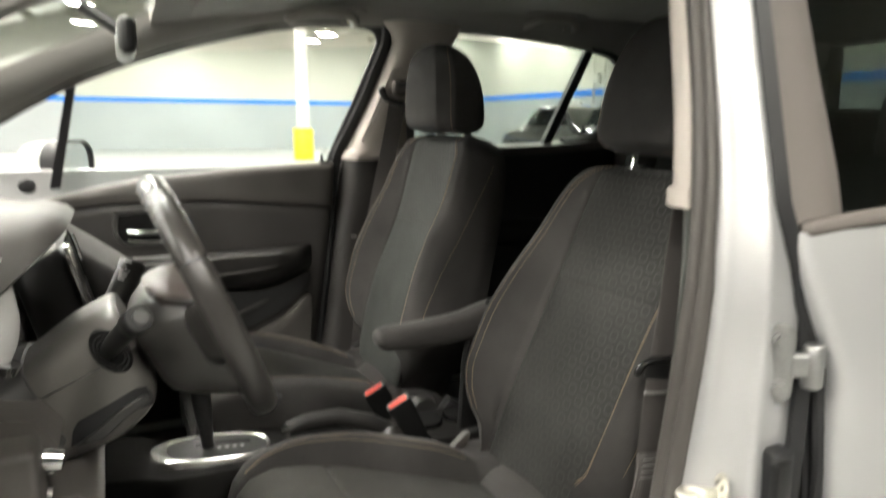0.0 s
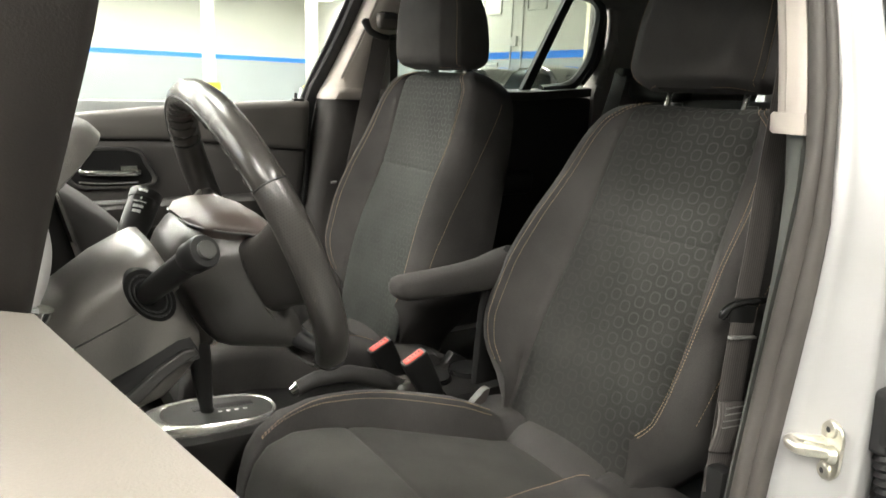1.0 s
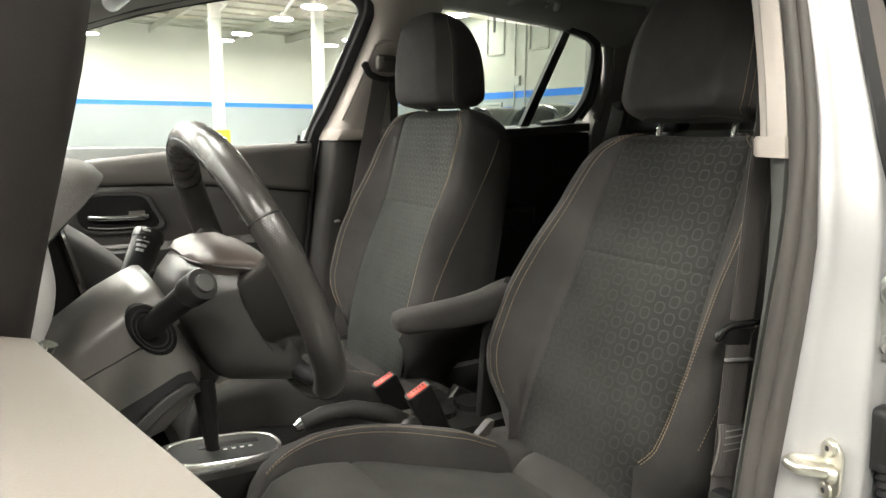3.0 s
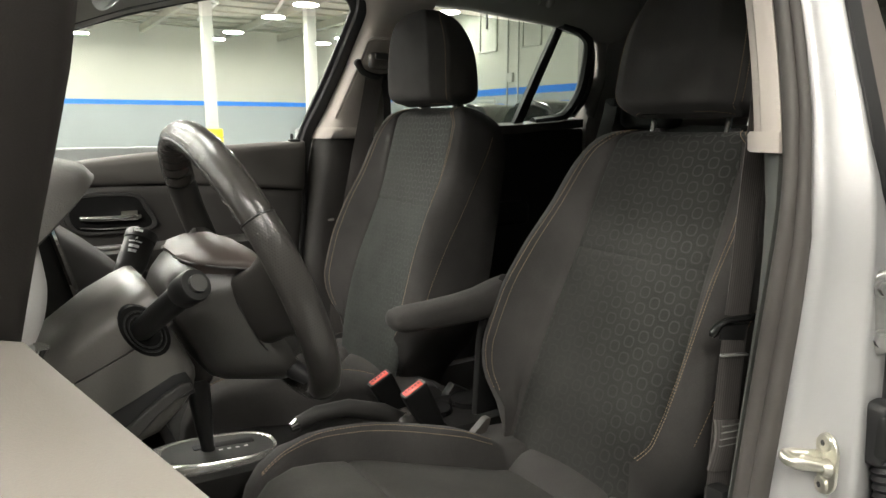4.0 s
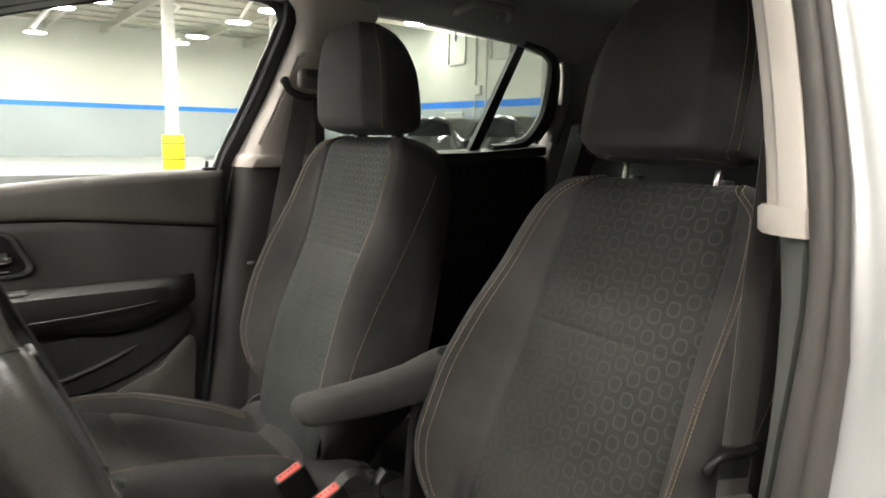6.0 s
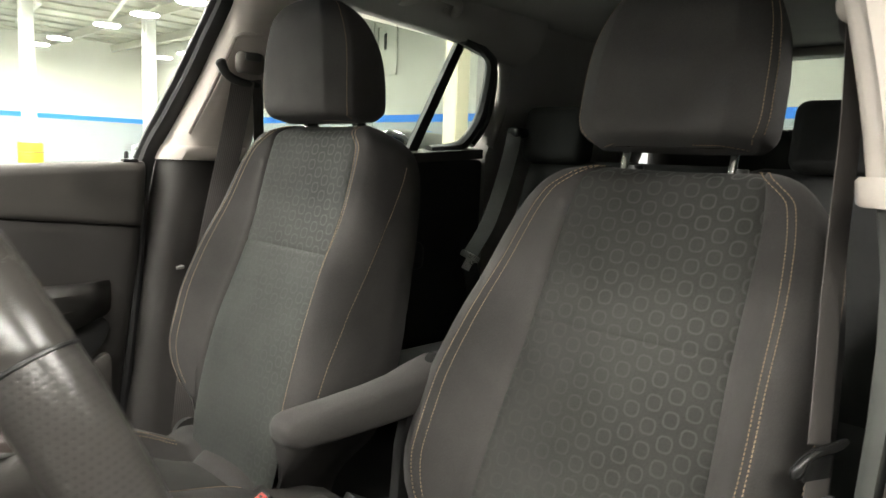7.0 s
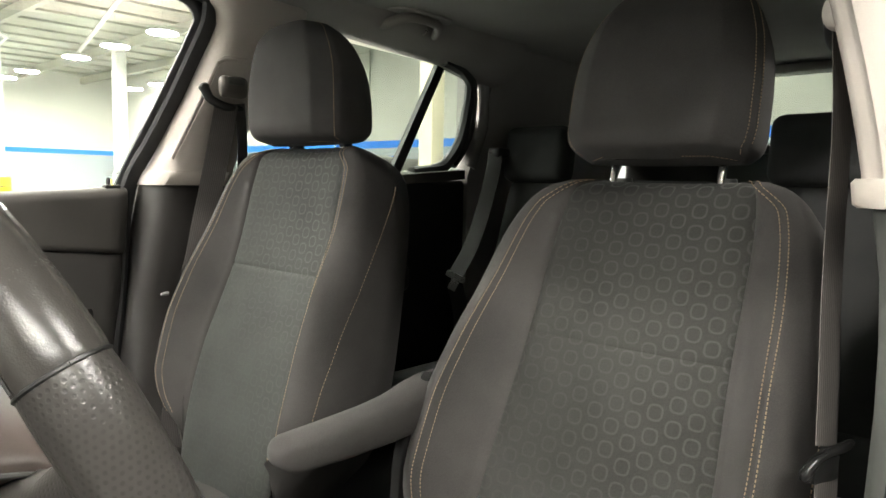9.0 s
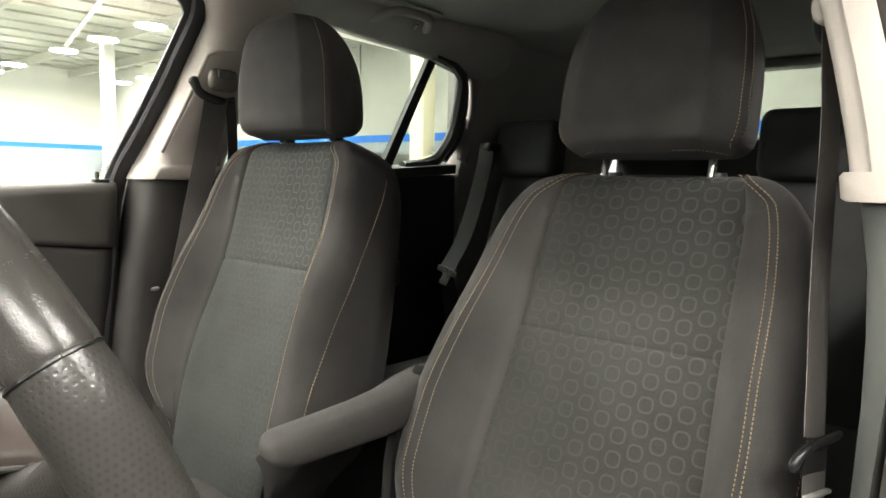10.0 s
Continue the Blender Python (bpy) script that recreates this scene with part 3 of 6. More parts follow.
        part("slider_button", rbox((0.042, 0.01, 0.018), m((gx + 0.04, gy - 0.026, gz + 0.018)), 0.004), TRIM_LOW, t)
    else:
        part("height_slider", rbox((0.05, 0.044, 0.04), m((0.868, 2 * CY - 0.9885, 1.343)), 0.017, 4), TRIM, t, "pale belt height slider")
    return t


pillar(1)
pillar(-1)


def seal(side):
    m = (lambda p: p) if side > 0 else mir
    zs = [0.32, 0.54, 0.7, 0.84, 1.0, 1.14, 1.24, 1.333, 1.42, 1.49, 1.53]
    pts = [m((edge_x(z) - (0.004 if side > 0 else -0.01), side_y(z) + 0.02, z)) for z in zs]
    pts += [m(p) for p in ((0.845, 2.27, 1.562), (0.79, 2.265, 1.572), (0.64, 2.265, 1.568), (0.45, 2.27, 1.54), (0.21, 2.28, 1.475), (-0.02, 2.30, 1.385), (-0.2, 2.33, 1.29))]
    s = part("door_seal", tube(smooth_line(pts, 60), 0.0, 8, flat=(0.012, 0.02) if side > 0 else (0.016, 0.03), up=(1, 0, 0)), RUBBER if side < 0 else BLACK_RUB)
    return tagged(s, "soft rubber seal round the front door opening", "seal", kind="structure")


seal(1)


def driver_jamb():
    """Painted forward face of the driver's side centre pillar with striker, hinge and seal."""
    t = thing("door_jamb", "silver painted door jamb with rubber seal", "jamb", kind="structure")
    zs = [0.3 + 1.22 * k / 30 for k in range(31)]
    A, B, C = ([jamb_at(l, z) for z in zs] for l in (JAMB_A, JAMB_B, JAMB_C))
    def deep(z):
        """Depth of the return towards the rear door."""
        return interp(z, (0.3, 1.0, 1.14, 1.52), (0.09, 0.085, 0.03, 0.026))

    def at(a, b, k, n, z):
        """k of the way from a to b, n out towards the opening."""
        d = Vector((b[0] - a[0], b[1] - a[1])).normalized()
        return (a[0] + (b[0] - a[0]) * k - 0.0 * d.x + n * d.y, a[1] + (b[1] - a[1]) * k - n * d.x, z)
    rings = [[at(a, b, k, n, z) for k, n in ((0.0, -0.02), (0.0, 0.0), (0.1, 0.007), (0.3, 0.012), (0.48, 0.009), (0.55, 0.0055), (0.62, 0.009), (0.82, 0.011), (0.96, 0.006), (1.0, -0.002), (1.0, -0.02))] for a, b, z in zip(A, B, zs)]
    part("seal", loft(rings), RUBBER, t, "dark grey rubber door seal", angle=75)
    rings = [[at(b, c, k, n, z) for k, n in ((-0.05, -0.02), (0.02, -0.006), (0.06, -0.0045), (0.11, -0.003), (0.16, -0.0018), (0.21, -0.0015), (0.26, -0.002), (0.32, -0.0035), (0.4, -0.0048), (0.5, -0.0052), (0.6, -0.0048), (0.7, -0.0036), (0.8, -0.002), (0.88, -0.0008), (0.94, -0.001), (0.985, -0.004), (1.02, -0.012))] + [(c[0] + 0.5 * deep(z), c[1] + 0.008, z), (c[0] + deep(z), c[1] + 0.014, z), (c[0] + deep(z) + 0.01, c[1] + 0.04, z)] for b, c, z in zip(B, C, zs)]
    part("panel", loft(rings), SILVER, t, "silver painted metal", angle=80)
    rings = [[(c[0] + deep(z) - 0.018, c[1] + 0.025, z), (c[0] + deep(z) - 0.016, c[1] + 0.004, z), (c[0] + deep(z) + 0.006, c[1] - 0.002, z), (c[0] + deep(z) + 0.016, c[1] + 0.025, z)] for c, z in zip(C, zs)]
    part("rear_door_seal", loft(rings), BLACK_RUB, t, "black rubber rear door seal")
    # striker
    s = thing("door_striker", "zinc plated door striker loop bolted to the jamb", "striker", (0.762, 0.794, 0.743))
    s.rotation_euler = (0, 0, radians(-26))
    pl = prism([(y * (1.12 - 0.5 * abs(z) / 0.041), z) for y, z in rounded(0.05, 0.082, 0.02)], "x", -0.001, 0.004, 0.0015)
    part("plate", pl, ZINC, s)
    part("loop", tube(smooth_line([(0.002, 0.012, 0.004), (-0.02, 0.0135, 0.006), (-0.042, 0.0135, 0.009), (-0.051, 0.008, 0.010), (-0.052, 0.0, 0.009), (-0.045, -0.006, 0.007), (-0.02, -0.008, 0.002), (0.002, -0.009, -0.002)], 30), [0.0088] * 8 + [0.0082] * 16 + [0.0076] * 6, 14), ZINC, s)
    part("loop_web", rbox((0.032, 0.014, 0.009), (-0.018, 0.002, 0.004), 0.003, 2, turn=pose(0, 0, 0, 0, 9)), ZINC, s)
    part("loop_flange", tube([(-0.003, -0.009, -0.002), (-0.012, -0.0085, -0.001)], [0.0125, 0.009], 16), ZINC, s)
    for dz in (-0.029, 0.029):
        b = part("bolt", tube([(-0.001, 0, dz), (-0.0045, 0, dz), (-0.006, 0, dz)], [0.0115, 0.011, 0.0085], 18), ZINC, s)
        part("bolt_socket", tube([(-0.0058, 0, dz), (-0.0063, 0, dz)], [0.0045, 0.004], 6), PLASTIC, b)
    # rear door hinge
    h = thing("rear_hinge_bracket", "bare metal rear door hinge with two bolts", "hinge", (0.842, 0.783, 0.935))
    h.rotation_euler = (0, 0, radians(48))
    part("leaf", prism(rounded(0.036, 0.112, 0.017), "x", -0.006, 0.01, 0.004, 3), BARE, h)
    for dz in (-0.034, 0.034):
        part("washer", tube([(-0.005, 0, dz), (-0.009, 0, dz)], [0.0145, 0.0135], 18), BARE, h)
        part("bolt", tube([(-0.008, 0, dz), (-0.016, 0, dz)], [0.0105, 0.0095], 6), BARE, h)
    part("arm", prism([(-0.012, -0.016), (-0.012, 0.016), (-0.034, 0.018), (-0.044, 0.018), (-0.044, -0.016), (-0.034, -0.016)], "x", -0.008, 0.016, 0.005, 3), BARE, h, "forged hinge arm")
    part("knuckle", tube([(0.004, -0.042, -0.03), (0.004, -0.042, -0.027), (0.004, -0.042, 0.027), (0.004, -0.042, 0.03)], [0.012, 0.0145, 0.0145, 0.012], 16), BARE, h)
    g = thing("cable_boot", "black ribbed rubber cable boot between pillar and door", "boot", (0.832, 0.765, 0.78))
    part("socket", rbox((0.04, 0.03, 0.085), (0, 0, 0.0), 0.009, 3), BLACK_RUB, g)
    part("socket_cap", rbox((0.03, 0.02, 0.06), (-0.006, -0.012, 0.0), 0.007, 2), PLASTIC_B, g)
    part("bellows", tube([(0.006, -0.006 - 0.0012 * k, -0.035 - 0.0055 * k) for k in range(20)], [0.018 if k % 2 else 0.0135 for k in range(20)], 14), BLACK_RUB, g)
    p = part("blanking_plug", tube([(0.772, 0.764, 0.62), (0.766, 0.76, 0.62)], [0.014, 0.011], 14), BLACK_RUB)
    tagged(p, "black rubber blanking plug in the jamb", "plug")


driver_jamb()


def rear_left_door():
    t = thing("rear_left_door", "silver rear door, closed, with dark window frame", "door")
    zs = [0.28, 0.5, 0.7, 0.86, 0.92, 0.98, 1.05, 1.09, 1.112]
    rings = []
    for z in zs:
        x = interp(z, (0.28, 0.7, 0.92, 0.98, 1.05, 1.112), (0.90, 0.918, 0.918, 0.9, 0.878, 0.87))
        y = interp(z, (0.28, 0.7, 0.92, 0.98, 1.05, 1.112), (0.745, 0.735, 0.752, 0.765, 0.779, 0.80))
        o = interp(z, (0.28, 0.6, 0.9, 1.112), (0.05, 0.055, 0.045, 0.016))
        rings.append([(x + 0.03, y + 0.07, z), (x + 0.006, y + 0.05, z), (x, y + 0.012, z), (x - 0.001, y + 0.003, z), (x + 0.004, y - 0.004, z), (x + 0.02, y - 0.3 * o - 0.004, z), (x + 0.16, y - o * 0.8, z), (1.4, y - o, z), (1.85, y - o, z), (1.85, y + 0.06, z)])
    part("skin", loft(rings), SILVER, t, "silver painted door skin", angle=60)
    part("edge_seal", tube(smooth_line([(interp(z, (0.28, 0.7, 0.92, 0.98, 1.05, 1.112), (0.90, 0.918, 0.918, 0.9, 0.878, 0.87)) + 0.0, interp(z, (0.28, 0.7, 0.92, 0.98, 1.05, 1.112), (0.745, 0.735, 0.752, 0.765, 0.779, 0.80)) + 0.026, z) for z in zs], 24), 0.011, 8), BLACK_RUB, t, "black rubber edge seal")
    fr = smooth_line([(0.882, 0.812, 1.112), (0.907, 0.853, 1.194), (0.938, 0.911, 1.316), (0.966, 0.974, 1.448), (0.975, 1.0, 1.51)], 14)
    gl = smooth_line([(0.992, 0.818, 1.125), (1.016, 0.851, 1.192), (1.045, 0.912, 1.319), (1.079, 0.976, 1.452), (1.09, 1.0, 1.51)], 14)
    part("frame", loft([[a + Vector((0.004, 0.03, 0)), a, a + (b - a) * 0.06 + Vector((0, -0.004, 0)), a * 0.5 + b * 0.5 + Vector((0, -0.007, 0)), b + (a - b) * 0.04 + Vector((0, -0.004, 0)), b, b + Vector((0, 0.02, 0))] for a, b in zip(fr, gl)]), FRAME, t, "brown grey window frame", angle=60)
    part("frame_seal", tube([p + Vector((-0.008, 0.012, 0)) for p in fr], 0.0, 8, flat=(0.009, 0.014), up=(1, 0, 0)), BLACK_RUB, t, "black frame seal")
    part("belt_moulding", tube([(0.884, 0.802, 1.115), (0.89, 0.798, 1.116), (1.1, 0.803, 1.128), (1.5, 0.80, 1.15), (1.85, 0.80, 1.165)], [0.008, 0.013, 0.013, 0.013, 0.013], 10), FRAME, t, "brown grey belt moulding")
    g = part("pane", band([(0.985, 0.832, 1.12), (1.085, 0.995, 1.50)], [(1.85, 0.832, 1.16), (1.85, 0.995, 1.50)], (0.0, 0.004, 0.0)), GLASS_D, t, "tinted window glass")
    g.visible_shadow = False
    part("inner_panel", rbox((0.85, 0.05, 0.76), (1.42, 0.9, 0.74), 0.02), PLASTIC_B, t, "dark inner panel")


rear_left_door()


def roof():
    xs = [0.16, 0.3, 0.5, 0.8, 1.2, 1.6, 2.0, 2.4, 2.75, 2.9]
    ys = [0.96, 0.985, 1.03, 1.12, 1.35, 1.63, 1.91, 2.14, 2.23, 2.275, 2.30]
    def zz(x, y):
        top = interp(x, (0.16, 0.3, 0.5, 0.8, 1.6, 2.4, 2.75, 2.9), (1.535, 1.565, 1.595, 1.622, 1.634, 1.635, 1.632, 1.628))
        k = abs(y - CY) / 0.67
        return top - 0.055 * min(1, k) ** 5 - 0.012 * k * k
    rings = [[Vector((x, y, zz(x, y))) for y in ys] + [Vector((x, y, zz(x, y) + 0.05)) for y in reversed(ys)] for x in xs]
    h = part("headliner", loft(rings), LINER, angle=60)
    tagged(h, "grey felt headliner", "headliner", kind="structure")
    skin = part("roof_skin", loft([[(x, y, zz(x, CY) + 0.06 - 0.05 * (abs(y - CY) / 0.7) ** 3) for y in ys] + [(x, y, zz(x, CY) + 0.07 - 0.05 * (abs(y - CY) / 0.7) ** 3) for y in reversed(ys)] for x in xs]), SILVER)
    tagged(skin, "silver painted roof panel", "roof", kind="structure")
    # roof rails over the side windows
    for m, nm in (((lambda p: p), "roof_rail"), (mir, "roof_rail")):
        low = [(-0.36, 2.36, 1.17), (-0.19, 2.335, 1.268), (-0.02, 2.305, 1.362), (0.215, 2.285, 1.452), (0.454, 2.275, 1.518), (0.643, 2.27, 1.545), (0.80, 2.265, 1.552), (1.0, 2.265, 1.553), (1.27, 2.265, 1.55), (1.63, 2.265, 1.525), (1.8, 2.265, 1.49), (1.9, 2.262, 1.47)]
        up = [(-0.37, 2.20, 1.225), (-0.2, 2.20, 1.345), (0.0, 2.19, 1.445), (0.22, 2.18, 1.535), (0.46, 2.17, 1.592), (0.65, 2.16, 1.605), (0.80, 2.155, 1.61), (1.0, 2.155, 1.613), (1.27, 2.155, 1.613), (1.63, 2.155, 1.61), (1.8, 2.155, 1.60), (1.9, 2.155, 1.59)]
        rings = []
        for a, b in zip(low, up):
            a, b = Vector(a), Vector(b)
            c = (a + b) / 2 + Vector((0, -0.022, -0.012))
            rings.append([Vector(m(p)) for p in (a + Vector((0, 0.05, 0.0)), a, a + Vector((0, -0.012, 0.012)), c, b, b + Vector((0, 0.0, 0.03)), a + Vector((0, 0.06, 0.05)))])
        r = part(nm, loft(rings), LINER, angle=60)
        tagged(r, "grey trim over the side windows, down the windscreen pillar", "trim", kind="structure")
    # grab handle
    def grab(x, z):
        g = thing("grab_handle", "grey plastic grab handle on the headliner", "handle", (x, 2.178, z), group="grab handles")
        pts = smooth_line([(-0.094, 0.032, -0.012), (-0.093, 0.012, -0.02), (-0.086, -0.012, -0.018), (-0.066, -0.034, -0.008), (-0.03, -0.042, -0.003), (0.03, -0.042, -0.003), (0.066, -0.034, -0.008), (0.086, -0.012, -0.018), (0.093, 0.012, -0.02), (0.094, 0.032, -0.012)], 44)
        part("bar", tube(pts, [0.0175 - 0.0045 * min(1.0, min(i, 43 - i) / 12) for i in range(44)], 12), GRAB, g)
        for sd in (-1, 1):
            part("foot", rbox((0.036, 0.032, 0.02), (sd * 0.094, 0.03, -0.006), 0.008, 3, turn=pose(0, 0, 0, -35)), GRAB, g)
        part("recess", prism([(x, y - 0.012) for x, y in rounded(0.24, 0.105, 0.05)], "z", 0.006, 0.014, 0.003), LINER, g, "moulded felt recess")
        part("coat_hook", tube([(0.05, 0.0, -0.004), (0.05, -0.006, -0.02), (0.05, 0.006, -0.028)], 0.005, 8), GRAB, g)
    grab(1.405, 1.597)
    grab(0.625, 1.566)
    v = thing("sun_visor", "grey fabric sun visor folded up", "visor", (0.33, 1.98, 1.555))
    part("panel", rbox((0.16, 0.38, 0.018), (0, 0, 0), 0.008, 2, turn=pose(0, 0, 0, 0, -12)), LINER, v)
    part("clip", rbox((0.03, 0.025, 0.02), (0.04, -0.2, -0.005), 0.005), PLASTIC, v)
    w = part("windscreen", band([(-1.0, 0.98, 1.06), (0.16, 1.06, 1.53)], [(-1.0, 2.28, 1.06), (0.16, 2.2, 1.53)], (-0.003, 0, 0.004)), GLASS)
    w.visible_shadow = False
    tagged(w, "clear raked windscreen", "windscreen", kind="structure")
    mm = thing("rear_view_mirror", "black inside mirror on the windscreen", "mirror", (0.08, 1.63, 1.405))
    part("housing", rbox((0.03, 0.23, 0.065), (0, 0, 0), 0.02, 4), PLASTIC_B, mm)
    part("mirror", rbox((0.002, 0.215, 0.05), (0.0155, 0, 0), 0.0008, 1), MIRROR, mm, "silvered mirror")
    part("stem", tube([(-0.01, 0, 0.02), (-0.07, 0, 0.06)], 0.011, 8), PLASTIC_B, mm)


roof()


def passenger_door():
    """Front passenger door, closed, from inside."""
    t = thing("passenger_door", "dark grey front passenger door, closed, seen from inside", "door")
    belt = [(-0.38, 1.0), (-0.12, 1.04), (0.0, 1.068), (0.1, 1.087), (0.325, 1.109), (0.5, 1.12), (0.66, 1.128), (0.715, 1.128)]

    def low(x):
        """Height of the crease across the panel."""
        return curve(x, (-0.38, -0.12, 0.08, 0.3, 0.5, 0.72), (0.97, 1.005, 1.025, 1.022, 1.006, 0.984))

    def rear_x(z):
        return curve(z, (0.34, 0.56, 0.87, 1.13), (0.60, 0.638, 0.678, 0.702))

    def at(k, y, z):
        return (-0.38 + (rear_x(z) + 0.38) * k, y, z)
    ks = [i / 24 for i in range(24)] + [0.975, 0.988, 0.996, 1.0]
    up, dn = [], []
    for k in ks:
        x = -0.38 + 1.08 * k
        b, g = interp(x, [p[0] for p in belt], [p[1] for p in belt]), low(x)
        e = 0.016 * max(0.0, (k - 0.972) / 0.028) ** 2
        up.append([at(k, y + e, z) for y, z in ((2.40, b + 0.004), (2.376, b + 0.004), (2.364, b + 0.001), (2.357, b - 0.006), (2.353, b - 0.02), (2.351, (b + g) / 2), (2.350, g + 0.03), (2.350, g + 0.012), (2.352, g + 0.005), (2.356, g), (2.364, g - 0.003))] + [at(k, 2.43, g - 0.004), at(k, 2.455, b)])
        dn.append([at(k, y + e, z) for y, z in ((2.43, g - 0.003), (2.366, g - 0.003), (2.3615, g - 0.008), (2.360, g - 0.03), (2.358, 0.93), (2.360, 0.88), (2.366, 0.80), (2.37, 0.7), (2.372, 0.5), (2.372, 0.34))] + [at(k, 2.43, 0.34)])
    part("outer_skin", rbox((1.1, 0.03, 0.84), (0.17, 2.475, 0.70), 0.008), SILVER, t, "silver painted outer skin")
    part("upper_panel", loft(up), PLASTIC_W, t, "warm dark grey upper door panel", angle=60)
    part("lower_panel", loft(dn), DOOR_LOW, t, "dark grey lower door panel", angle=60)
    part("edge_seal", tube([(rear_x(z) + 0.006, 2.385, z) for z in (0.34, 0.5, 0.7, 0.9, 1.05, 1.125)], 0.011, 8), BLACK_RUB, t, "black rubber edge seal")
    # armrest that runs back into a pull cup
    rings = []
    for k in range(15):
        x = -0.3 + 0.915 * k / 14
        b = 1 - max(0, (x - 0.5) / 0.115) ** 2
        top = 0.862 + 0.004 * math.sin(4 * x)
        bot = interp(x, (-0.3, 0.2, 0.45, 0.615), (0.79, 0.77, 0.74, 0.80))
        w = 0.075 * max(b, 0.02) ** 0.5
        rings.append([(x, 2.372, top), (x, 2.37 - w * 0.7, top + 0.004), (x, 2.37 - w, top - 0.012), (x, 2.37 - w * 0.95, top - 0.04), (x, 2.37 - w * 0.45, bot), (x, 2.372, bot - 0.01)])
    part("armrest", loft(rings), DOOR_ARM, t, "padded grey armrest", angle=60)
    part("armrest_groove", tube(smooth_line([(-0.3, 2.2955, 0.80), (0.1, 2.2955, 0.797), (0.3, 2.2965, 0.803), (0.45, 2.299, 0.812), (0.55, 2.315, 0.822)], 24), 0.0022, 6), PLASTIC_W, t)
    part("switch_plate", rbox((0.16, 0.04, 0.006), (0.16, 2.325, 0.866), 0.002), GREY_P, t, "grey window switch plate")
    part("map_pocket", rbox((0.62, 0.05, 0.12), (0.05, 2.348, 0.49), 0.022, 3), DOOR_ARM, t, "dark map pocket")

    def blob(pts, n=40):
        return [(p.x, p.y) for p in smooth_line([(x, z, 0) for x, z in pts + pts[:1]], n)[:-1]]
    # no hollow is cut: a flat black slab stands for its shade
    part("pull_cavity_shade", prism(blob([(0.02, 0.735), (0.25, 0.735), (0.42, 0.755), (0.55, 0.79), (0.607, 0.775), (0.59, 0.72), (0.5, 0.65), (0.38, 0.605), (0.2, 0.58), (0.02, 0.58)]), "y", 2.356, 2.38, 0.004), CARPET_SHADE, t, "flat black slab painting the shade of the hollow under the armrest")
    part("pocket_rim", tube(smooth_line([(0.16, 2.352, 0.62), (0.3, 2.35, 0.642), (0.4, 2.352, 0.672), (0.47, 2.358, 0.70)], 14), [0.006] * 12 + [0.004, 0.002], 8), DOOR_ARM, t, "dark rim of the door pocket")
    part("lower_insert", prism(blob([(0.33, 0.44), (0.34, 0.53), (0.42, 0.585), (0.52, 0.635), (0.59, 0.70), (0.612, 0.68), (0.605, 0.56), (0.59, 0.45), (0.46, 0.42)]), "y", 2.352, 2.38, 0.005), PLASTIC_W, t, "warm grey lower insert")
    # inside handle in its tapered cup
    def cup(f, y, dz=0.0):
        pts = [(0.066, 0.986), (0.13, 0.99), (0.196, 0.985), (0.216, 0.956), (0.23, 0.925), (0.21, 0.913), (0.15, 0.911), (0.09, 0.914), (0.067, 0.93), (0.062, 0.96)]
        line = smooth_line([(x, z, 0) for x, z in pts + pts[:1]], 41)[:-1]
        c = Vector((0.142, 0.949, 0))
        return [(c.x + (p.x - c.x) * f, y, c.y + (p.y - c.y) * (f - 0.05 * (1 - f)) + dz) for p in line]
    h = part("handle_bezel", loft([cup(1.36, 2.366), cup(1.35, 2.349), cup(1.31, 2.344), cup(1.2, 2.344), cup(1.17, 2.347), cup(1.15, 2.366)], caps=False), PLASTIC, t, "dark grey handle bezel", angle=50)
    # flat plate, not recessed; matt black stands for the shade inside the cup
    part("handle_cup_shade", prism([(x, z) for x, y, z in cup(1.18, 0.0)], "y", 2.3475, 2.3525, 0.0), PLASTIC_M, h)
    part("handle_lever", tube(smooth_line([(0.072, 2.341, 0.943), (0.1, 2.335, 0.9415), (0.15, 2.332, 0.94), (0.19, 2.333, 0.9405), (0.216, 2.34, 0.94)], 16), 0.0, 12, flat=(0.005, 0.0068)), CHROME, h, "chrome lever")
    part("lever_root", loft([[(x, y, z) for y, z in ((2.334, 0.932), (2.332, 0.936), (2.332, 0.955), (2.337, 0.958), (2.352, 0.958), (2.352, 0.93))] for x in (0.168, 0.172, 0.203, 0.208)]), CHROME, h, "chrome lever root", angle=60)
    part("lever_trim", tube(smooth_line([(0.07, 2.344, 0.918), (0.13, 2.342, 0.9125), (0.21, 2.343, 0.913)], 12), 0.0022, 6), CHROME, h, "thin chrome edge")
    part("lock_pin", tube([(0.664, 2.385, 1.12), (0.664, 2.385, 1.15), (0.664, 2.385, 1.154)], [0.005, 0.005, 0.003], 8), BLACK_RUB, t, "black lock pin")
    part("lock_pin_base", rbox((0.034, 0.022, 0.01), (0.668, 2.378, 1.133), 0.004), PLASTIC_B, t)
    part("window_bar", band([(-0.117, 2.395, 1.07), (-0.052, 2.34, 1.345)], [(-0.09, 2.395, 1.072), (-0.026, 2.335, 1.36)], (0, 0.02, 0)), BLACK_RUB, t, "black window division bar")
    part("belt_seal", tube([(x, 2.402, z - 0.004) for x, z in belt], 0.008, 8), BLACK_RUB, t)
    fr = [(edge_x(z) - 0.017, side_y(z) + 0.035, z) for z in (1.12, 1.2, 1.3, 1.4, 1.48, 1.52)] + [(0.81, 2.29, 1.556), (0.74, 2.288, 1.565), (0.6, 2.29, 1.556), (0.45, 2.292, 1.528), (0.2, 2.3, 1.46), (-0.03, 2.325, 1.37), (-0.2, 2.35, 1.275), (-0.36, 2.38, 1.17)]
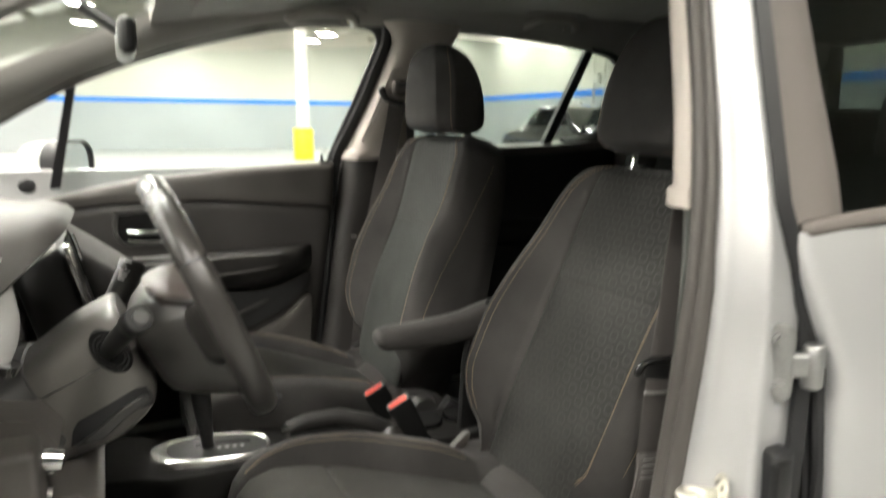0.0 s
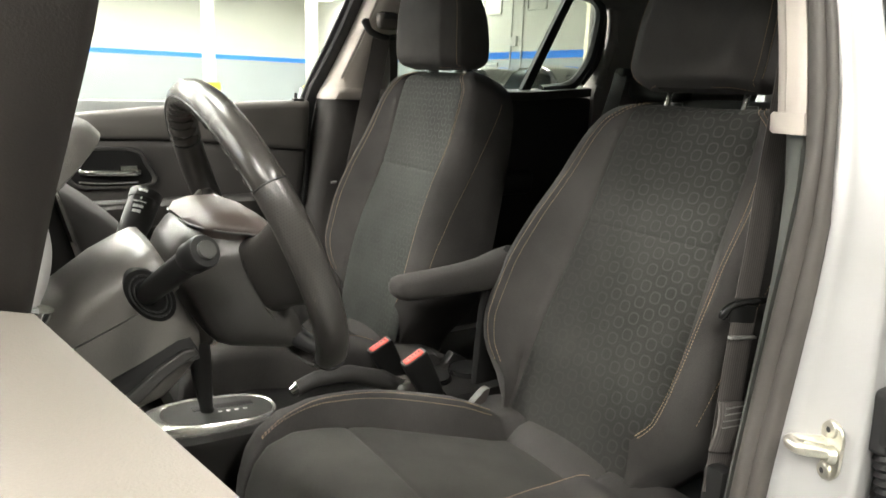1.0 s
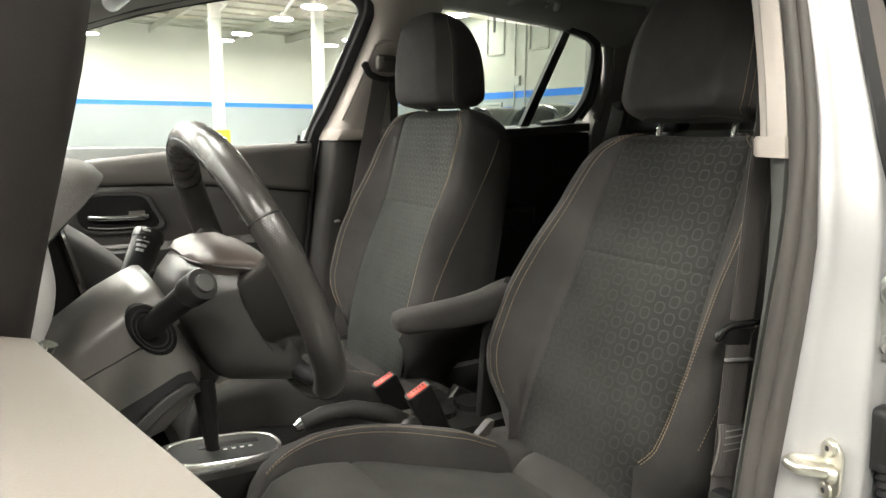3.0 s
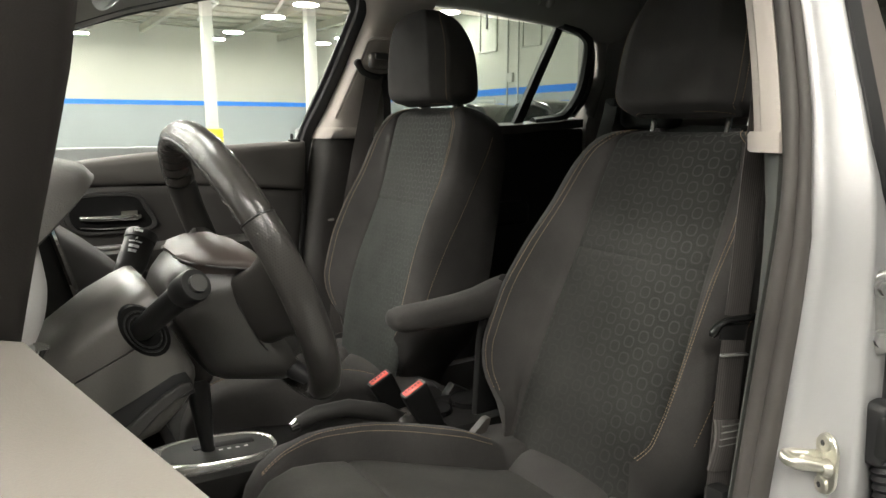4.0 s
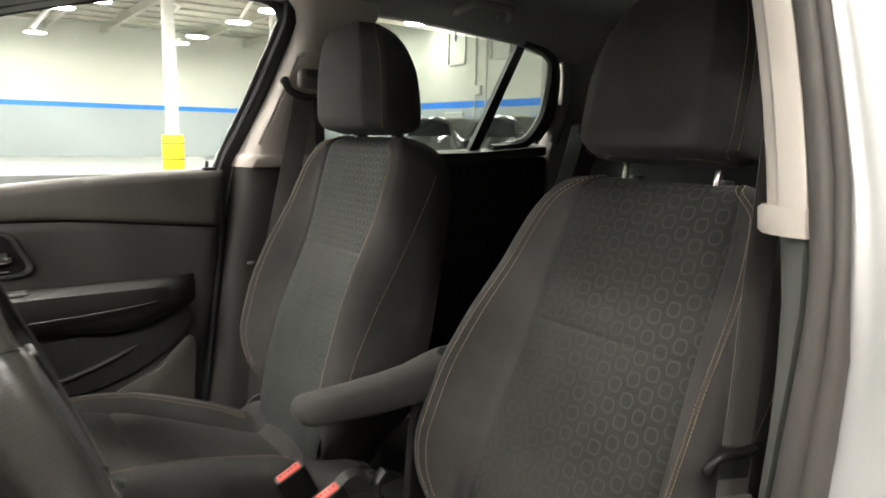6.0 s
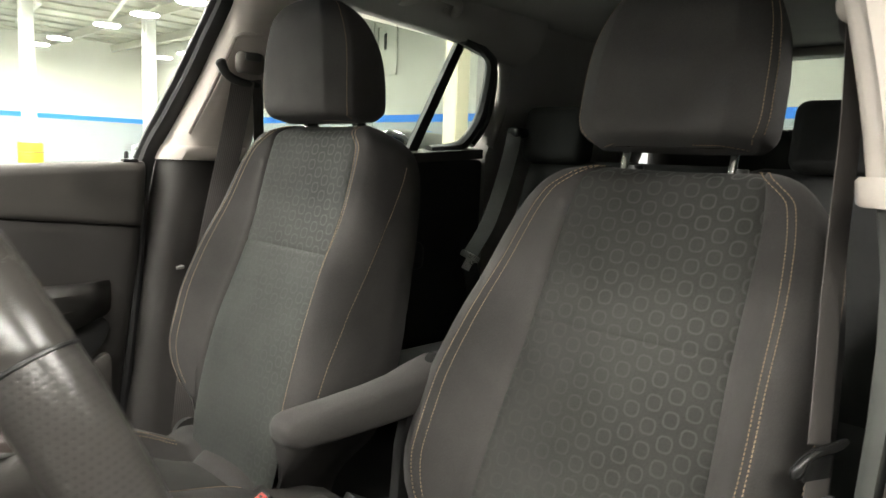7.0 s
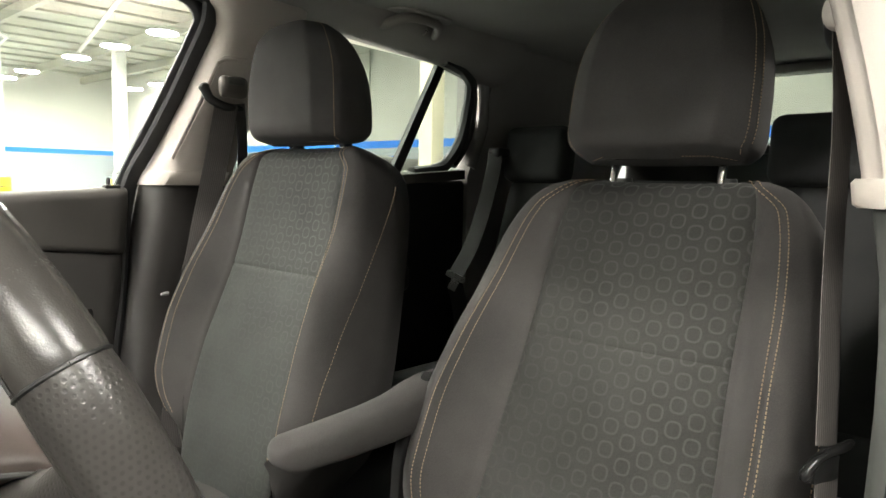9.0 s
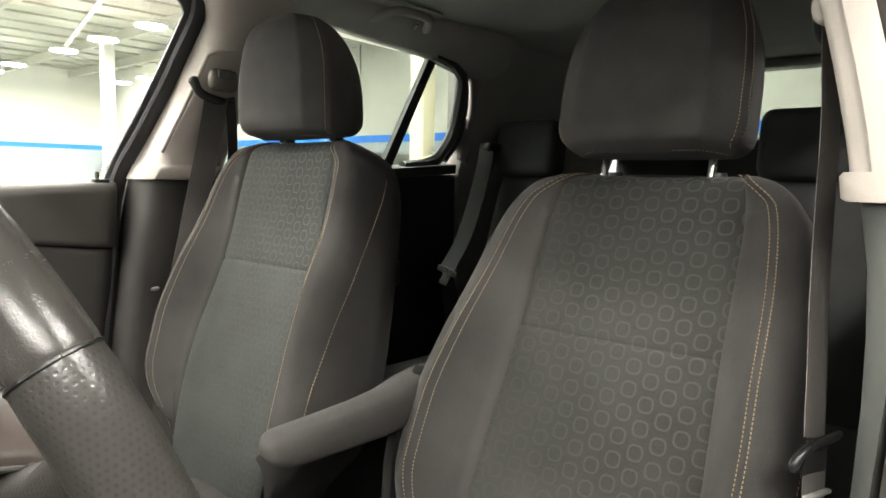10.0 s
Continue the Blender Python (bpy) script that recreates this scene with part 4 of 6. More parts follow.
    part("window_frame", tube(smooth_line(fr, 50), 0.0, 10, flat=(0.012, 0.018), up=(1, 0, 0)), BLACK_RUB, t, "black window frame")
    g = part("pane", band([(-0.11, 2.41, 1.06), (-0.04, 2.36, 1.345), (0.21, 2.325, 1.45)], [(0.70, 2.41, 1.12), (0.78, 2.36, 1.345), (0.85, 2.325, 1.50)], (0, 0.004, 0)), GLASS, t, "clear window glass")
    g.visible_shadow = False
    # etched marks on the glass, as plain bars
    for k, (w, dz) in enumerate(((0.03, 0.0), (0.034, 0.005), (0.024, 0.010), (0.012, 0.016))):
        part("etched_mark", rbox((w, 0.001, 0.0018), (0.68, 2.40 - 0.18 * dz, 1.158 + dz), 0), GREY_P, g)
    mi = thing("wing_mirror", "white painted passenger wing mirror with black bezel outside the window", "mirror", (-0.055, 2.60, 1.125))
    mi.rotation_euler = (0, 0, radians(-27))

    def oval(x, f):
        """Cross section of the shell: a rounded rectangle, wider than high."""
        return [(x, a, b) for a, b in rounded(0.21 * f, 0.155 * f, 0.062 * f, 6)]
    part("shell", loft([oval(-0.15, 0.3), oval(-0.146, 0.5), (oval(-0.132, 0.7)), oval(-0.11, 0.85), oval(-0.08, 0.94), oval(-0.04, 0.99), oval(-0.012, 1.0)]), WHITE_P, mi, "white painted shell")
    part("bezel", loft([oval(-0.05, 0.975), oval(-0.045, 1.0), oval(0.004, 1.01), oval(0.008, 0.97), oval(0.008, 0.87), oval(-0.004, 0.85)], caps=False), BLACK_RUB, mi, "black bezel")
    part("mirror", loft([oval(-0.004, 0.87), oval(0.0, 0.86)]), MIRROR, mi, "silvered mirror glass")
    part("stalk", rbox((0.07, 0.12, 0.045), (-0.06, -0.13, -0.05), 0.018, 3), BLACK_RUB, mi, "black stalk")
    return t


passenger_door()


def rear_right_door():
    t = thing("rear_right_door", "dark inner panel of the closed rear passenger door", "door")
    part("panel", rbox((0.98, 0.06, 0.84), (1.36, 2.385, 0.75), 0.02, 2), PLASTIC_B, t)
    part("outer_skin", rbox((1.15, 0.03, 0.9), (1.29, 2.48, 0.72), 0.008), SILVER, t, "silver painted outer skin")
    part("sill", band([(0.93, 2.35, 1.165), (1.5, 2.335, 1.178), (1.82, 2.335, 1.20)], [(0.93, 2.42, 1.175), (1.5, 2.405, 1.188), (1.82, 2.405, 1.21)], (0, 0, -0.03)), PLASTIC_W, t, "grey window sill trim")
    part("armrest", rbox((0.5, 0.07, 0.09), (1.3, 2.345, 0.86), 0.025, 3), PLASTIC_B, t)
    part("division_bar", band([(1.508, 2.372, 1.18), (1.652, 2.30, 1.545)], [(1.548, 2.372, 1.18), (1.688, 2.30, 1.545)], (0, 0.02, 0)), BLACK_RUB, t, "black quarter window bar")
    loop = [(1.64, 2.276, 1.534), (1.70, 2.274, 1.522), (1.74, 2.276, 1.51), (1.79, 2.29, 1.47), (1.812, 2.33, 1.36), (1.80, 2.345, 1.29), (1.76, 2.362, 1.225), (1.71, 2.37, 1.2), (1.6, 2.372, 1.186)]
    part("window_frame", tube(smooth_line(loop, 60), 0.0, 8, flat=(0.02, 0.02), up=(1, 0, 0)), BLACK_RUB, t, "black rounded window frame")
    out = [(1.78, 2.30, 1.51), (1.826, 2.31, 1.46), (1.848, 2.335, 1.36), (1.838, 2.355, 1.28), (1.79, 2.365, 1.215)]
    part("outer_frame", tube(smooth_line(out, 24), 0.014, 8), BLACK_RUB, t)
    g = part("pane", band([(0.95, 2.395, 1.16), (1.04, 2.30, 1.54)], [(1.82, 2.395, 1.19), (1.80, 2.30, 1.52)], (0, 0.004, 0)), GLASS_T, t, "tinted window glass")
    for w, dz in ((0.035, 0), (0.03, 0.01), (0.022, 0.02)):
        part("etched_mark", rbox((w, 0.001, 0.003), (1.735, 2.372 - 0.2 * dz, 1.235 + dz), 0), PLASTIC, g)


rear_right_door()


def rear_body():
    """Rear quarter trim, tailgate, floor and sills that close the shell."""
    for m in ((lambda p: p), mir):
        rings = []
        for x, w in ((1.845, 0), (1.88, 1), (2.1, 1.4), (2.5, 1.5), (2.85, 1.5)):
            rings.append([m(p) for p in ((x, 2.40, 0.3), (x, 2.34 - 0.01 * w, 0.3), (x, 2.345 - 0.015 * w, 1.18), (x + 0.045, 2.315 - 0.02 * w, 1.36), (x + 0.02, 2.26 - 0.02 * w, 1.49), (x - 0.02, 2.19, 1.575), (x - 0.02, 2.19, 1.62), (x, 2.40, 1.62))])
        q = part("rear_quarter_trim", loft(rings), LINER, angle=50)
        tagged(q, "grey rear quarter trim beside the luggage space", "trim", kind="structure")
        s = part("sill_panel", rbox((3.4, 0.12, 0.14), m((1.2, 2.44, 0.28)), 0.02), SILVER)
        tagged(s, "silver painted door sill", "sill", kind="structure")
        o = part("body_side", rbox((2.3, 0.02, 0.85), m((1.95, 2.50, 0.72)), 0.005), SILVER)
        if m is mir:
            o.data.transform(Matrix.Translation((0.75, 0.02, 0)))
        tagged(o, "silver painted body side", "body", kind="structure")
    e = part("quarter_edge_trim", tube(smooth_line([(1.80, 2.27, 1.535), (1.855, 2.29, 1.48), (1.888, 2.315, 1.37), (1.885, 2.335, 1.28), (1.86, 2.345, 1.21)], 20), 0.0, 10, flat=(0.018, 0.02), up=(1, 0, 0)), LINER)
    tagged(e, "grey trim edge beside the rear quarter window", "trim", kind="structure")
    w = thing("tailgate", "grey trimmed tailgate with rear window", "tailgate")
    part("lower_trim", rbox((0.1, 1.35, 1.0), (2.92, CY, 0.80), 0.03), PLASTIC, w)
    part("upper_trim", rbox((0.1, 1.3, 0.034), (2.88, CY, 1.608), 0.012, 3), GRAB, w, "grey header trim")
    part("window_sill", rbox((0.12, 1.3, 0.035), (2.9, CY, 1.31), 0.012, 3), TRIM_LOW, w)
    for s in (-1, 1):
        part("side_trim", rbox((0.1, 0.1, 0.32), (2.9, CY + s * 0.62, 1.45), 0.02), TRIM_LOW, w)
    g = part("pane", band([(2.95, 1.0, 1.3), (2.90, 1.0, 1.62)], [(2.95, 2.26, 1.3), (2.90, 2.26, 1.62)], (0.004, 0, 0)), GLASS_T, w, "tinted rear window")
    fl = part("cabin_floor", rbox((3.5, 1.6, 0.04), (1.2, CY, 0.29), 0.0), CARPET_SHADE)
    tagged(fl, "black carpeted cabin floor", "floor", kind="structure")
    und = part("underbody", rbox((3.9, 1.5, 0.08), (0.95, CY, 0.22), 0.02), PLASTIC_B)
    tagged(und, "black underbody", "underbody", kind="structure")
    for k, (x, y) in enumerate(((-0.95, 0.9), (-0.95, 2.36), (2.05, 0.9), (2.05, 2.36))):
        wh = thing("road_wheel", "black tyre on the car's own wheel", "wheel", (x, y, 0.33), group="road wheels")
        part("tyre", tube([(0, -0.1, 0), (0, -0.085, 0), (0, 0.085, 0), (0, 0.1, 0)], [0.3, 0.33, 0.33, 0.3], 28), TYRE, wh)
        part("rim", tube([(0, -0.103, 0), (0, 0.103, 0)], 0.21, 20), SATIN, wh)
    nose = part("front_body", loft([[(x, CY + s * w, z) for s, z in ((-1, 0.3), (-1, h - 0.08), (-0.8, h), (0.8, h), (1, h - 0.08), (1, 0.3))] for x, w, h in ((-1.75, 0.72, 0.8), (-1.6, 0.80, 0.95), (-1.0, 0.84, 1.04), (-0.5, 0.85, 1.06), (-0.42, 0.84, 1.06))]), SILVER)
    tagged(nose, "silver bonnet and front wings", "body", kind="structure")


rear_body()


# ---- front seats ----
TOP = 0.674
UW = (-0.13, -0.05, 0.02, 0.06, 0.11, 0.22, 0.33, 0.48, 0.56, 0.615, 0.645, 0.664, 0.674)
WW = (0.165, 0.178, 0.226, 0.26, 0.279, 0.288, 0.28, 0.262, 0.246, 0.222, 0.192, 0.157, 0.127)


def seat_w(u):
    return curve(u, UW, WW)


def ridge_v(u):
    return min(curve(u, (-0.05, 0.0, 0.03, 0.055, 0.09, 0.15, 0.24, 0.37, 0.53, 0.604, 0.65, 0.674), (0.13, 0.14, 0.168, 0.2, 0.227, 0.241, 0.243, 0.234, 0.217, 0.2, 0.155, 0.138)), seat_w(u) - 0.012)


def ridge_p(u):
    return curve(u, (-0.05, 0.012, 0.05, 0.15, 0.24, 0.35, 0.48, 0.58, 0.64, 0.674), (0.012, 0.034, 0.066, 0.092, 0.09, 0.074, 0.04, 0.024, 0.010, 0.004))


def roll(u):
    """The top of the backrest rolls over to the rear."""
    return 0.045 * max(0, (u - 0.632) / 0.042) ** 2.2


def front_seat(x0, y0, z0, tilt, s, half_in, lumbar, armrest, label):
    t = thing("front_seat", label, "car seat", (x0, y0, 0.3), group="front seats")
    a = radians(tilt)
    base = Vector((0, 0, z0 - 0.3))

    def P(u, v, n):
        return base + Vector((s * (u * math.sin(a) + n * math.cos(a)), s * v, s * (u * math.cos(a) - n * math.sin(a))))

    def H(u, v, n, lean):
        """Like P for the headrest, which stands more upright."""
        q = radians(tilt - lean)
        b = P(0.66, 0, 0)
        du = u - 0.66
        n -= 0.03
        return b + Vector((s * (du * math.sin(q) + n * math.cos(q)), s * v + (0.010 if armrest else 0.002), s * (du * math.cos(q) - n * math.sin(q))))

    us = [-0.13, -0.05, -0.02, 0.02, 0.04, 0.06, 0.085, 0.11, 0.135, 0.16, 0.19, 0.22, 0.25, 0.28, 0.305, 0.33, 0.355, 0.38, 0.405, 0.43, 0.455, 0.48, 0.50, 0.52, 0.54, 0.56, 0.573, 0.585, 0.598, 0.61, 0.62, 0.63, 0.638, 0.645, 0.651, 0.656, 0.661, 0.666, 0.67, 0.674]

    def vi(u):
        return min(half_in * curve(u, (-0.02, 0.1, 0.22, 0.4, 0.56, 0.63, 0.674), (1.05, 1.08, 1.06, 1.0, 0.98, 0.93, 0.8)), seat_w(u) * 0.93)

    def bulge(u):
        """How far the lumbar pad stands out."""
        return lumbar * curve(u, (-0.13, 0.0, 0.1, 0.2, 0.3, 0.4, 0.46), (0.6, 0.95, 1.0, 0.9, 0.5, 0.12, 0.0))

    def dip(v, w):
        return 0.006 * max(0, 1 - (w - abs(v)) / 0.008)

    def insert(name, u0, u1, mat):
        rows, uvs = [], []
        uu = sorted({u0, u0 + 0.006, u1 - 0.006, u1} | {u for u in us if u0 + 0.012 < u < u1 - 0.012})
        for u in uu:
            w = vi(u)
            e = 0.0025 if u in (u0, u1) and abs(u - TOP) > 0.01 else 0.0
            vs = [-w, -w + 0.004, -w + 0.012] + [-w + 0.012 + (2 * w - 0.024) * k / 10 for k in range(1, 10)] + [w - 0.012, w - 0.004, w]
            rows.append([P(u, v, 0.008 * (1 - (v / w) ** 2) + dip(v, w) + e + roll(u) - bulge(u)) for v in vs])
            uvs.append([(v + 10.0, u + 10.0) for v in vs])
        return part(name, loft(rows, closed=False, uv=lambda i, j: uvs[i][j]), mat, t, "ring patterned charcoal cloth panel")

    # the passenger side takes the lighter, lit copies of the insert cloth
    insert("backrest_lower_panel", -0.13, 0.394, CLOTH_IN if armrest else CLOTH_SOFT_LIT)
    insert("backrest_upper_panel", 0.394, TOP, CLOTH_IN if armrest else CLOTH_UP_LIT)
    for sd in (-1, 1):
        rows = []
        for u in us:
            w, r, p, v0 = seat_w(u), ridge_v(u), ridge_p(u), vi(u)
            r = max(r, v0 + 0.004)
            w = max(w, r + 0.006)
            back = 0.14 - 1.4 * roll(u)
            g = min(bulge(u), 0.8 * p)
            pr = [(v0, 0.006 - g), (v0 + 0.003, 0.001 - g), (v0 + 0.01, -0.003 - g), (v0 * 0.8 + r * 0.2, -g - 0.1 * (p - g)), (v0 * 0.6 + r * 0.4, -g - 0.31 * (p - g)), (v0 * 0.42 + r * 0.58, -g - 0.56 * (p - g)), (v0 * 0.25 + r * 0.75, -g - 0.79 * (p - g)), (v0 * 0.1 + r * 0.9, -g - 0.95 * (p - g)), (r - 0.004, -p), (r + 0.002, -p + 0.001), (r * 0.5 + w * 0.5, -0.88 * p + 0.002), (w - 0.006, -0.55 * p), (w, -0.1 * p + 0.006), (w, back * 0.5), (w - 0.012, back * 0.92), (w - 0.035, back)]
            rows.append([P(u, sd * v, n + roll(u)) for v, n in pr])
        part("backrest_bolster", loft(rows, closed=False), CLOTH, t, "plain charcoal cloth bolster", angle=75)
    rows = []
    for u in us:
        w = max(seat_w(u), vi(u) + 0.012) - 0.035
        back = 0.14 - 1.4 * roll(u)
        rows.append([P(u, v * w, back + 0.012 * (1 - v * v) + roll(u)) for v in (-1, -0.6, 0, 0.6, 1)])
    w = vi(TOP)
    part("backrest_rear", loft(rows, closed=False), PLASTIC, t, "dark backrest rear panel")
    top = bmesh.new()
    rows = [[P(TOP, v, roll(TOP) + 0.008 * (1 - (v / 0.125) ** 2)) for v in (-0.12, -0.06, 0, 0.06, 0.12)], [P(TOP + 0.003, v, roll(TOP) + 0.02) for v in (-0.12, -0.06, 0, 0.06, 0.12)], [P(TOP - 0.002, v * 0.9, 0.088) for v in (-0.12, -0.06, 0, 0.06, 0.12)]]
    part("backrest_top", loft(rows, closed=False, bm=top), CLOTH, t)
    # double rows of stitches down the bolster edges
    bm = bmesh.new()

    def stitch(fn, u0, u1, n):
        for k in range(n):
            ua, ub = u0 + (u1 - u0) * k / n, u0 + (u1 - u0) * (k + 0.62) / n
            p, q = fn(ua), fn(ub)
            tube([p, q], 0.00074, 4, bm=bm)
    for sd in (-1, 1):
        for o in (-0.016, -0.005):
            stitch(lambda u: P(u, sd * (ridge_v(u) + o - 0.003 * sd), -max(ridge_p(u), bulge(u)) * (0.985 if o > -0.01 else 0.88) - 0.0018 + roll(u)), 0.052, 0.668, 114)

        def side_seam(u):
            n = curve(u, (0.1, 0.18, 0.275, 0.376, 0.506, 0.6), (-0.052, -0.05, -0.032, 0.0, 0.045, 0.08))
            return P(u, sd * (seat_w(u) + 0.0012 - 0.006 * max(0.0, -n / 0.05)), n)
        stitch(side_seam, 0.11, 0.6, 74)
    part("stitching", bm, THREAD, t, "tan double stitching")["kind"] = "stuff"

    # headrest: a front pad whose face is narrower than the seam round it, a shell behind the seam, chrome posts
    def head_w(k):
        return curve(k, (0, 0.03, 0.08, 0.15, 0.35, 0.55, 0.73, 0.83, 0.9, 0.96, 0.985, 1.0), (0.124, 0.138, 0.148, 0.152, 0.1515, 0.1465, 0.132, 0.117, 0.099, 0.07, 0.046, 0.022)) * (0.985 if armrest else 1.04)

    def front(k, q):
        """Depth of the pad: a nearly flat face, then a slope back to the seam."""
        f, b = curve(k, HK, FRONT), curve(k, HK, BACK)
        e = max(0.0, (abs(q) - 0.69) / 0.31)
        return f + min(0.003 * q * q + 0.028 * e ** 1.1, 0.6 * (b - f))
    HK = (0, 0.04, 0.14, 0.5, 0.8, 0.92, 0.98, 1.0)
    FRONT = (0.03, -0.014, -0.027, -0.032, -0.022, -0.006, 0.012, 0.024) if armrest else (0.028, -0.016, -0.028, -0.036, -0.038, -0.028, -0.014, -0.004)
    BACK = (0.065, 0.105, 0.122, 0.122, 0.108, 0.09, 0.068, 0.052) if armrest else (0.06, 0.1, 0.116, 0.102, 0.072, 0.05, 0.03, 0.018)
    ks = [0, 0.01, 0.02, 0.03, 0.045, 0.065, 0.09, 0.12, 0.16, 0.22, 0.3, 0.38, 0.46, 0.54, 0.61, 0.67, 0.73, 0.78, 0.83, 0.87, 0.905, 0.935, 0.96, 0.975, 0.988, 1.0]
    lean = 9
    hz, hb = (0.288, 0.690) if armrest else (0.252, 0.668)
    qs = [-1, -0.98, -0.95, -0.9, -0.84, -0.78, -0.735, -0.705, -0.68, -0.6, -0.4, -0.2, 0, 0.2, 0.4, 0.6, 0.68, 0.705, 0.735, 0.78, 0.84, 0.9, 0.95, 0.98, 1]
    fr = [[H(hb + hz * k, q * head_w(k), front(k, q) + (0.0025 if abs(q) == 1 else 0.0), lean) for q in qs] for k in ks]
    part("headrest", loft(fr, closed=False), CLOTH, t, "charcoal cloth headrest pad", angle=80)
    rr = []
    for k in ks:
        w, f, b = head_w(k), front(k, 1.0), curve(k, HK, BACK)
        d = b - f
        half = [(w, f + 0.0025), (w + 0.001, f + 0.004), (w + 0.002, f + 0.012 * min(1, d / 0.03)), (w + 0.001, f + 0.35 * d), (w - 0.004, f + 0.65 * d), (w * 0.955 - 0.006, f + 0.87 * d), (w * 0.86, f + 0.97 * d), (w * 0.6, b + 0.001), (w * 0.3, b + 0.003)]
        rr.append([H(hb + hz * k, -v, n, lean) for v, n in half] + [H(hb + hz * k, 0, b + 0.004, lean)] + [H(hb + hz * k, v, n, lean) for v, n in reversed(half)])
    bm = loft(rr, closed=False)
    for k in (0, -1):
        loft([[fr[k][0], fr[k][6], fr[k][12], fr[k][18], fr[k][24]], [rr[k][2], rr[k][5], rr[k][9], rr[k][13], rr[k][16]]], closed=False, bm=bm)
    part("headrest_shell", bm, CLOTH, t, "charcoal cloth headrest sides and rear", angle=80)
    bm = bmesh.new()
    for sd in (-1, 1):
        def pad_row(k):
            q = 0.965
            return H(hb + hz * k, sd * q * head_w(k), front(k, q) - 0.0005, lean)

        def shell_row(k):
            return H(hb + hz * k, sd * (head_w(k) + 0.0022), front(k, 1.0) + 0.0075, lean)
        stitch(pad_row, 0.02, 0.985, 54)
        if armrest:
            stitch(shell_row, 0.06, 0.985, 52)
    for q0, q1, n in ((-0.95, -0.35, 14), (0.7, 0.95, 6)):
        stitch(lambda q: H(hb + hz * 0.006, q * head_w(0.006), front(0.006, q) - 0.0006, lean), q0, q1, n)
    part("headrest_stitching", bm, THREAD, t, "tan stitching")["kind"] = "stuff"
    for sd in (-1, 1):
        part("headrest_post", tube([H(0.60, sd * 0.089, 0.075, lean), H(0.72, sd * 0.089, 0.075, lean)], 0.0062, 12), CHROME, t, "chrome post")
        part("post_sleeve", tube([P(0.664, sd * 0.085, 0.06), P(0.682, sd * 0.085, 0.052)], [0.016, 0.013], 12), PLASTIC_B, t, "black post sleeve")

    # cushion
    cx = [-0.585, -0.577, -0.56, -0.535, -0.49, -0.44, -0.395, -0.388, -0.385, -0.382, -0.375, -0.34, -0.3, -0.26, -0.22, -0.18, -0.14, -0.1, -0.072, -0.065, -0.058, -0.045, -0.03, -0.012, 0.005, 0.03, 0.08]

    def cz(x):
        return curve(x, (-0.585, -0.577, -0.56, -0.535, -0.49, -0.36, -0.25, -0.15, -0.066, -0.045, -0.02, 0.03, 0.08), (-0.10, -0.045, -0.005, 0.018, 0.028, 0.006, -0.022, -0.046, -0.065, -0.05, -0.037, -0.04, -0.06)) - (0.0 if armrest else curve(x, (-0.6, -0.35, -0.2, -0.05, 0.1), (0.0, 0.0, 0.008, 0.022, 0.03)))

    def cr(x):
        return curve(x, (-0.60, -0.55, -0.5, -0.42, -0.34, -0.25, -0.15, -0.085, -0.05, -0.02, 0.08), (0.0, 0.006, 0.019, 0.043, 0.056, 0.064, 0.062, 0.052, 0.026, 0.006, 0.0)) * (1.0 if armrest else 0.65)

    def vr(x):
        """Where the bolster is highest."""
        return curve(x, (-0.60, -0.5, -0.42, -0.34, -0.25, -0.15, -0.085, 0.08), (0.178, 0.2, 0.208, 0.203, 0.186, 0.16, 0.14, 0.14))

    def C(x, v, z):
        return base + s * Vector((x, v, z))
    def cw(x):
        return interp(x, (-0.60, -0.57, -0.5, -0.3, 0.03), (0.19, 0.225, 0.262, 0.275, 0.26))
    def ci(x):
        return min(curve(x, (-0.60, -0.5, -0.37, -0.25, -0.15, -0.065, 0.08), (0.165, 0.186, 0.184, 0.158, 0.13, 0.112, 0.112)), vr(x) - 0.014)
    rows, uvs = [], []
    for x in cx:
        w = ci(x)
        vs = [-w, -w + 0.006] + [-w + 0.015 + (2 * w - 0.03) * k / 8 for k in range(9)] + [w - 0.006, w]
        rows.append([C(x, v, cz(x) + 0.006 * math.cos(v / w * 1.5) - dip(v, w) - 0.004 * max(0, 1 - min(abs(x + 0.385), abs(x + 0.065)) / 0.006)) for v in vs])
        uvs.append([(v + 10, x + 10) for v in vs])
    front = [r for r, x in zip(rows, cx) if x <= -0.0649]
    rear = [r for r, x in zip(rows, cx) if x >= -0.0651]
    part("cushion_panel", loft(front, closed=False), CLOTH_SEAT, t, "grey cloth cushion panel with a cross seam", angle=75)
    part("cushion_rear_roll", loft(rear, closed=False), CLOTH, t, "plain charcoal cloth rear roll")
    for sd in (-1, 1):
        rows = []
        for x in cx:
            w, z, r, v0 = cw(x), cz(x), cr(x), ci(x)
            g = vr(x)
            pr = [(v0, z - 0.006), (v0 * 0.85 + g * 0.15, z + r * 0.12), (v0 * 0.6 + g * 0.4, z + r * 0.45), (v0 * 0.3 + g * 0.7, z + r * 0.8), (v0 * 0.1 + g * 0.9, z + r * 0.95), (g, z + r), (g * 0.8 + w * 0.2, z + r * 0.99), (g * 0.5 + w * 0.5, z + r * 0.86), (g * 0.2 + w * 0.8, z + r * 0.5), (w, z + r * 0.1 - 0.012), (w, z - 0.08), (w - 0.03, min(z - 0.11, -0.13))]
            rows.append([C(x, sd * v, zz) for v, zz in pr])
        part("cushion_bolster", loft(rows, closed=False), CLOTH, t, "plain charcoal cloth cushion bolster", angle=75)
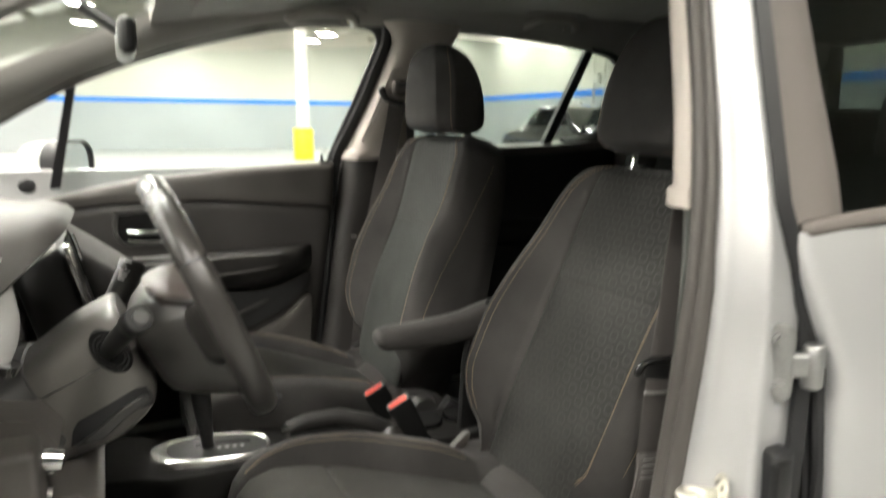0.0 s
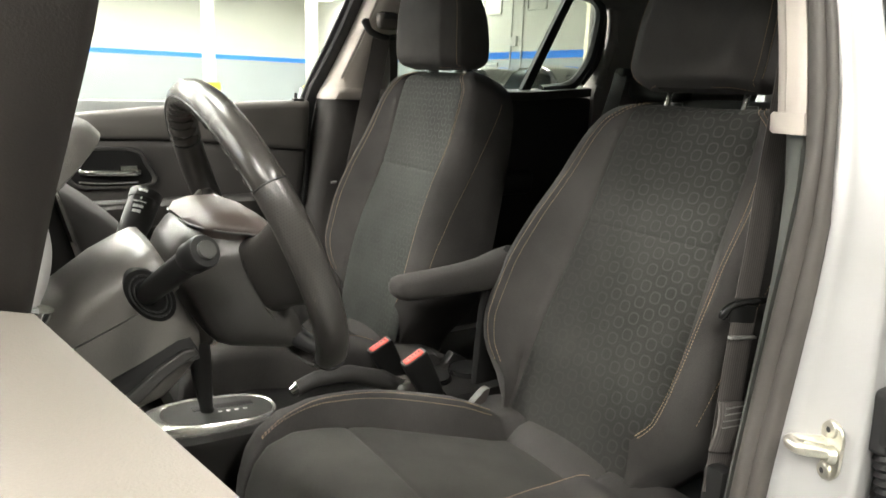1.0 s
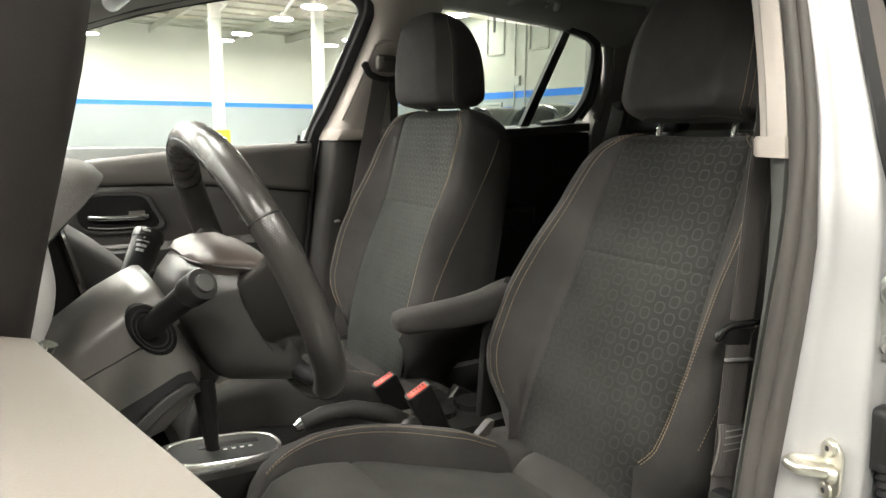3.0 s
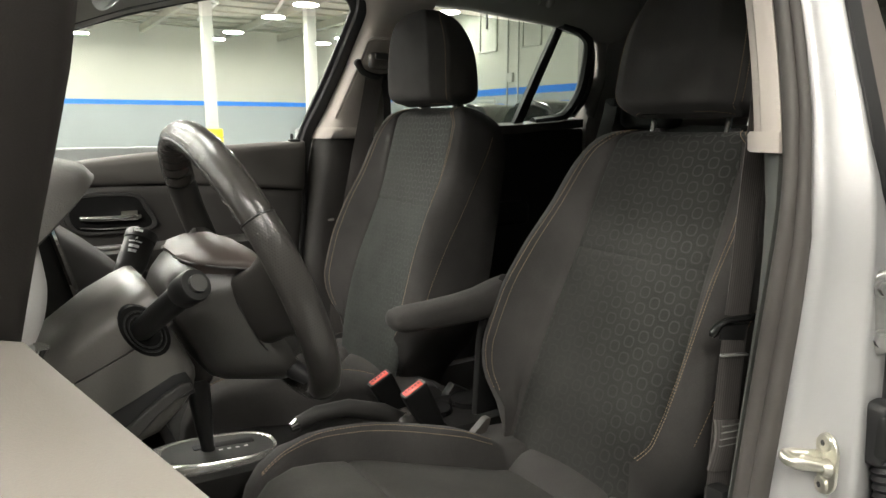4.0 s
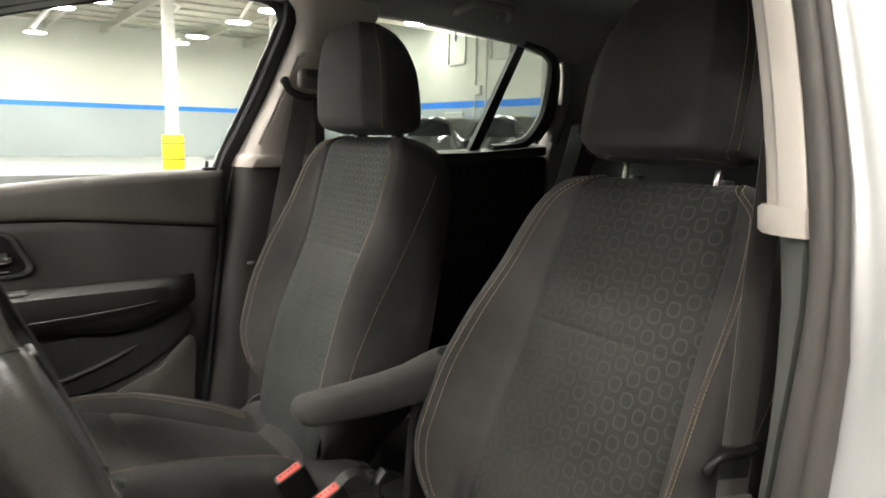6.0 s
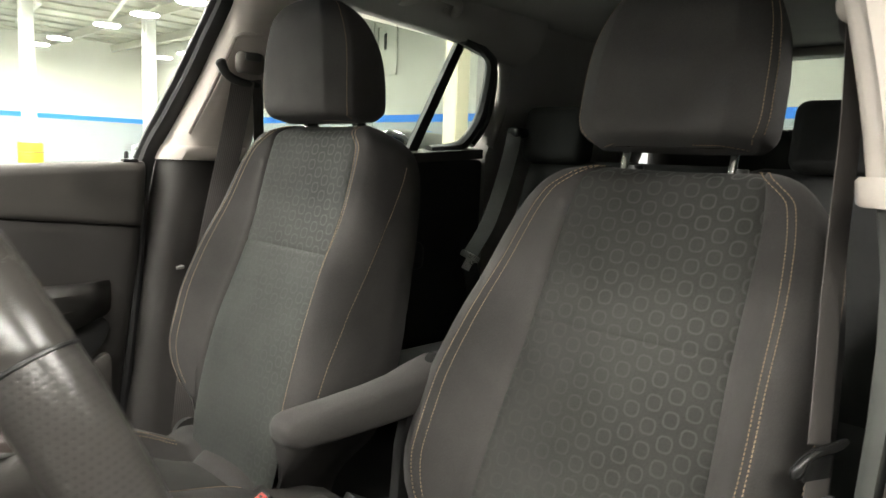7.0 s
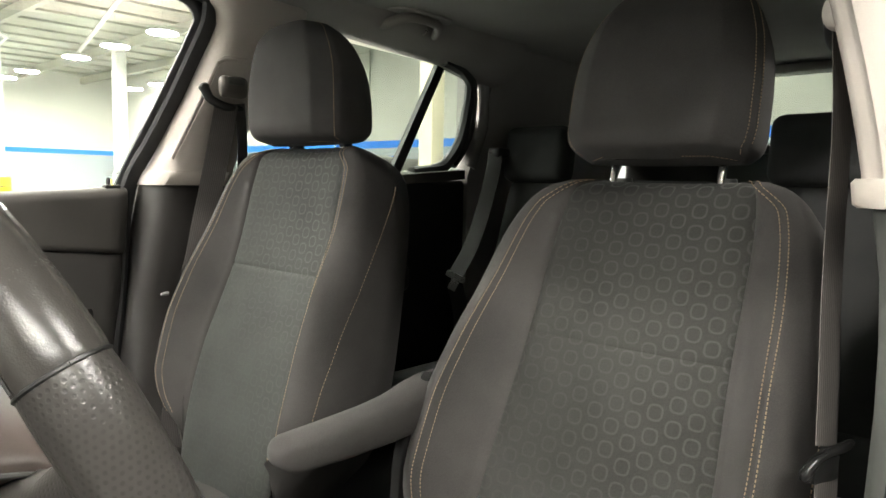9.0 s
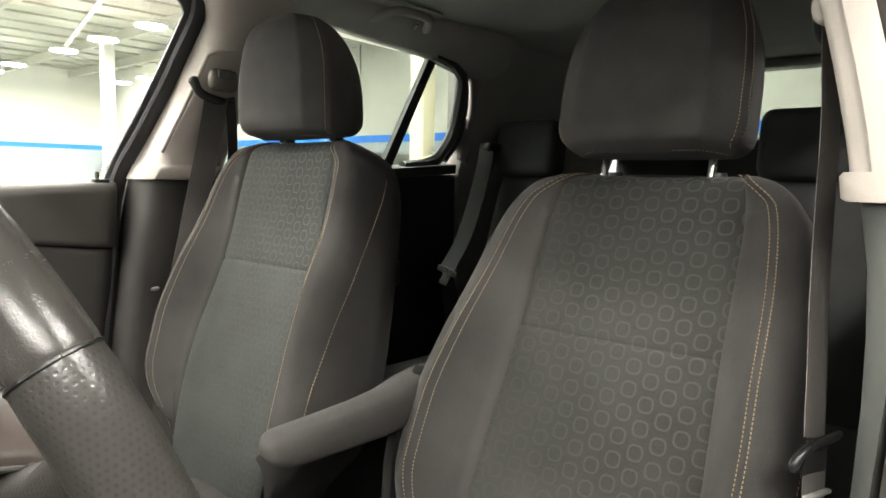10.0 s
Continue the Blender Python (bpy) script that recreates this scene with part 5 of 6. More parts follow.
    rows = [[C(-0.585, v, z) for v in (-0.19, -0.1, 0, 0.1, 0.19)] for z in (-0.10, -0.16)]
    part("cushion_front", loft(rows, closed=False), CLOTH, t)
    bm = bmesh.new()
    for sd in (-1, 1):
        for o, h in ((0.0, 1.0), (0.26, 0.84)):
            def cs(x):
                return C(x, sd * (vr(x) - o * (vr(x) - ci(x))), cz(x) + h * cr(x) + 0.0014)
            stitch(cs, -0.54, -0.085, 74)
    part("cushion_stitching", bm, THREAD, t, "tan double stitching")["kind"] = "stuff"
    part("seat_base", rbox((0.52, 0.46, 0.12), C(-0.27, 0, -0.19), 0.03, 3), PLASTIC_B, t, "black plastic seat base")
    for sd in (-1, 1):
        part("side_shield", prism([(-0.5, -0.22), (-0.5, -0.13), (-0.2, -0.13), (-0.02, -0.16), (0.07, -0.06), (0.12, -0.09), (0.1, -0.2), (0.0, -0.25)], "y", sd * 0.255, sd * 0.285, 0.008, 2), PLASTIC_B, t, "dark plastic side shield").matrix_local = Matrix.Translation(base) @ Matrix.Scale(s, 4)
        part("runner", rbox((0.5, 0.04, 0.03), (-0.25 * s, sd * 0.2, 0.03), 0.005), SATIN, t, "steel seat runner")
        part("runner_foot", rbox((0.05, 0.05, max(0.02, z0 - 0.3 - 0.25 * s)), (-0.25 * s, sd * 0.2, (z0 - 0.3 - 0.25 * s) / 2 + 0.02), 0.004), PLASTIC_B, t)
        part("recline_cover", tube([C(0.0, sd * 0.25, -0.09), C(0.0, sd * 0.275, -0.09)], [0.04, 0.034], 18), PLASTIC, t, "dark hinge cover")
    if armrest:
        part("belt_bracket", loft([[(x + a, 0.222 + b, z) for a, b in ((-w, -0.009), (w, -0.009), (w, 0.009), (-w, 0.009))] for x, z, w in ((-0.09, 0.2, 0.022), (-0.068, 0.222, 0.02), (-0.05, 0.241, 0.014), (-0.04, 0.254, 0.008), (-0.037, 0.258, 0.005))]), DASH, t, "grey buckle bracket", angle=50)
        rings = []
        for x, z, h, w in ((-0.247, 0.238, 0.004, 0.01), (-0.244, 0.238, 0.014, 0.021), (-0.236, 0.237, 0.021, 0.028), (-0.222, 0.236, 0.025, 0.033), (-0.15, 0.236, 0.028, 0.036), (-0.08, 0.238, 0.031, 0.036), (-0.03, 0.242, 0.034, 0.036), (0.01, 0.249, 0.039, 0.036), (0.045, 0.254, 0.042, 0.034), (0.08, 0.254, 0.042, 0.032), (0.11, 0.252, 0.039, 0.03), (0.14, 0.255, 0.028, 0.02)):
            rings.append([C(x + 0.012, 0.288 + w * math.copysign(abs(math.cos(q)) ** 0.7, math.cos(q)), z - 0.012 + h * math.copysign(abs(math.sin(q)) ** 0.7, math.sin(q))) for q in [2 * math.pi * k / 16 for k in range(16)]])
        ar = part("armrest", loft(rings), CLOTH, t, "charcoal cloth folding armrest", angle=70)
        part("armrest_bracket", prism([(-0.03, -0.02), (0.09, -0.02), (0.12, 0.27), (0.05, 0.29), (0.0, 0.24), (-0.02, 0.15)], "y", 0.268, 0.29, 0.006), PLASTIC_M, ar, "black armrest bracket").matrix_local = Matrix.Translation(base)
        part("armrest_pivot", tube([C(0.085, 0.25, 0.24), C(0.085, 0.305, 0.24)], 0.024, 16), PLASTIC_B, ar)
    return t


front_seat(0.772, 1.268, 0.562, 23, 1.0, 0.159, 0.0, True, "charcoal cloth driver's seat with tan stitching and armrest")
front_seat(0.735, 1.985, 0.605, 14, 0.965, 0.162, 0.034, False, "charcoal cloth passenger seat with tan stitching")


# ---- rear seat ----
def rear_seat():
    t = thing("rear_bench", "black cloth rear bench with folding backrests", "car seat", (1.9, CY, 0.3))
    for y0, y1 in ((0.96, 1.52), (1.53, 2.27)):
        rows = []
        for z, x, n in ((0.5, 1.80, 0.1), (0.6, 1.80, 0.11), (0.8, 1.85, 0.11), (1.0, 1.92, 0.1), (1.12, 1.965, 0.085), (1.165, 1.99, 0.06), (1.175, 2.01, 0.02)):
            rows.append([(x + d * n - 1.9, y - CY, z - 0.3 - (0.01 if e else 0)) for d, y, e in ((0.15, y0, 1), (0, y0 + 0.04, 0), (0, y1 - 0.04, 0), (0.15, y1, 1), (1, y1, 1), (1.1, (y0 + y1) / 2, 0), (1, y0, 1))])
        part("backrest", loft(rows), CLOTH_REAR, t)
    part("cushion", rbox((0.52, 1.3, 0.16), (-0.31, 0, 0.22), 0.05, 3), CLOTH_REAR, t)
    for y in (2.16, 1.285):
        h = part("headrest", rbox((0.1, 0.25, 0.19), (0.105, y - CY, 0.957), 0.035, 4, turn=pose(0, 0, 0, 0, 8)), CLOTH_REAR, t, "black cloth headrest")
        for d in (-0.06, 0.06):
            part("headrest_post", tube([(0.1, y - CY + d, 0.84), (0.1, y - CY + d, 0.9)], 0.006, 8), CHROME, h)
    return t


rear_seat()


def webbing(pts, w, name="seat_belt", label="dark grey webbing seat belt", n=30, turn=None, th=0.0012):
    """A flat strap through pts; turn: the side direction of the strap."""
    line = smooth_line(pts, n)
    rings = []
    for i, p in enumerate(line):
        d = (line[min(i + 1, n - 1)] - line[max(i - 1, 0)]).normalized()
        sdir = Vector(turn) - d * Vector(turn).dot(d)
        sdir.normalize()
        u = d.cross(sdir)
        rings.append([p + sdir * (w / 2) * q + u * th * (1 if r else -1) * (1.0 if abs(q) < 0.9 else 0.4) for q, r in ((-1, 1), (-0.6, 1), (-0.2, 1), (0.2, 1), (0.6, 1), (1, 1), (1, 0), (0.6, 0), (0.2, 0), (-0.2, 0), (-0.6, 0), (-1, 0))])
    across = (-1, -0.6, -0.2, 0.2, 0.6, 1, 1, 0.6, 0.2, -0.2, -0.6, -1, -1)
    return loft(rings, uv=lambda i, j: (across[j] * w / 2 + 1.0, i * 0.01))


def belts():
    t = thing("passenger_seat_belt", "dark seat belt hanging from the passenger side pillar", "seat belt", group="seat belts")
    part("webbing", webbing([(0.876, 2.246, 1.328), (0.866, 2.248, 1.27), (0.845, 2.25, 1.17), (0.812, 2.256, 1.015), (0.775, 2.275, 0.8), (0.75, 2.30, 0.5)], 0.052, turn=(0.93, -0.3, 0)), BELT, t)
    part("rear_run", webbing([(0.912, 2.25, 1.33), (0.925, 2.262, 1.25), (0.93, 2.27, 1.17)], 0.03, turn=(0.95, 0.2, 0)), BELT, t)
    part("tongue_stop", tube([(0.716, 2.25, 0.902), (0.724, 2.249, 0.903), (0.732, 2.25, 0.903)], [0.003, 0.0045, 0.004], 10), GREY_P, t, "small grey stop button")
    d = thing("driver_seat_belt", "dark seat belt hanging from the driver's side pillar", "seat belt", group="seat belts")
    part("webbing", webbing([(0.886, 0.996, 1.325), (0.864, 0.985, 1.22), (0.8495, 0.981, 1.12), (0.837, 0.977, 1.04), (0.8235, 0.971, 0.96), (0.808, 0.9655, 0.893)], 0.046, turn=(0.98, -0.17, 0)), BELT, d)
    part("lower_run", webbing([(0.803, 0.962, 0.88), (0.791, 0.958, 0.8), (0.777, 0.952, 0.69), (0.762, 0.945, 0.6)], 0.046, turn=(0.97, -0.22, 0)), BELT, d)
    part("tongue_loop", tube(smooth_line([(0.7625, 0.973, 0.867), (0.766, 0.9705, 0.876), (0.772, 0.9665, 0.886), (0.786, 0.961, 0.8915), (0.81, 0.952, 0.8935), (0.834, 0.948, 0.894)], 18), [0.0042, 0.0058, 0.0068, 0.007, 0.0066, 0.0062, 0.0058] + [0.0054] * 9 + [0.005, 0.004], 12), BLACK_GLOSS, d, "glossy black belt tongue")
    part("tongue_blade", rbox((0.046, 0.004, 0.026), (0.797, 0.962, 0.872), 0.0015, turn=pose(0, 0, 0, 0, 6, -14)), PLASTIC_B, d)
    part("keeper", rbox((0.05, 0.007, 0.0045), (0.795, 0.956, 0.838), 0.0015, turn=pose(0, 0, 0, 0, 4, -13)), GREY_P, d, "thin pale keeper bar")
    part("fold", webbing([(0.779, 0.948, 0.742), (0.775, 0.943, 0.72), (0.771, 0.944, 0.69), (0.768, 0.948, 0.665)], 0.047, turn=(0.97, -0.22, 0), th=0.005), BELT, d, "folded webbing end")
    for z in (0.738, 0.728, 0.718, 0.708):
        part("fold_stitch", rbox((0.042, 0.002, 0.0016), (0.7735 + (z - 0.7) * 0.14, 0.9375, z), 0, turn=pose(0, 0, 0, 0, 0, -13)), GREY_P, d, "row of pale stitches")
    part("anchor", rbox((0.03, 0.035, 0.12), (0.76, 0.942, 0.585), 0.008), PLASTIC_B, d, "black belt anchor")
    r = thing("rear_seat_belt", "dark rear seat belt with steel tongue", "seat belt", group="seat belts")
    part("webbing", webbing([(1.9, 2.268, 1.262), (1.866, 2.25, 1.2), (1.81, 2.243, 1.07), (1.74, 2.233, 0.955), (1.648, 2.215, 0.872)], 0.048, turn=(0.62, -0.79, 0)), BELT_SHADED, r)
    part("lower_run", webbing([(1.635, 2.21, 0.858), (1.68, 2.22, 0.74), (1.72, 2.25, 0.6)], 0.048, turn=(0.62, -0.79, 0)), BELT_SHADED, r)
    part("tongue", rbox((0.062, 0.014, 0.02), (1.638, 2.208, 0.866), 0.004, turn=pose(0, 0, 0, 0, 25, -52)), SATIN, r, "steel belt tongue")
    part("tongue_blade", rbox((0.026, 0.003, 0.035), (1.622, 2.202, 0.842), 0.001, turn=pose(0, 0, 0, 0, 25, -52)), SATIN, r)
    part("guide", rbox((0.07, 0.05, 0.035), (1.925, 2.272, 1.262), 0.012, 3), PLASTIC_B, r, "black belt guide")
    for y, x, z, ang in ((1.556, 0.592, 0.63, 26), (1.693, 0.584, 0.612, 26)):
        b = thing("belt_buckle", "black seat belt buckle with red release button", "buckle", (x, y, z), group="belt buckles")
        b.rotation_euler = (0, radians(-28), radians(-6))
        bd = part("body", loft([[(w * x, h * y, z) for x, y in rounded(1.0, 1.0, 0.22, 4)] for z, w, h in ((-0.125, 0.03, 0.022), (-0.11, 0.044, 0.028), (-0.07, 0.052, 0.034), (-0.02, 0.058, 0.036), (-0.004, 0.058, 0.036), (0.0, 0.055, 0.033))]), PLASTIC_M, b, angle=50)
        part("frame", loft([[(0.056 * f * x, 0.032 * f * y, z) for x, y in rounded(1.0, 1.0, 0.2, 4)] for z, f in ((-0.002, 1.0), (0.003, 0.97), (0.003, 0.84), (-0.001, 0.82))], caps=False), PLASTIC_B, bd, "thin black frame round the button")
        part("release_button", rbox((0.046, 0.021, 0.008), (0, 0, 0.0005), 0.003, 3), RED, b, "red release button")
        for k in (-0.016, -0.008, 0.0, 0.008, 0.016):
            part("button_mark", rbox((0.004, 0.007, 0.0006), (k, 0, 0.0047), 0), PLASTIC_B, b, "dark bar of small print")
        part("strap", rbox((0.03, 0.016, 0.12), (0.01, 0, -0.17), 0.004), PLASTIC_M, b)


belts()


# ---- steering ----
WC, WT, WR = Vector((0.168, 1.264, 0.985)), 25.0, 0.1845
WM = Matrix.Translation(WC) @ Matrix.Rotation(radians(-WT), 4, "Y")   # local z: up the wheel, local x: towards the driver


def steering_wheel():
    wc, wt = Vector((0.158, 1.242, 0.994)), 22.0       # the rim stands a little steeper than the column
    t = thing("steering_wheel", "black leather three spoke steering wheel", "steering wheel", wc)
    t.rotation_euler = (0, radians(-wt), 0)
    hub_shift = (Matrix.Translation(wc) @ Matrix.Rotation(radians(-wt), 4, "Y")).inverted() @ WM

    def rim(a0, a1, name, mat, lab, fat):
        n = max(6, int(abs(a1 - a0) / (1.0 if fat > 1.13 else 3)))
        rings, m = [], 16
        for i in range(n + 1):
            a = radians(a0 + (a1 - a0) * i / n)
            end = min(i, n - i)
            r = 0.0165 * fat * (0.975 if end == 0 else 1)
            bx, br = 1.08, 0.96
            wave = 1 + 0.11 * math.cos(52 * a) * (fat > 1.13)
            ring = []
            for k in range(m):
                q = 2 * math.pi * k / m
                inner = 1 + (wave - 1) * max(0.0, math.cos(q - radians(215))) ** 2
                rr = WR + r * br * math.cos(q) * inner
                zz = rr * math.cos(a)
                if zz < -0.15:
                    zz = -0.15 + (zz + 0.15) * 0.75
                ring.append((r * bx * math.sin(q) * inner, rr * math.sin(a), zz))
            rings.append(ring)
        bm = loft(rings, uv=lambda i, j: ((a0 + (a1 - a0) * i / n) / 57.3 * WR + 5, j / m * 0.118 + 5))
        return part(name, bm, mat, t, lab)
    rim(-60.5, 50.5, "rim_top", LEATHER, "smooth black leather", 1.131)
    line = []
    for k in range(61):
        a, q = radians(-60 + 1.83 * k), radians(285)
        rr = WR + 0.0187 * 0.96 * math.cos(q)
        line.append((0.0187 * 1.08 * math.sin(q), rr * math.sin(a), rr * math.cos(a)))
    part("rim_line", tube(line, 0.0008, 5), PLASTIC_B, t, "sewn seam along the rim")
    rim(51, 143, "rim_grip", LEATHER_P, "punched black leather", 1.128)
    rim(-143, -61, "rim_grip", LEATHER_P, "punched black leather", 1.128)
    rim(143.5, 216.5, "rim_bottom", LEATHER, "smooth black leather", 1.08)
    for a in (-60.7, 50.7, 143.2, -143.2):
        q = radians(a)
        c = Vector((0, WR * math.sin(q), WR * math.cos(q)))
        pts = [c + Vector((0.0192 * math.sin(2 * math.pi * k / 20), 0.0172 * math.cos(2 * math.pi * k / 20) * math.sin(q), 0.0172 * math.cos(2 * math.pi * k / 20) * math.cos(q))) for k in range(21)]
        part("rim_seam", tube(pts, 0.0012, 6), PLASTIC_B, t)
    # deep hub: rear cover, pad cap over it, leather ended spokes
    def shield(x0, hw, up, dn, sag=0.0):
        out = [Vector((x0 + sag * max(0, -z), y * hw, (up if z > 0 else dn) * abs(z) * (1 if z > 0 else -1))) for y, z in ((-1.0, 0.35), (-0.72, 0.86), (0, 1.0), (0.72, 0.86), (1.0, 0.35), (1.0, -0.25), (0.86, -0.78), (0.45, -1.0), (-0.45, -1.0), (-0.86, -0.78), (-1.0, -0.25))]
        return smooth_line(out + [out[0]], 45)[:-1]
    part("rear_cover", loft([shield(-0.116, 0.074, 0.04, 0.066), shield(-0.112, 0.083, 0.05, 0.08), shield(-0.1, 0.088, 0.061, 0.094), shield(-0.08, 0.094, 0.071, 0.108), shield(-0.06, 0.098, 0.073, 0.122), shield(-0.042, 0.101, 0.062, 0.135), shield(-0.03, 0.102, 0.055, 0.14), shield(-0.018, 0.097, 0.045, 0.138)]), HUB, t, "dark grey hub rear cover", angle=60)
    # the airbag pad rises behind the rear cover as a smooth cap with a bright lip
    def cap(x0, hw, up, dn):
        out = [Vector((x0, y * hw, up - (up - dn) * k)) for y, k in ((-1.0, 1.0), (-0.95, 0.66), (-0.64, 0.24), (0, 0.0), (0.64, 0.24), (0.95, 0.66), (1.0, 1.0))]
        return smooth_line(out, 25)
    rows = [cap(-0.075, 0.05, 0.078, 0.068), cap(-0.062, 0.088, 0.082, 0.06), cap(-0.042, 0.096, 0.08, 0.05), cap(-0.018, 0.1, 0.069, 0.034), cap(0.0, 0.1, 0.05, 0.015), cap(0.008, 0.092, 0.036, 0.004)]
    part("airbag_cover", loft([r + [Vector((r[0].x, 0.04, -0.02)), Vector((r[0].x, -0.04, -0.02))] for r in rows]), PAD, t, "smooth dark airbag cover", angle=60)
    part("pad_face", loft([shield(-0.022, 0.1, 0.05, 0.12), shield(-0.004, 0.1, 0.046, 0.118), shield(0.006, 0.088, 0.04, 0.1), shield(0.01, 0.05, 0.02, 0.05)]), PLASTIC, t, "dark grey pad face", angle=60)
    for sd in (-1, 1):
        part("cap_lip", tube(smooth_line([(-0.077, sd * 0.03, 0.0745), (-0.07, sd * 0.068, 0.069), (-0.05, sd * 0.095, 0.056), (-0.022, sd * 0.101, 0.037), (0.004, sd * 0.102, 0.014)], 16), [0.0012 + 0.0008 * (k / 15) ** 2 for k in range(16)], 8), PLATE, t, "thin dark lip")
        rows = []
        for y, zc, h, x, th in ((0.085, -0.016, 0.05, -0.03, 0.026), (0.105, -0.013, 0.05, -0.025, 0.024), (0.13, -0.004, 0.05, -0.016, 0.02), (0.152, 0.004, 0.056, -0.006, 0.018), (0.17, 0.008, 0.068, 0.0, 0.016)):
            rows.append([(x + th * math.copysign(abs(math.cos(q)) ** 0.7, math.cos(q)), sd * y, zc + h * math.copysign(abs(math.sin(q)) ** 0.7, math.sin(q))) for q in [2 * math.pi * k / 20 for k in range(20)]])
        sp = part("spoke", loft(rows, uv=lambda i, j: (i * 0.022 + 5, j / 20 * 0.26 + 5)), LEATHER_P, t, "punched leather spoke")
        part("spoke_seam", tube([(x - th * 1.02, sd * (y + 0.001), z) for x, th, y, z in ((-0.026, 0.02, 0.103, 0.018), (-0.026, 0.0235, 0.103, 0.0), (-0.026, 0.0235, 0.103, -0.045), (-0.026, 0.02, 0.103, -0.066))], 0.001, 5), PLASTIC_B, sp)
        if sd > 0:
            part("spoke_accent", tube(smooth_line([(-0.055, sd * 0.092, 0.062), (-0.03, sd * 0.12, 0.052), (-0.012, sd * 0.145, 0.05), (0.0, sd * 0.162, 0.052)], 12), [0.003 + 0.002 * k / 11 for k in range(12)], 8), SATIN, sp, "satin silver accent")
        part("switch_pad", rbox((0.012, 0.045, 0.05), (0.006, sd * 0.118, -0.01), 0.005, 3), PLASTIC_B, sp, "black switch pad")
        rows = []
        for y, z, w, x in ((0.06, -0.105, 0.026, -0.03), (0.072, -0.125, 0.018, -0.022), (0.08, -0.142, 0.014, -0.01), (0.086, -0.158, 0.014, 0.0)):
            rows.append([Vector((x + 0.014 * math.sin(q), sd * (y + w * math.cos(q)), z - 0.003)) for q in [2 * math.pi * k / 14 for k in range(14)]])
        rows = [[a + (b - a) * f for a, b in zip(r0, r1)] for r0, r1 in zip(rows, rows[1:]) for f in (0.0, 0.5)] + [rows[-1]]
        part("lower_spoke", loft(rows), BLACK_RUB, t, "glossy black lower spoke", angle=60)
    for ob in t.children_recursive:
        if not ob.name.startswith("rim"):
            ob.data.transform(hub_shift)
    return t


steering_wheel()


def steering_column():
    """Shroud behind the wheel, its two stalks and the key slot."""
    t = thing("steering_column", "grey plastic steering column shroud with two stalks", "steering column", WC)
    t.rotation_euler = (0, radians(-WT), 0)
    def dome(x, w, up, low=0.017):
        """Half section over the split line: upright sides that roll into a flat-topped dome."""
        top = [(w * math.copysign(abs(math.cos(q)) ** 0.62, math.cos(q)), 0.03 + (up - 0.03) * abs(math.sin(q)) ** 0.72) for q in [math.pi * k / 18 for k in range(19)]]
        return [(x, w, low)] + [(x, y, z) for y, z in top] + [(x, -w, low)]
    part("upper_shroud", loft([dome(-0.34, 0.066, 0.05), dome(-0.27, 0.076, 0.058), dome(-0.22, 0.082, 0.069), dome(-0.18, 0.0845, 0.077), dome(-0.145, 0.083, 0.079), dome(-0.126, 0.081, 0.0785), dome(-0.119, 0.077, 0.075), dome(-0.1185, 0.07, 0.07)]), SHROUD, t, "dark grey grained upper shroud", angle=60)
    low = []
    for x, w, dn in ((-0.34, 0.068, -0.1), (-0.27, 0.078, -0.086), (-0.25, 0.08, -0.088), (-0.196, 0.0838, -0.094), (-0.16, 0.0835, -0.083), (-0.142, 0.083, -0.074), (-0.13, 0.081, -0.06), (-0.1245, 0.074, -0.05)):
        low.append([(x, -w, 0.0155), (x, -w, dn * 0.72), (x, -w + 0.004, dn * 0.9), (x, -w + 0.018, dn), (x, w - 0.018, dn), (x, w - 0.004, dn * 0.9), (x, w, dn * 0.72), (x, w, 0.0155)])
    lo = part("lower_shroud", loft(low), SHROUD, t, "dark grey grained lower shroud", angle=50)
    part("lever_recess", prism([(-0.256, -0.062), (-0.243, -0.043), (-0.232, -0.036), (-0.15, -0.035), (-0.137, -0.04), (-0.136, -0.055), (-0.14, -0.069), (-0.174, -0.062), (-0.218, -0.064)], "y", -0.08, -0.0845, 0.0015), BLACK_RUB, lo, "black lever recess")
    part("tilt_lever", prism([(-0.25, -0.064), (-0.22, -0.058), (-0.18, -0.049), (-0.15, -0.047), (-0.139, -0.052), (-0.139, -0.062), (-0.155, -0.062), (-0.185, -0.066), (-0.218, -0.076)], "y", -0.078, -0.091, 0.004, 3), PLASTIC, lo, "black column tilt lever")
    part("dash_collar", loft([dome(-0.36, 0.096, 0.07, -0.07), dome(-0.27, 0.092, 0.068, -0.06), dome(-0.256, 0.088, 0.065, -0.05), dome(-0.255, 0.082, 0.062, -0.045)]), PLASTIC, t, "dark collar round the column")
    for sd in (-1, 1):
        part("stalk_socket", tube([(0, sd * 0.070, 0), (0, sd * 0.0846, 0), (0, sd * 0.0852, 0)], [0.036, 0.035, 0.033], 24), PLASTIC_M, t, "black stalk socket").matrix_local = Matrix.Translation((-0.15, 0, 0.028)) @ Matrix.Rotation(radians(-10), 4, "Y") @ Matrix.Diagonal((0.62, 1, 1, 1))
        for r in (0.028, 0.022):
            pts = [(r * math.cos(q), sd * 0.0853, r * math.sin(q)) for q in [2 * math.pi * k / 24 for k in range(25)]]
            part("socket_ring", tube(pts, 0.0013, 6, up=(0, 1, 0)), PLASTIC_B, t).matrix_local = Matrix.Translation((-0.15, 0, 0.028)) @ Matrix.Rotation(radians(-10), 4, "Y") @ Matrix.Diagonal((0.62, 1, 1, 1))
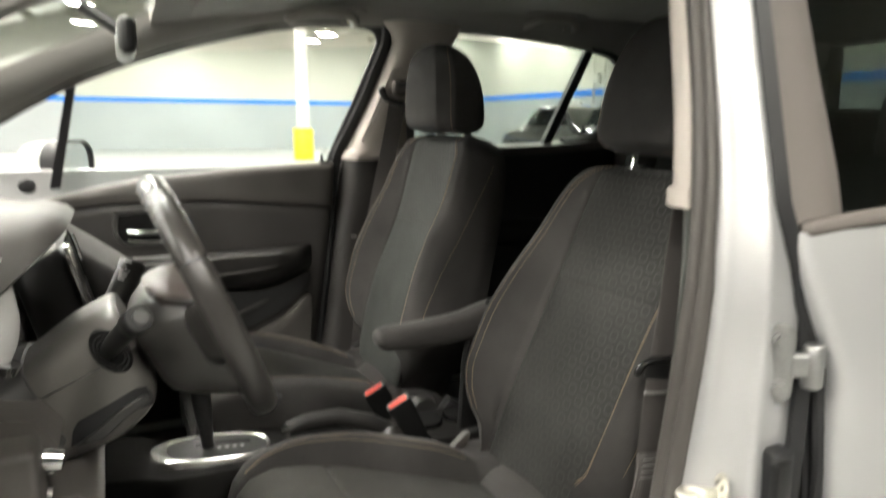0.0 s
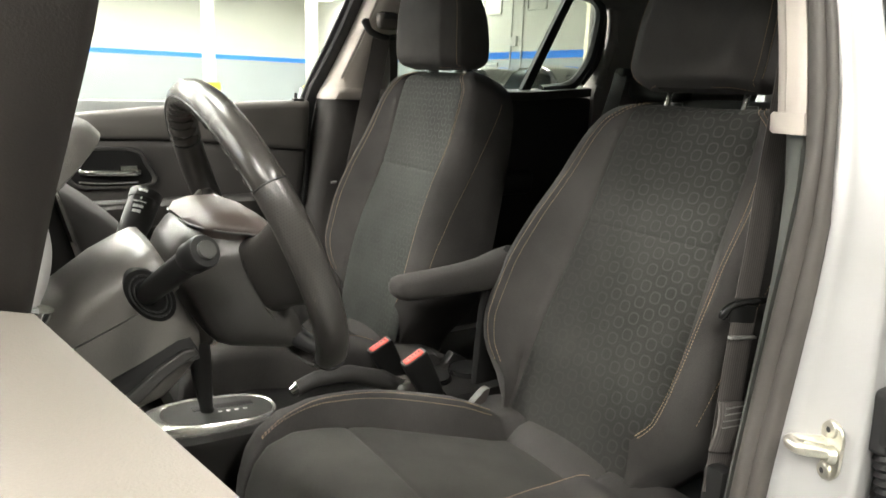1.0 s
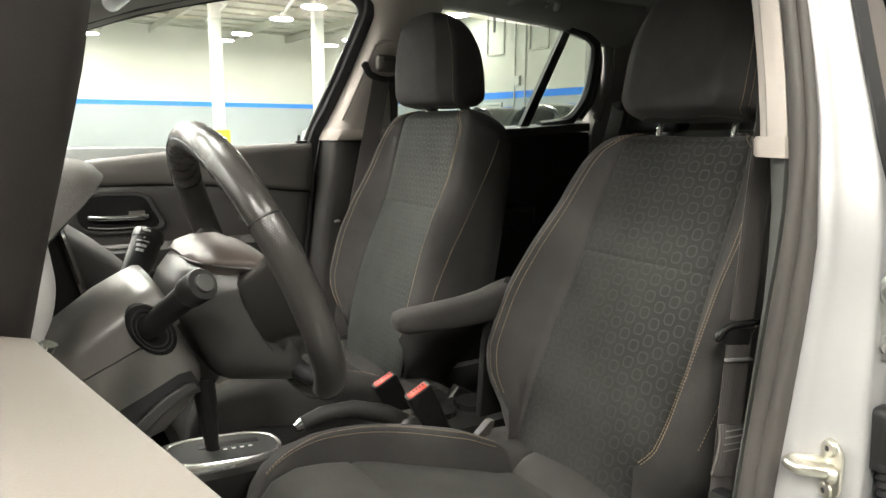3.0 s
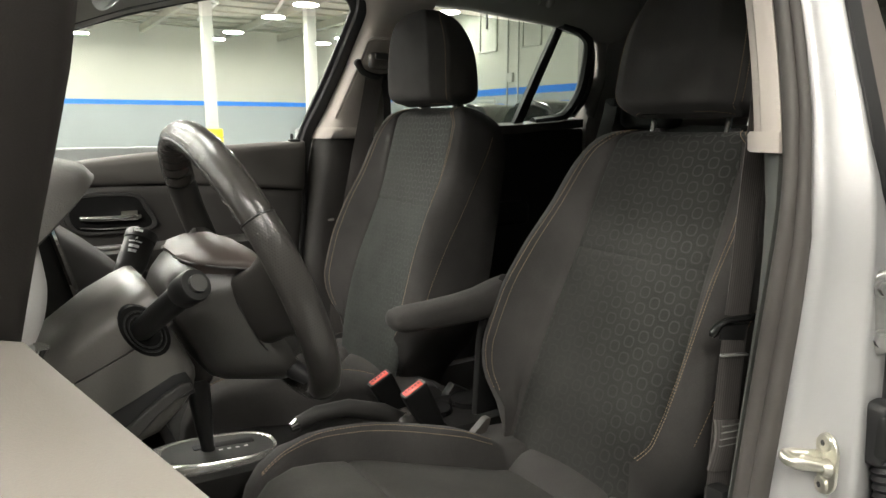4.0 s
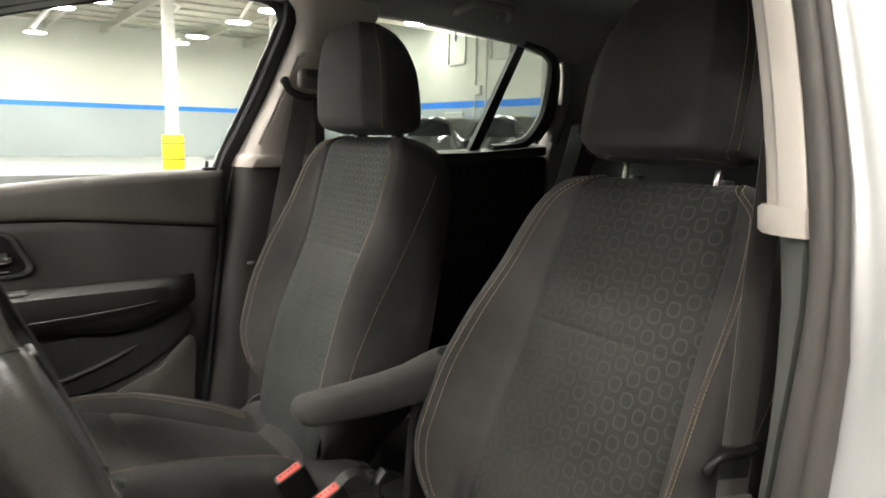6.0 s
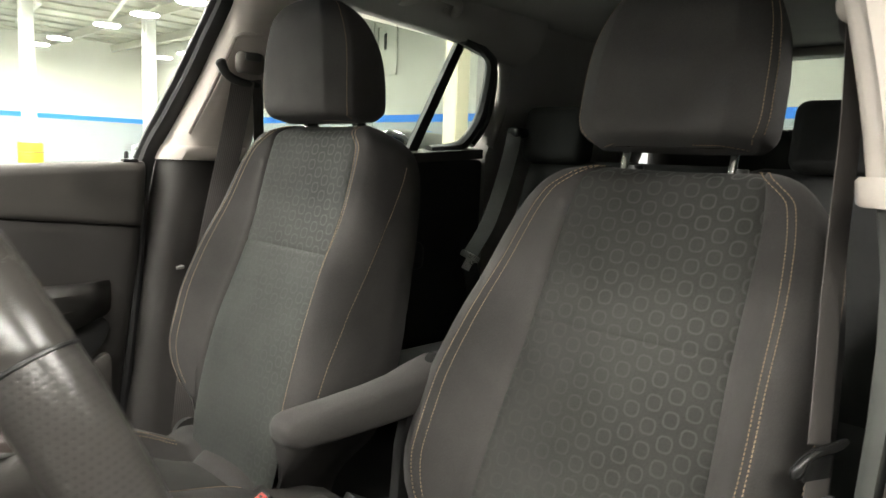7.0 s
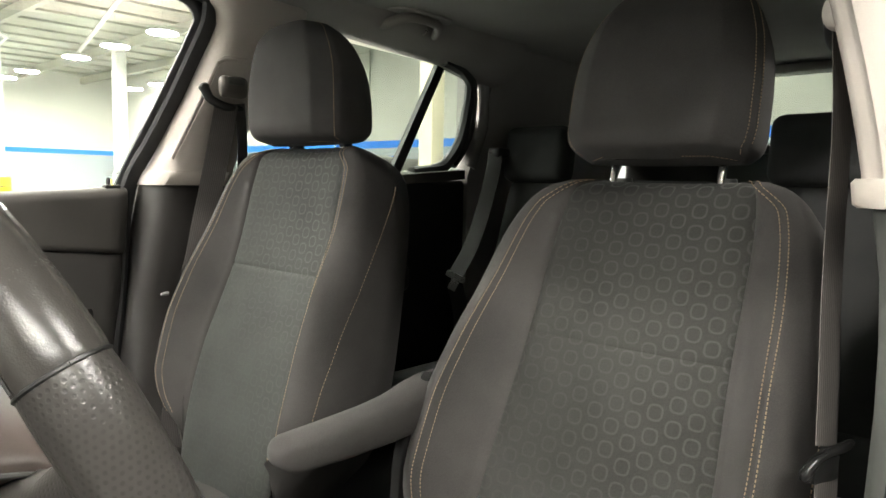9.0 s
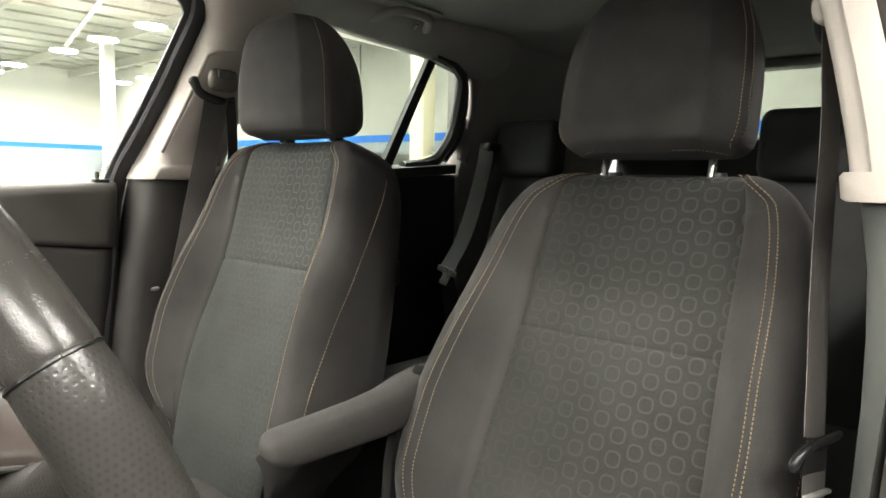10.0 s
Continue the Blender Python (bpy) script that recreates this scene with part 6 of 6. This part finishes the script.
    s = part("lamp_stalk", tube([(-0.152, -0.08, 0.03), (-0.132, -0.12, 0.048), (-0.103, -0.165, 0.068), (-0.1, -0.168, 0.0695)], [0.0125, 0.0136, 0.0142, 0.0142], 16), PLASTIC_B, t, "black lamp stalk")
    part("stalk_collar", tube([(-0.102, -0.163, 0.068), (-0.101, -0.165, 0.069), (-0.089, -0.184, 0.0755), (-0.088, -0.1855, 0.076)], [0.0155, 0.0172, 0.0178, 0.0168], 20), PLASTIC_B, s)
    part("stalk_button", tube([(-0.0885, -0.184, 0.0756), (-0.0855, -0.189, 0.0773)], [0.0102, 0.0096], 20), PLATE, s, "grey end button")
    w = part("wiper_stalk", tube([(-0.15, 0.075, 0.035), (-0.127, 0.096, 0.051), (-0.11, 0.107, 0.062), (-0.088, 0.12, 0.079)], [0.015, 0.0175, 0.0198, 0.0198], 18), PLASTIC_B, t, "black wiper stalk")
    ax = (Vector((-0.088, 0.12, 0.079)) - Vector((-0.11, 0.107, 0.062))).normalized()
    end = Vector((-0.088, 0.12, 0.079))
    part("stalk_cap", tube([end - ax * 0.001, end, end + ax * 0.011, end + ax * 0.0125], [0.0198, 0.021, 0.021, 0.0198], 18), PLASTIC_B, w)
    out = Vector((-0.3, -0.9, 0.3))
    out = (out - ax * out.dot(ax)).normalized()
    side_d = ax.cross(out)
    tilt_m = Matrix((side_d, out, ax)).transposed().to_4x4()
    for k, (d, sw, l) in enumerate(((0.007, 0.012, 0.0022), (-0.004, 0.006, 0.002), (-0.009, 0.018, 0.0012), (-0.016, 0.014, 0.0028), (-0.023, 0.011, 0.0028))):
        rad_k = 0.021 if d > 0 else 0.0198
        for e in ((-0.25, 0.25) if sw > 0.01 else (0.1,)):
            a = e * sw / rad_k * 1.0
            c = end + ax * d + (out * math.cos(a) + side_d * math.sin(a)) * (rad_k * 0.996)
            part("stalk_mark", rbox((sw * 0.46, 0.0008, l * 1.4), c, 0, turn=tilt_m @ Matrix.Rotation(-a, 4, "Z")), INK, w, "white printed mark")
    return t


steering_column()


# ---- dashboard and console ----
def dashboard():
    t = thing("dashboard", "grey grained plastic dashboard with instrument hood", "dashboard", (-0.2, CY, 0.3))
    def sec(y):
        """Outline of the dash from the windscreen over the top to the knees, at y."""
        hood = max(0.0, 1 - (abs(y - 1.27) / 0.2) ** 4) if abs(y - 1.27) < 0.2 else 0.0
        x = -0.17 + 0.0 * hood
        return [(-0.75, 1.03), (-0.45, 1.075), (-0.28, 1.07 + 0.03 * hood), (-0.2, 1.05 + 0.05 * hood), (x, 1.02 + 0.05 * hood), (x - 0.02, 0.99), (x - 0.015, 0.93), (-0.14, 0.87), (-0.13, 0.75), (-0.18, 0.62), (-0.3, 0.5), (-0.75, 0.5)]
    ys = [0.93, 0.95, 1.0, 1.05, 1.1, 1.18, 1.27, 1.36, 1.44, 1.5, 1.63, 1.8, 2.0, 2.2, 2.3, 2.33]
    part("body", loft([[(x + 0.2, y - CY, z - 0.3) for x, z in sec(y)] for y in ys]), DASH, t, angle=45)
    prof = [(-0.4, 1.07), (-0.2, 1.062), (-0.11, 1.045), (-0.06, 1.018), (-0.01, 0.981), (0.05, 0.934), (0.095, 0.892), (0.108, 0.872), (0.104, 0.85), (0.085, 0.832), (0.0, 0.79), (-0.12, 0.74), (-0.4, 0.72)]
    rings = []
    for y, d in ((1.765, 0.035), (1.77, 0.012), (1.785, 0.0), (1.95, 0.0), (2.06, 0.004), (2.16, 0.03), (2.25, 0.075), (2.31, 0.12)):
        rings.append([(x - d * (1 if x > -0.3 else 0) + 0.2, y - CY, z - 0.3) for x, z in prof])
    part("passenger_pad", loft(rings), PADDED, t, "warm dark padded dash front", angle=60)
    # hood over the instruments: a thick lip with a rounded rear edge
    rings = []
    for k in range(21):
        q = -1 + k / 10
        y = 1.275 + 0.195 * q
        h = 1 - abs(q) ** 5
        tip = Vector((-0.105 + 0.09 * h, y, 1.045 + 0.08 * h))
        rings.append([(x + 0.2, y - CY, z - 0.3) for x, z in ((-0.40, 1.06), (-0.24, 1.06 + 0.082 * h), (-0.12, 1.055 + 0.088 * h), (tip.x - 0.035, tip.z + 0.016), (tip.x - 0.008, tip.z + 0.009), (tip.x, tip.z), (tip.x - 0.006, tip.z - 0.008), (tip.x - 0.045, tip.z - 0.045), (-0.15, 1.03 + 0.0 * h), (-0.40, 1.02))])
    part("instrument_hood", loft(rings), DASH, t, "grey grained instrument hood", angle=50)
    part("instrument_face", rbox((0.02, 0.32, 0.11), (0.025, 1.275 - CY, 0.715), 0.01, 2, turn=pose(0, 0, 0, 0, -20)), PLASTIC_B, t, "black instrument face")
    for y in (1.21, 1.345):
        d = part("dial_ring", tube([(0.035, y - CY, 0.72), (0.047, y - CY, 0.716)], [0.05, 0.046], 24), CHROME, t, "chrome dial ring")
        part("dial", tube([(0.046, y - CY, 0.716), (0.048, y - CY, 0.7155)], 0.042, 24), PLASTIC_B, d)
    part("instrument_bezel", band([(0.06, 1.45 - CY, 0.62), (0.085, 1.455 - CY, 0.74)], [(0.075, 1.49 - CY, 0.62), (0.1, 1.475 - CY, 0.745)], (-0.02, 0, 0)), CHROME, t, "chrome edge of the instrument panel")
    # centre stack
    c = part("centre_panel", rbox((0.09, 0.26, 0.32), (0.146, 0.02, 0.58), 0.02, 3, turn=pose(0, 0, 0, 0, -14)), PLASTIC_B, t, "black centre panel with chrome edge")
    c_face = Matrix.Translation((0.146, 0.02, 0.58)) @ pose(0, 0, 0, 0, -14)
    part("screen", rbox((0.004, 0.13, 0.1), c_face @ Vector((0.045, 0.025, 0.105)), 0.002, 1, turn=pose(0, 0, 0, 0, -14)), GLASS_D, c, "dark glossy screen")
    for y in (-0.07, 0.0, 0.07):
        part("heater_knob", tube([c_face @ Vector((0.042, y, -0.09)), c_face @ Vector((0.065, y, -0.09))], [0.024, 0.021], 18), CHROME, c, "chrome heater knob")
    for k in range(12):
        part("stack_button", rbox((0.012, 0.024, 0.014), c_face @ Vector((0.045, -0.08 + 0.032 * (k % 6), -0.018 - 0.024 * (k // 6))), 0.003, turn=pose(0, 0, 0, 0, -14)), CHROME, c, "bright button")
    for y in (-0.1, -0.078, -0.056):
        part("chrome_bar", rbox((0.012, 0.011, 0.15), c_face @ Vector((0.047, y, 0.075)), 0.004, 2, turn=pose(0, 0, 0, 0, -14)), CHROME, c, "chrome trim bar")
    for sd in (-1, 1):
        part("chrome_edge", tube([c_face @ Vector((0.04, sd * 0.122, -0.05)), c_face @ Vector((0.046, sd * 0.122, 0.0)), c_face @ Vector((0.046, sd * 0.122, 0.14))], 0.006, 8), CHROME, c, "chrome edge strip")
    # bright strip down the outer side of the instruments
    edge = smooth_line([(-0.084, 1.106, 1.098), (-0.079, 1.11, 1.072), (-0.0755, 1.112, 1.045), (-0.074, 1.114, 1.02), (-0.079, 1.116, 0.992), (-0.088, 1.118, 0.97)], 16)
    part("bright_strip", loft([[(p.x + 0.2 + a, p.y - CY + b, p.z - 0.3) for a, b in ((0.0, 0.0), (-0.006, -0.007), (-0.024, -0.01), (-0.024, 0.006), (-0.004, 0.008))] for p in edge]), PALE, t, "pale silver strip beside the instruments", angle=60)
    part("strip_foot", tube([(0.11, 1.113 - CY, 0.668), (0.107, 1.114 - CY, 0.655)], [0.014, 0.01], 12), CHROME, t, "chrome strip end")
    part("cluster_flank", prism([(-0.02, 0.78), (0.085, 0.80), (0.098, 0.76), (0.1, 0.71), (0.09, 0.66), (-0.02, 0.62)], "y", 1.118 - CY, 1.135 - CY, 0.006), PLASTIC_W, t, "grey side of the instrument panel")
    # round air vent, lamp switch and knee panel on the driver's side
    v = part("air_vent", tube([(0.055, 1.02 - CY, 0.665), (0.075, 1.02 - CY, 0.66)], [0.052, 0.048], 24), CHROME, t, "chrome ringed air vent")
    part("vent_core", tube([(0.07, 1.02 - CY, 0.661), (0.078, 1.02 - CY, 0.659)], 0.041, 24), PLASTIC_B, v)
    for k in range(4):
        part("vent_blade", rbox((0.004, 0.07, 0.004), (0.079, 1.02 - CY, 0.64 + 0.013 * k), 0), PLASTIC, v)
    part("lamp_switch", tube([(0.135, 1.1 - CY, 0.545), (0.157, 1.1 - CY, 0.54), (0.159, 1.1 - CY, 0.5395)], [0.018, 0.016, 0.013], 20), CHROME, t, "chrome lamp switch")
    part("lamp_switch_plate", rbox((0.05, 0.09, 0.1), (0.112, 1.09 - CY, 0.53), 0.012, 3), PLASTIC_W, t)
    part("dimmer", tube([(0.136, 1.1 - CY, 0.497), (0.142, 1.1 - CY, 0.496)], 0.009, 14), SATIN, t)
    k = part("knee_panel", loft([[(x + 0.2, y - CY, z - 0.3) for x, z in ((-0.14, 0.91), (-0.07, 0.895), (-0.045, 0.86), (-0.06, 0.845), (-0.13, 0.83))] for y in (1.10, 1.13, 1.4, 1.44)]), PLASTIC_W, t, "grey knee panel", angle=50)
    part("shelf_lip", loft([[(x + 0.2, y - CY, z - 0.3) for x, z in ((-0.12, 0.80), (-0.03, 0.795), (0.0, 0.775), (-0.01, 0.75), (-0.08, 0.68), (-0.14, 0.64), (-0.14, 0.76))] for y in (1.09, 1.12, 1.41, 1.45)]), PLASTIC_W, k, "grey shelf lip", angle=50)
    part("end_cap", prism([(-0.5, 0.75), (-0.22, 0.765), (0.02, 0.70), (0.05, 0.6), (0.04, 0.45), (-0.02, 0.3), (-0.5, 0.25)], "y", 0.90 - CY, 0.925 - CY, 0.01), DASH, t, "grey dash end cap")
    return t


dashboard()


def console():
    t = thing("centre_console", "dark grey centre console with gear lever and handbrake", "console", (0.3, 1.63, 0.3))
    prof = [(-0.38, 0.3), (-0.25, 0.28), (-0.2, 0.262), (0.0, 0.255), (0.12, 0.235), (0.3, 0.225), (0.6, 0.22)]
    part("body", loft([[(x, w * s_, z) for s_, z in ((-1.15, 0.0), (-1, h - 0.012), (-0.93, h), (0.93, h), (1, h - 0.012), (1.15, 0.0))] for (x, h), w in zip(prof, (0.12, 0.11, 0.1, 0.1, 0.095, 0.09, 0.09))]), CONSOLE, t, "dark grey console", angle=50)
    gb = Matrix.Translation((-0.095, 0.0, 0.268)) @ Matrix.Rotation(radians(5), 4, "Y")
    ov = lambda w, h, z, f=1.0: [gb @ Vector((w * (f if math.cos(q) < 0 else 1) * math.copysign(abs(math.cos(q)) ** 0.75, math.cos(q)), h * math.copysign(abs(math.sin(q)) ** 0.75, math.sin(q)), z)) for q in [2 * math.pi * k / 40 for k in range(40)]]
    part("selector_bezel", loft([ov(0.112, 0.068, -0.024, 1.24), ov(0.112, 0.067, -0.008, 1.24), ov(0.11, 0.0645, 0.002, 1.22), ov(0.1085, 0.0615, 0.0055, 1.12), ov(0.105, 0.058, 0.0055, 1.02), ov(0.102, 0.055, 0.003, 1.0)], caps=False), BRIGHT, t, "satin silver selector surround")
    part("selector_plate", loft([ov(0.104, 0.057, -0.004), ov(0.103, 0.056, 0.0035), ov(0.06, 0.03, 0.005)]), PLATE, t, "dark grey selector plate")
    part("selector_slot", rbox((0.115, 0.02, 0.004), gb @ Vector((0.012, 0.012, 0.005)), 0.0015, turn=gb.to_3x3().to_4x4()), BLACK_RUB, t, "black selector slot")
    for k in range(4):
        part("selector_mark", rbox((0.007, 0.004, 0.001), gb @ Vector((0.0 + 0.016 * k, -0.012, 0.0056)), 0, turn=gb.to_3x3().to_4x4()), INK, t, "white printed mark")
    part("gear_lever", tube([(-0.114, 0.0, 0.266), (-0.116, -0.001, 0.285), (-0.12, -0.002, 0.33), (-0.124, -0.003, 0.38), (-0.127, -0.004, 0.42)], [0.0145, 0.0125, 0.0165, 0.02, 0.021], 16), PLASTIC_B, t, "black gear lever")
    part("gear_knob", loft([[(-0.118 + r * 1.2 * math.cos(q), -0.004 + r * math.sin(q), z) for q in [2 * math.pi * k / 16 for k in range(16)]] for z, r in ((0.41, 0.014), (0.43, 0.022), (0.47, 0.027), (0.50, 0.026), (0.515, 0.018), (0.52, 0.006))]), LEATHER, t, "black leather gear knob")
    hb = part("handbrake", tube([(0.045, -0.045, 0.302), (0.09, -0.041, 0.312), (0.16, -0.034, 0.306), (0.24, -0.03, 0.275), (0.3, -0.03, 0.235)], [0.015, 0.0165, 0.018, 0.02, 0.02], 14), CONSOLE_HB, t, "dark grey handbrake lever")
    part("handbrake_button", tube([(0.032, -0.046, 0.298), (0.047, -0.045, 0.303)], [0.009, 0.0145], 14), CHROME, hb, "chrome handbrake button")
    part("handbrake_boot", loft([[(0.3 + w * math.cos(q), -0.03 + 0.6 * w * math.sin(q), z) for q in [2 * math.pi * k / 16 for k in range(16)]] for z, w in ((0.225, 0.07), (0.24, 0.062), (0.262, 0.04))]), LEATHER, t, "black handbrake gaiter")
    for x in (0.40, 0.50):
        cp = part("cup_holder", tube([(x, 0.02, 0.222), (x, 0.02, 0.232)], [0.047, 0.045], 24), BLACK_GLOSS, t, "glossy black cup holder rim")
        part("cup_well", tube([(x, 0.02, 0.2315), (x, 0.02, 0.2335)], 0.041, 24), PLASTIC_M, cp)
    return t


console()


# ---- driver's door, standing open ----
def driver_door():
    """Built closed in its own metres (x along the door from the hinge, y inwards, z up), then swung open on the hinge."""
    th = 79.3
    hinge = Vector((-0.128, 0.82, 0.0))
    t = thing("driver_door", "open silver driver's door with its window down", "door", (hinge.x, hinge.y, 0))
    t.rotation_euler = (0, 0, radians(-th))
    belt = [(0.0, 1.05), (0.08, 1.05), (0.26, 1.051), (0.5, 1.063), (0.8, 1.083), (1.0, 1.093)]
    rings = []
    for x, z in belt:
        rings.append([(x, -0.035, z + 0.006), (x, 0.01, z + 0.006), (x, 0.026, z + 0.001), (x, 0.033, z - 0.03), (x, 0.036, z - 0.16), (x, 0.03, 0.32), (x, -0.035, 0.32)])
    part("inner_trim", loft(rings), DOOR_TRIM, t, "light grey upper door trim", angle=50)
    rings = []
    for x, z in belt:
        rings.append([(x, -0.06, z), (x, -0.085, z - 0.01), (x, -0.105, z - 0.08), (x, -0.115, 0.7), (x, -0.10, 0.32), (x, -0.055, 0.32)])
    part("outer_skin", loft(rings), SILVER, t, "silver painted door skin", angle=50)
    part("lower_closing", rbox((1.0, 0.07, 0.03), (0.5, -0.045, 0.33), 0.005), SILVER, t)
    # slanted front frame of the window, top frame and rear upright
    fr = [(0.0, 0.0, 1.055), (0.05, -0.002, 1.11), (0.10, -0.006, 1.165), (0.16, -0.014, 1.225), (0.28, -0.035, 1.34), (0.45, -0.06, 1.45), (0.68, -0.075, 1.52), (0.86, -0.08, 1.535), (0.95, -0.08, 1.52), (0.985, -0.072, 1.47), (0.965, -0.05, 1.33), (0.945, -0.02, 1.2), (0.93, 0.0, 1.10)]
    lead = smooth_line([(-0.03, 0.03, 1.03), (0.04, 0.032, 1.115), (0.085, 0.032, 1.161), (0.15, 0.028, 1.221), (0.28, 0.006, 1.335), (0.45, -0.03, 1.44)], 16)
    rings = []
    for i, p in enumerate(lead):
        o = Vector((-0.052, 0, 0.05))
        rings.append([p + o * k + Vector((0, d, 0)) for k, d in ((0, -0.045), (0, -0.008), (0.08, 0.0), (0.5, 0.006), (1.0, 0.002), (1.3, -0.01), (1.3, -0.06), (0.3, -0.06))])
    part("window_frame_front", loft(rings), FRAME_D, t, "dark rubber edged window frame", angle=60)
    part("window_frame", tube(smooth_line(fr[4:], 50), 0.0, 10, flat=(0.03, 0.03), up=(0, 1, 0)), FRAME_D, t, "dark rubber edged window frame")
    part("armrest", rbox((0.5, 0.07, 0.06), (0.55, 0.06, 0.82), 0.025, 3), PLASTIC, t)
    for z in (0.45, 0.9):
        part("hinge", rbox((0.05, 0.04, 0.06), (-0.012, -0.03, z), 0.008), SATIN, t)
    m = part("mirror_shell", loft([[(0.10 + 0.10 * q * math.cos(a), -0.20 + d, 1.10 + 0.075 * q * math.sin(a)) for a in [2 * math.pi * k / 16 for k in range(16)]] for d, q in ((-0.09, 0.5), (-0.07, 0.85), (-0.02, 1.0), (0.03, 0.95), (0.06, 0.7))]), SILVER, t, "silver wing mirror")
    part("mirror_arm", rbox((0.05, 0.1, 0.04), (0.09, -0.12, 1.05), 0.012), BLACK_RUB, m)


driver_door()
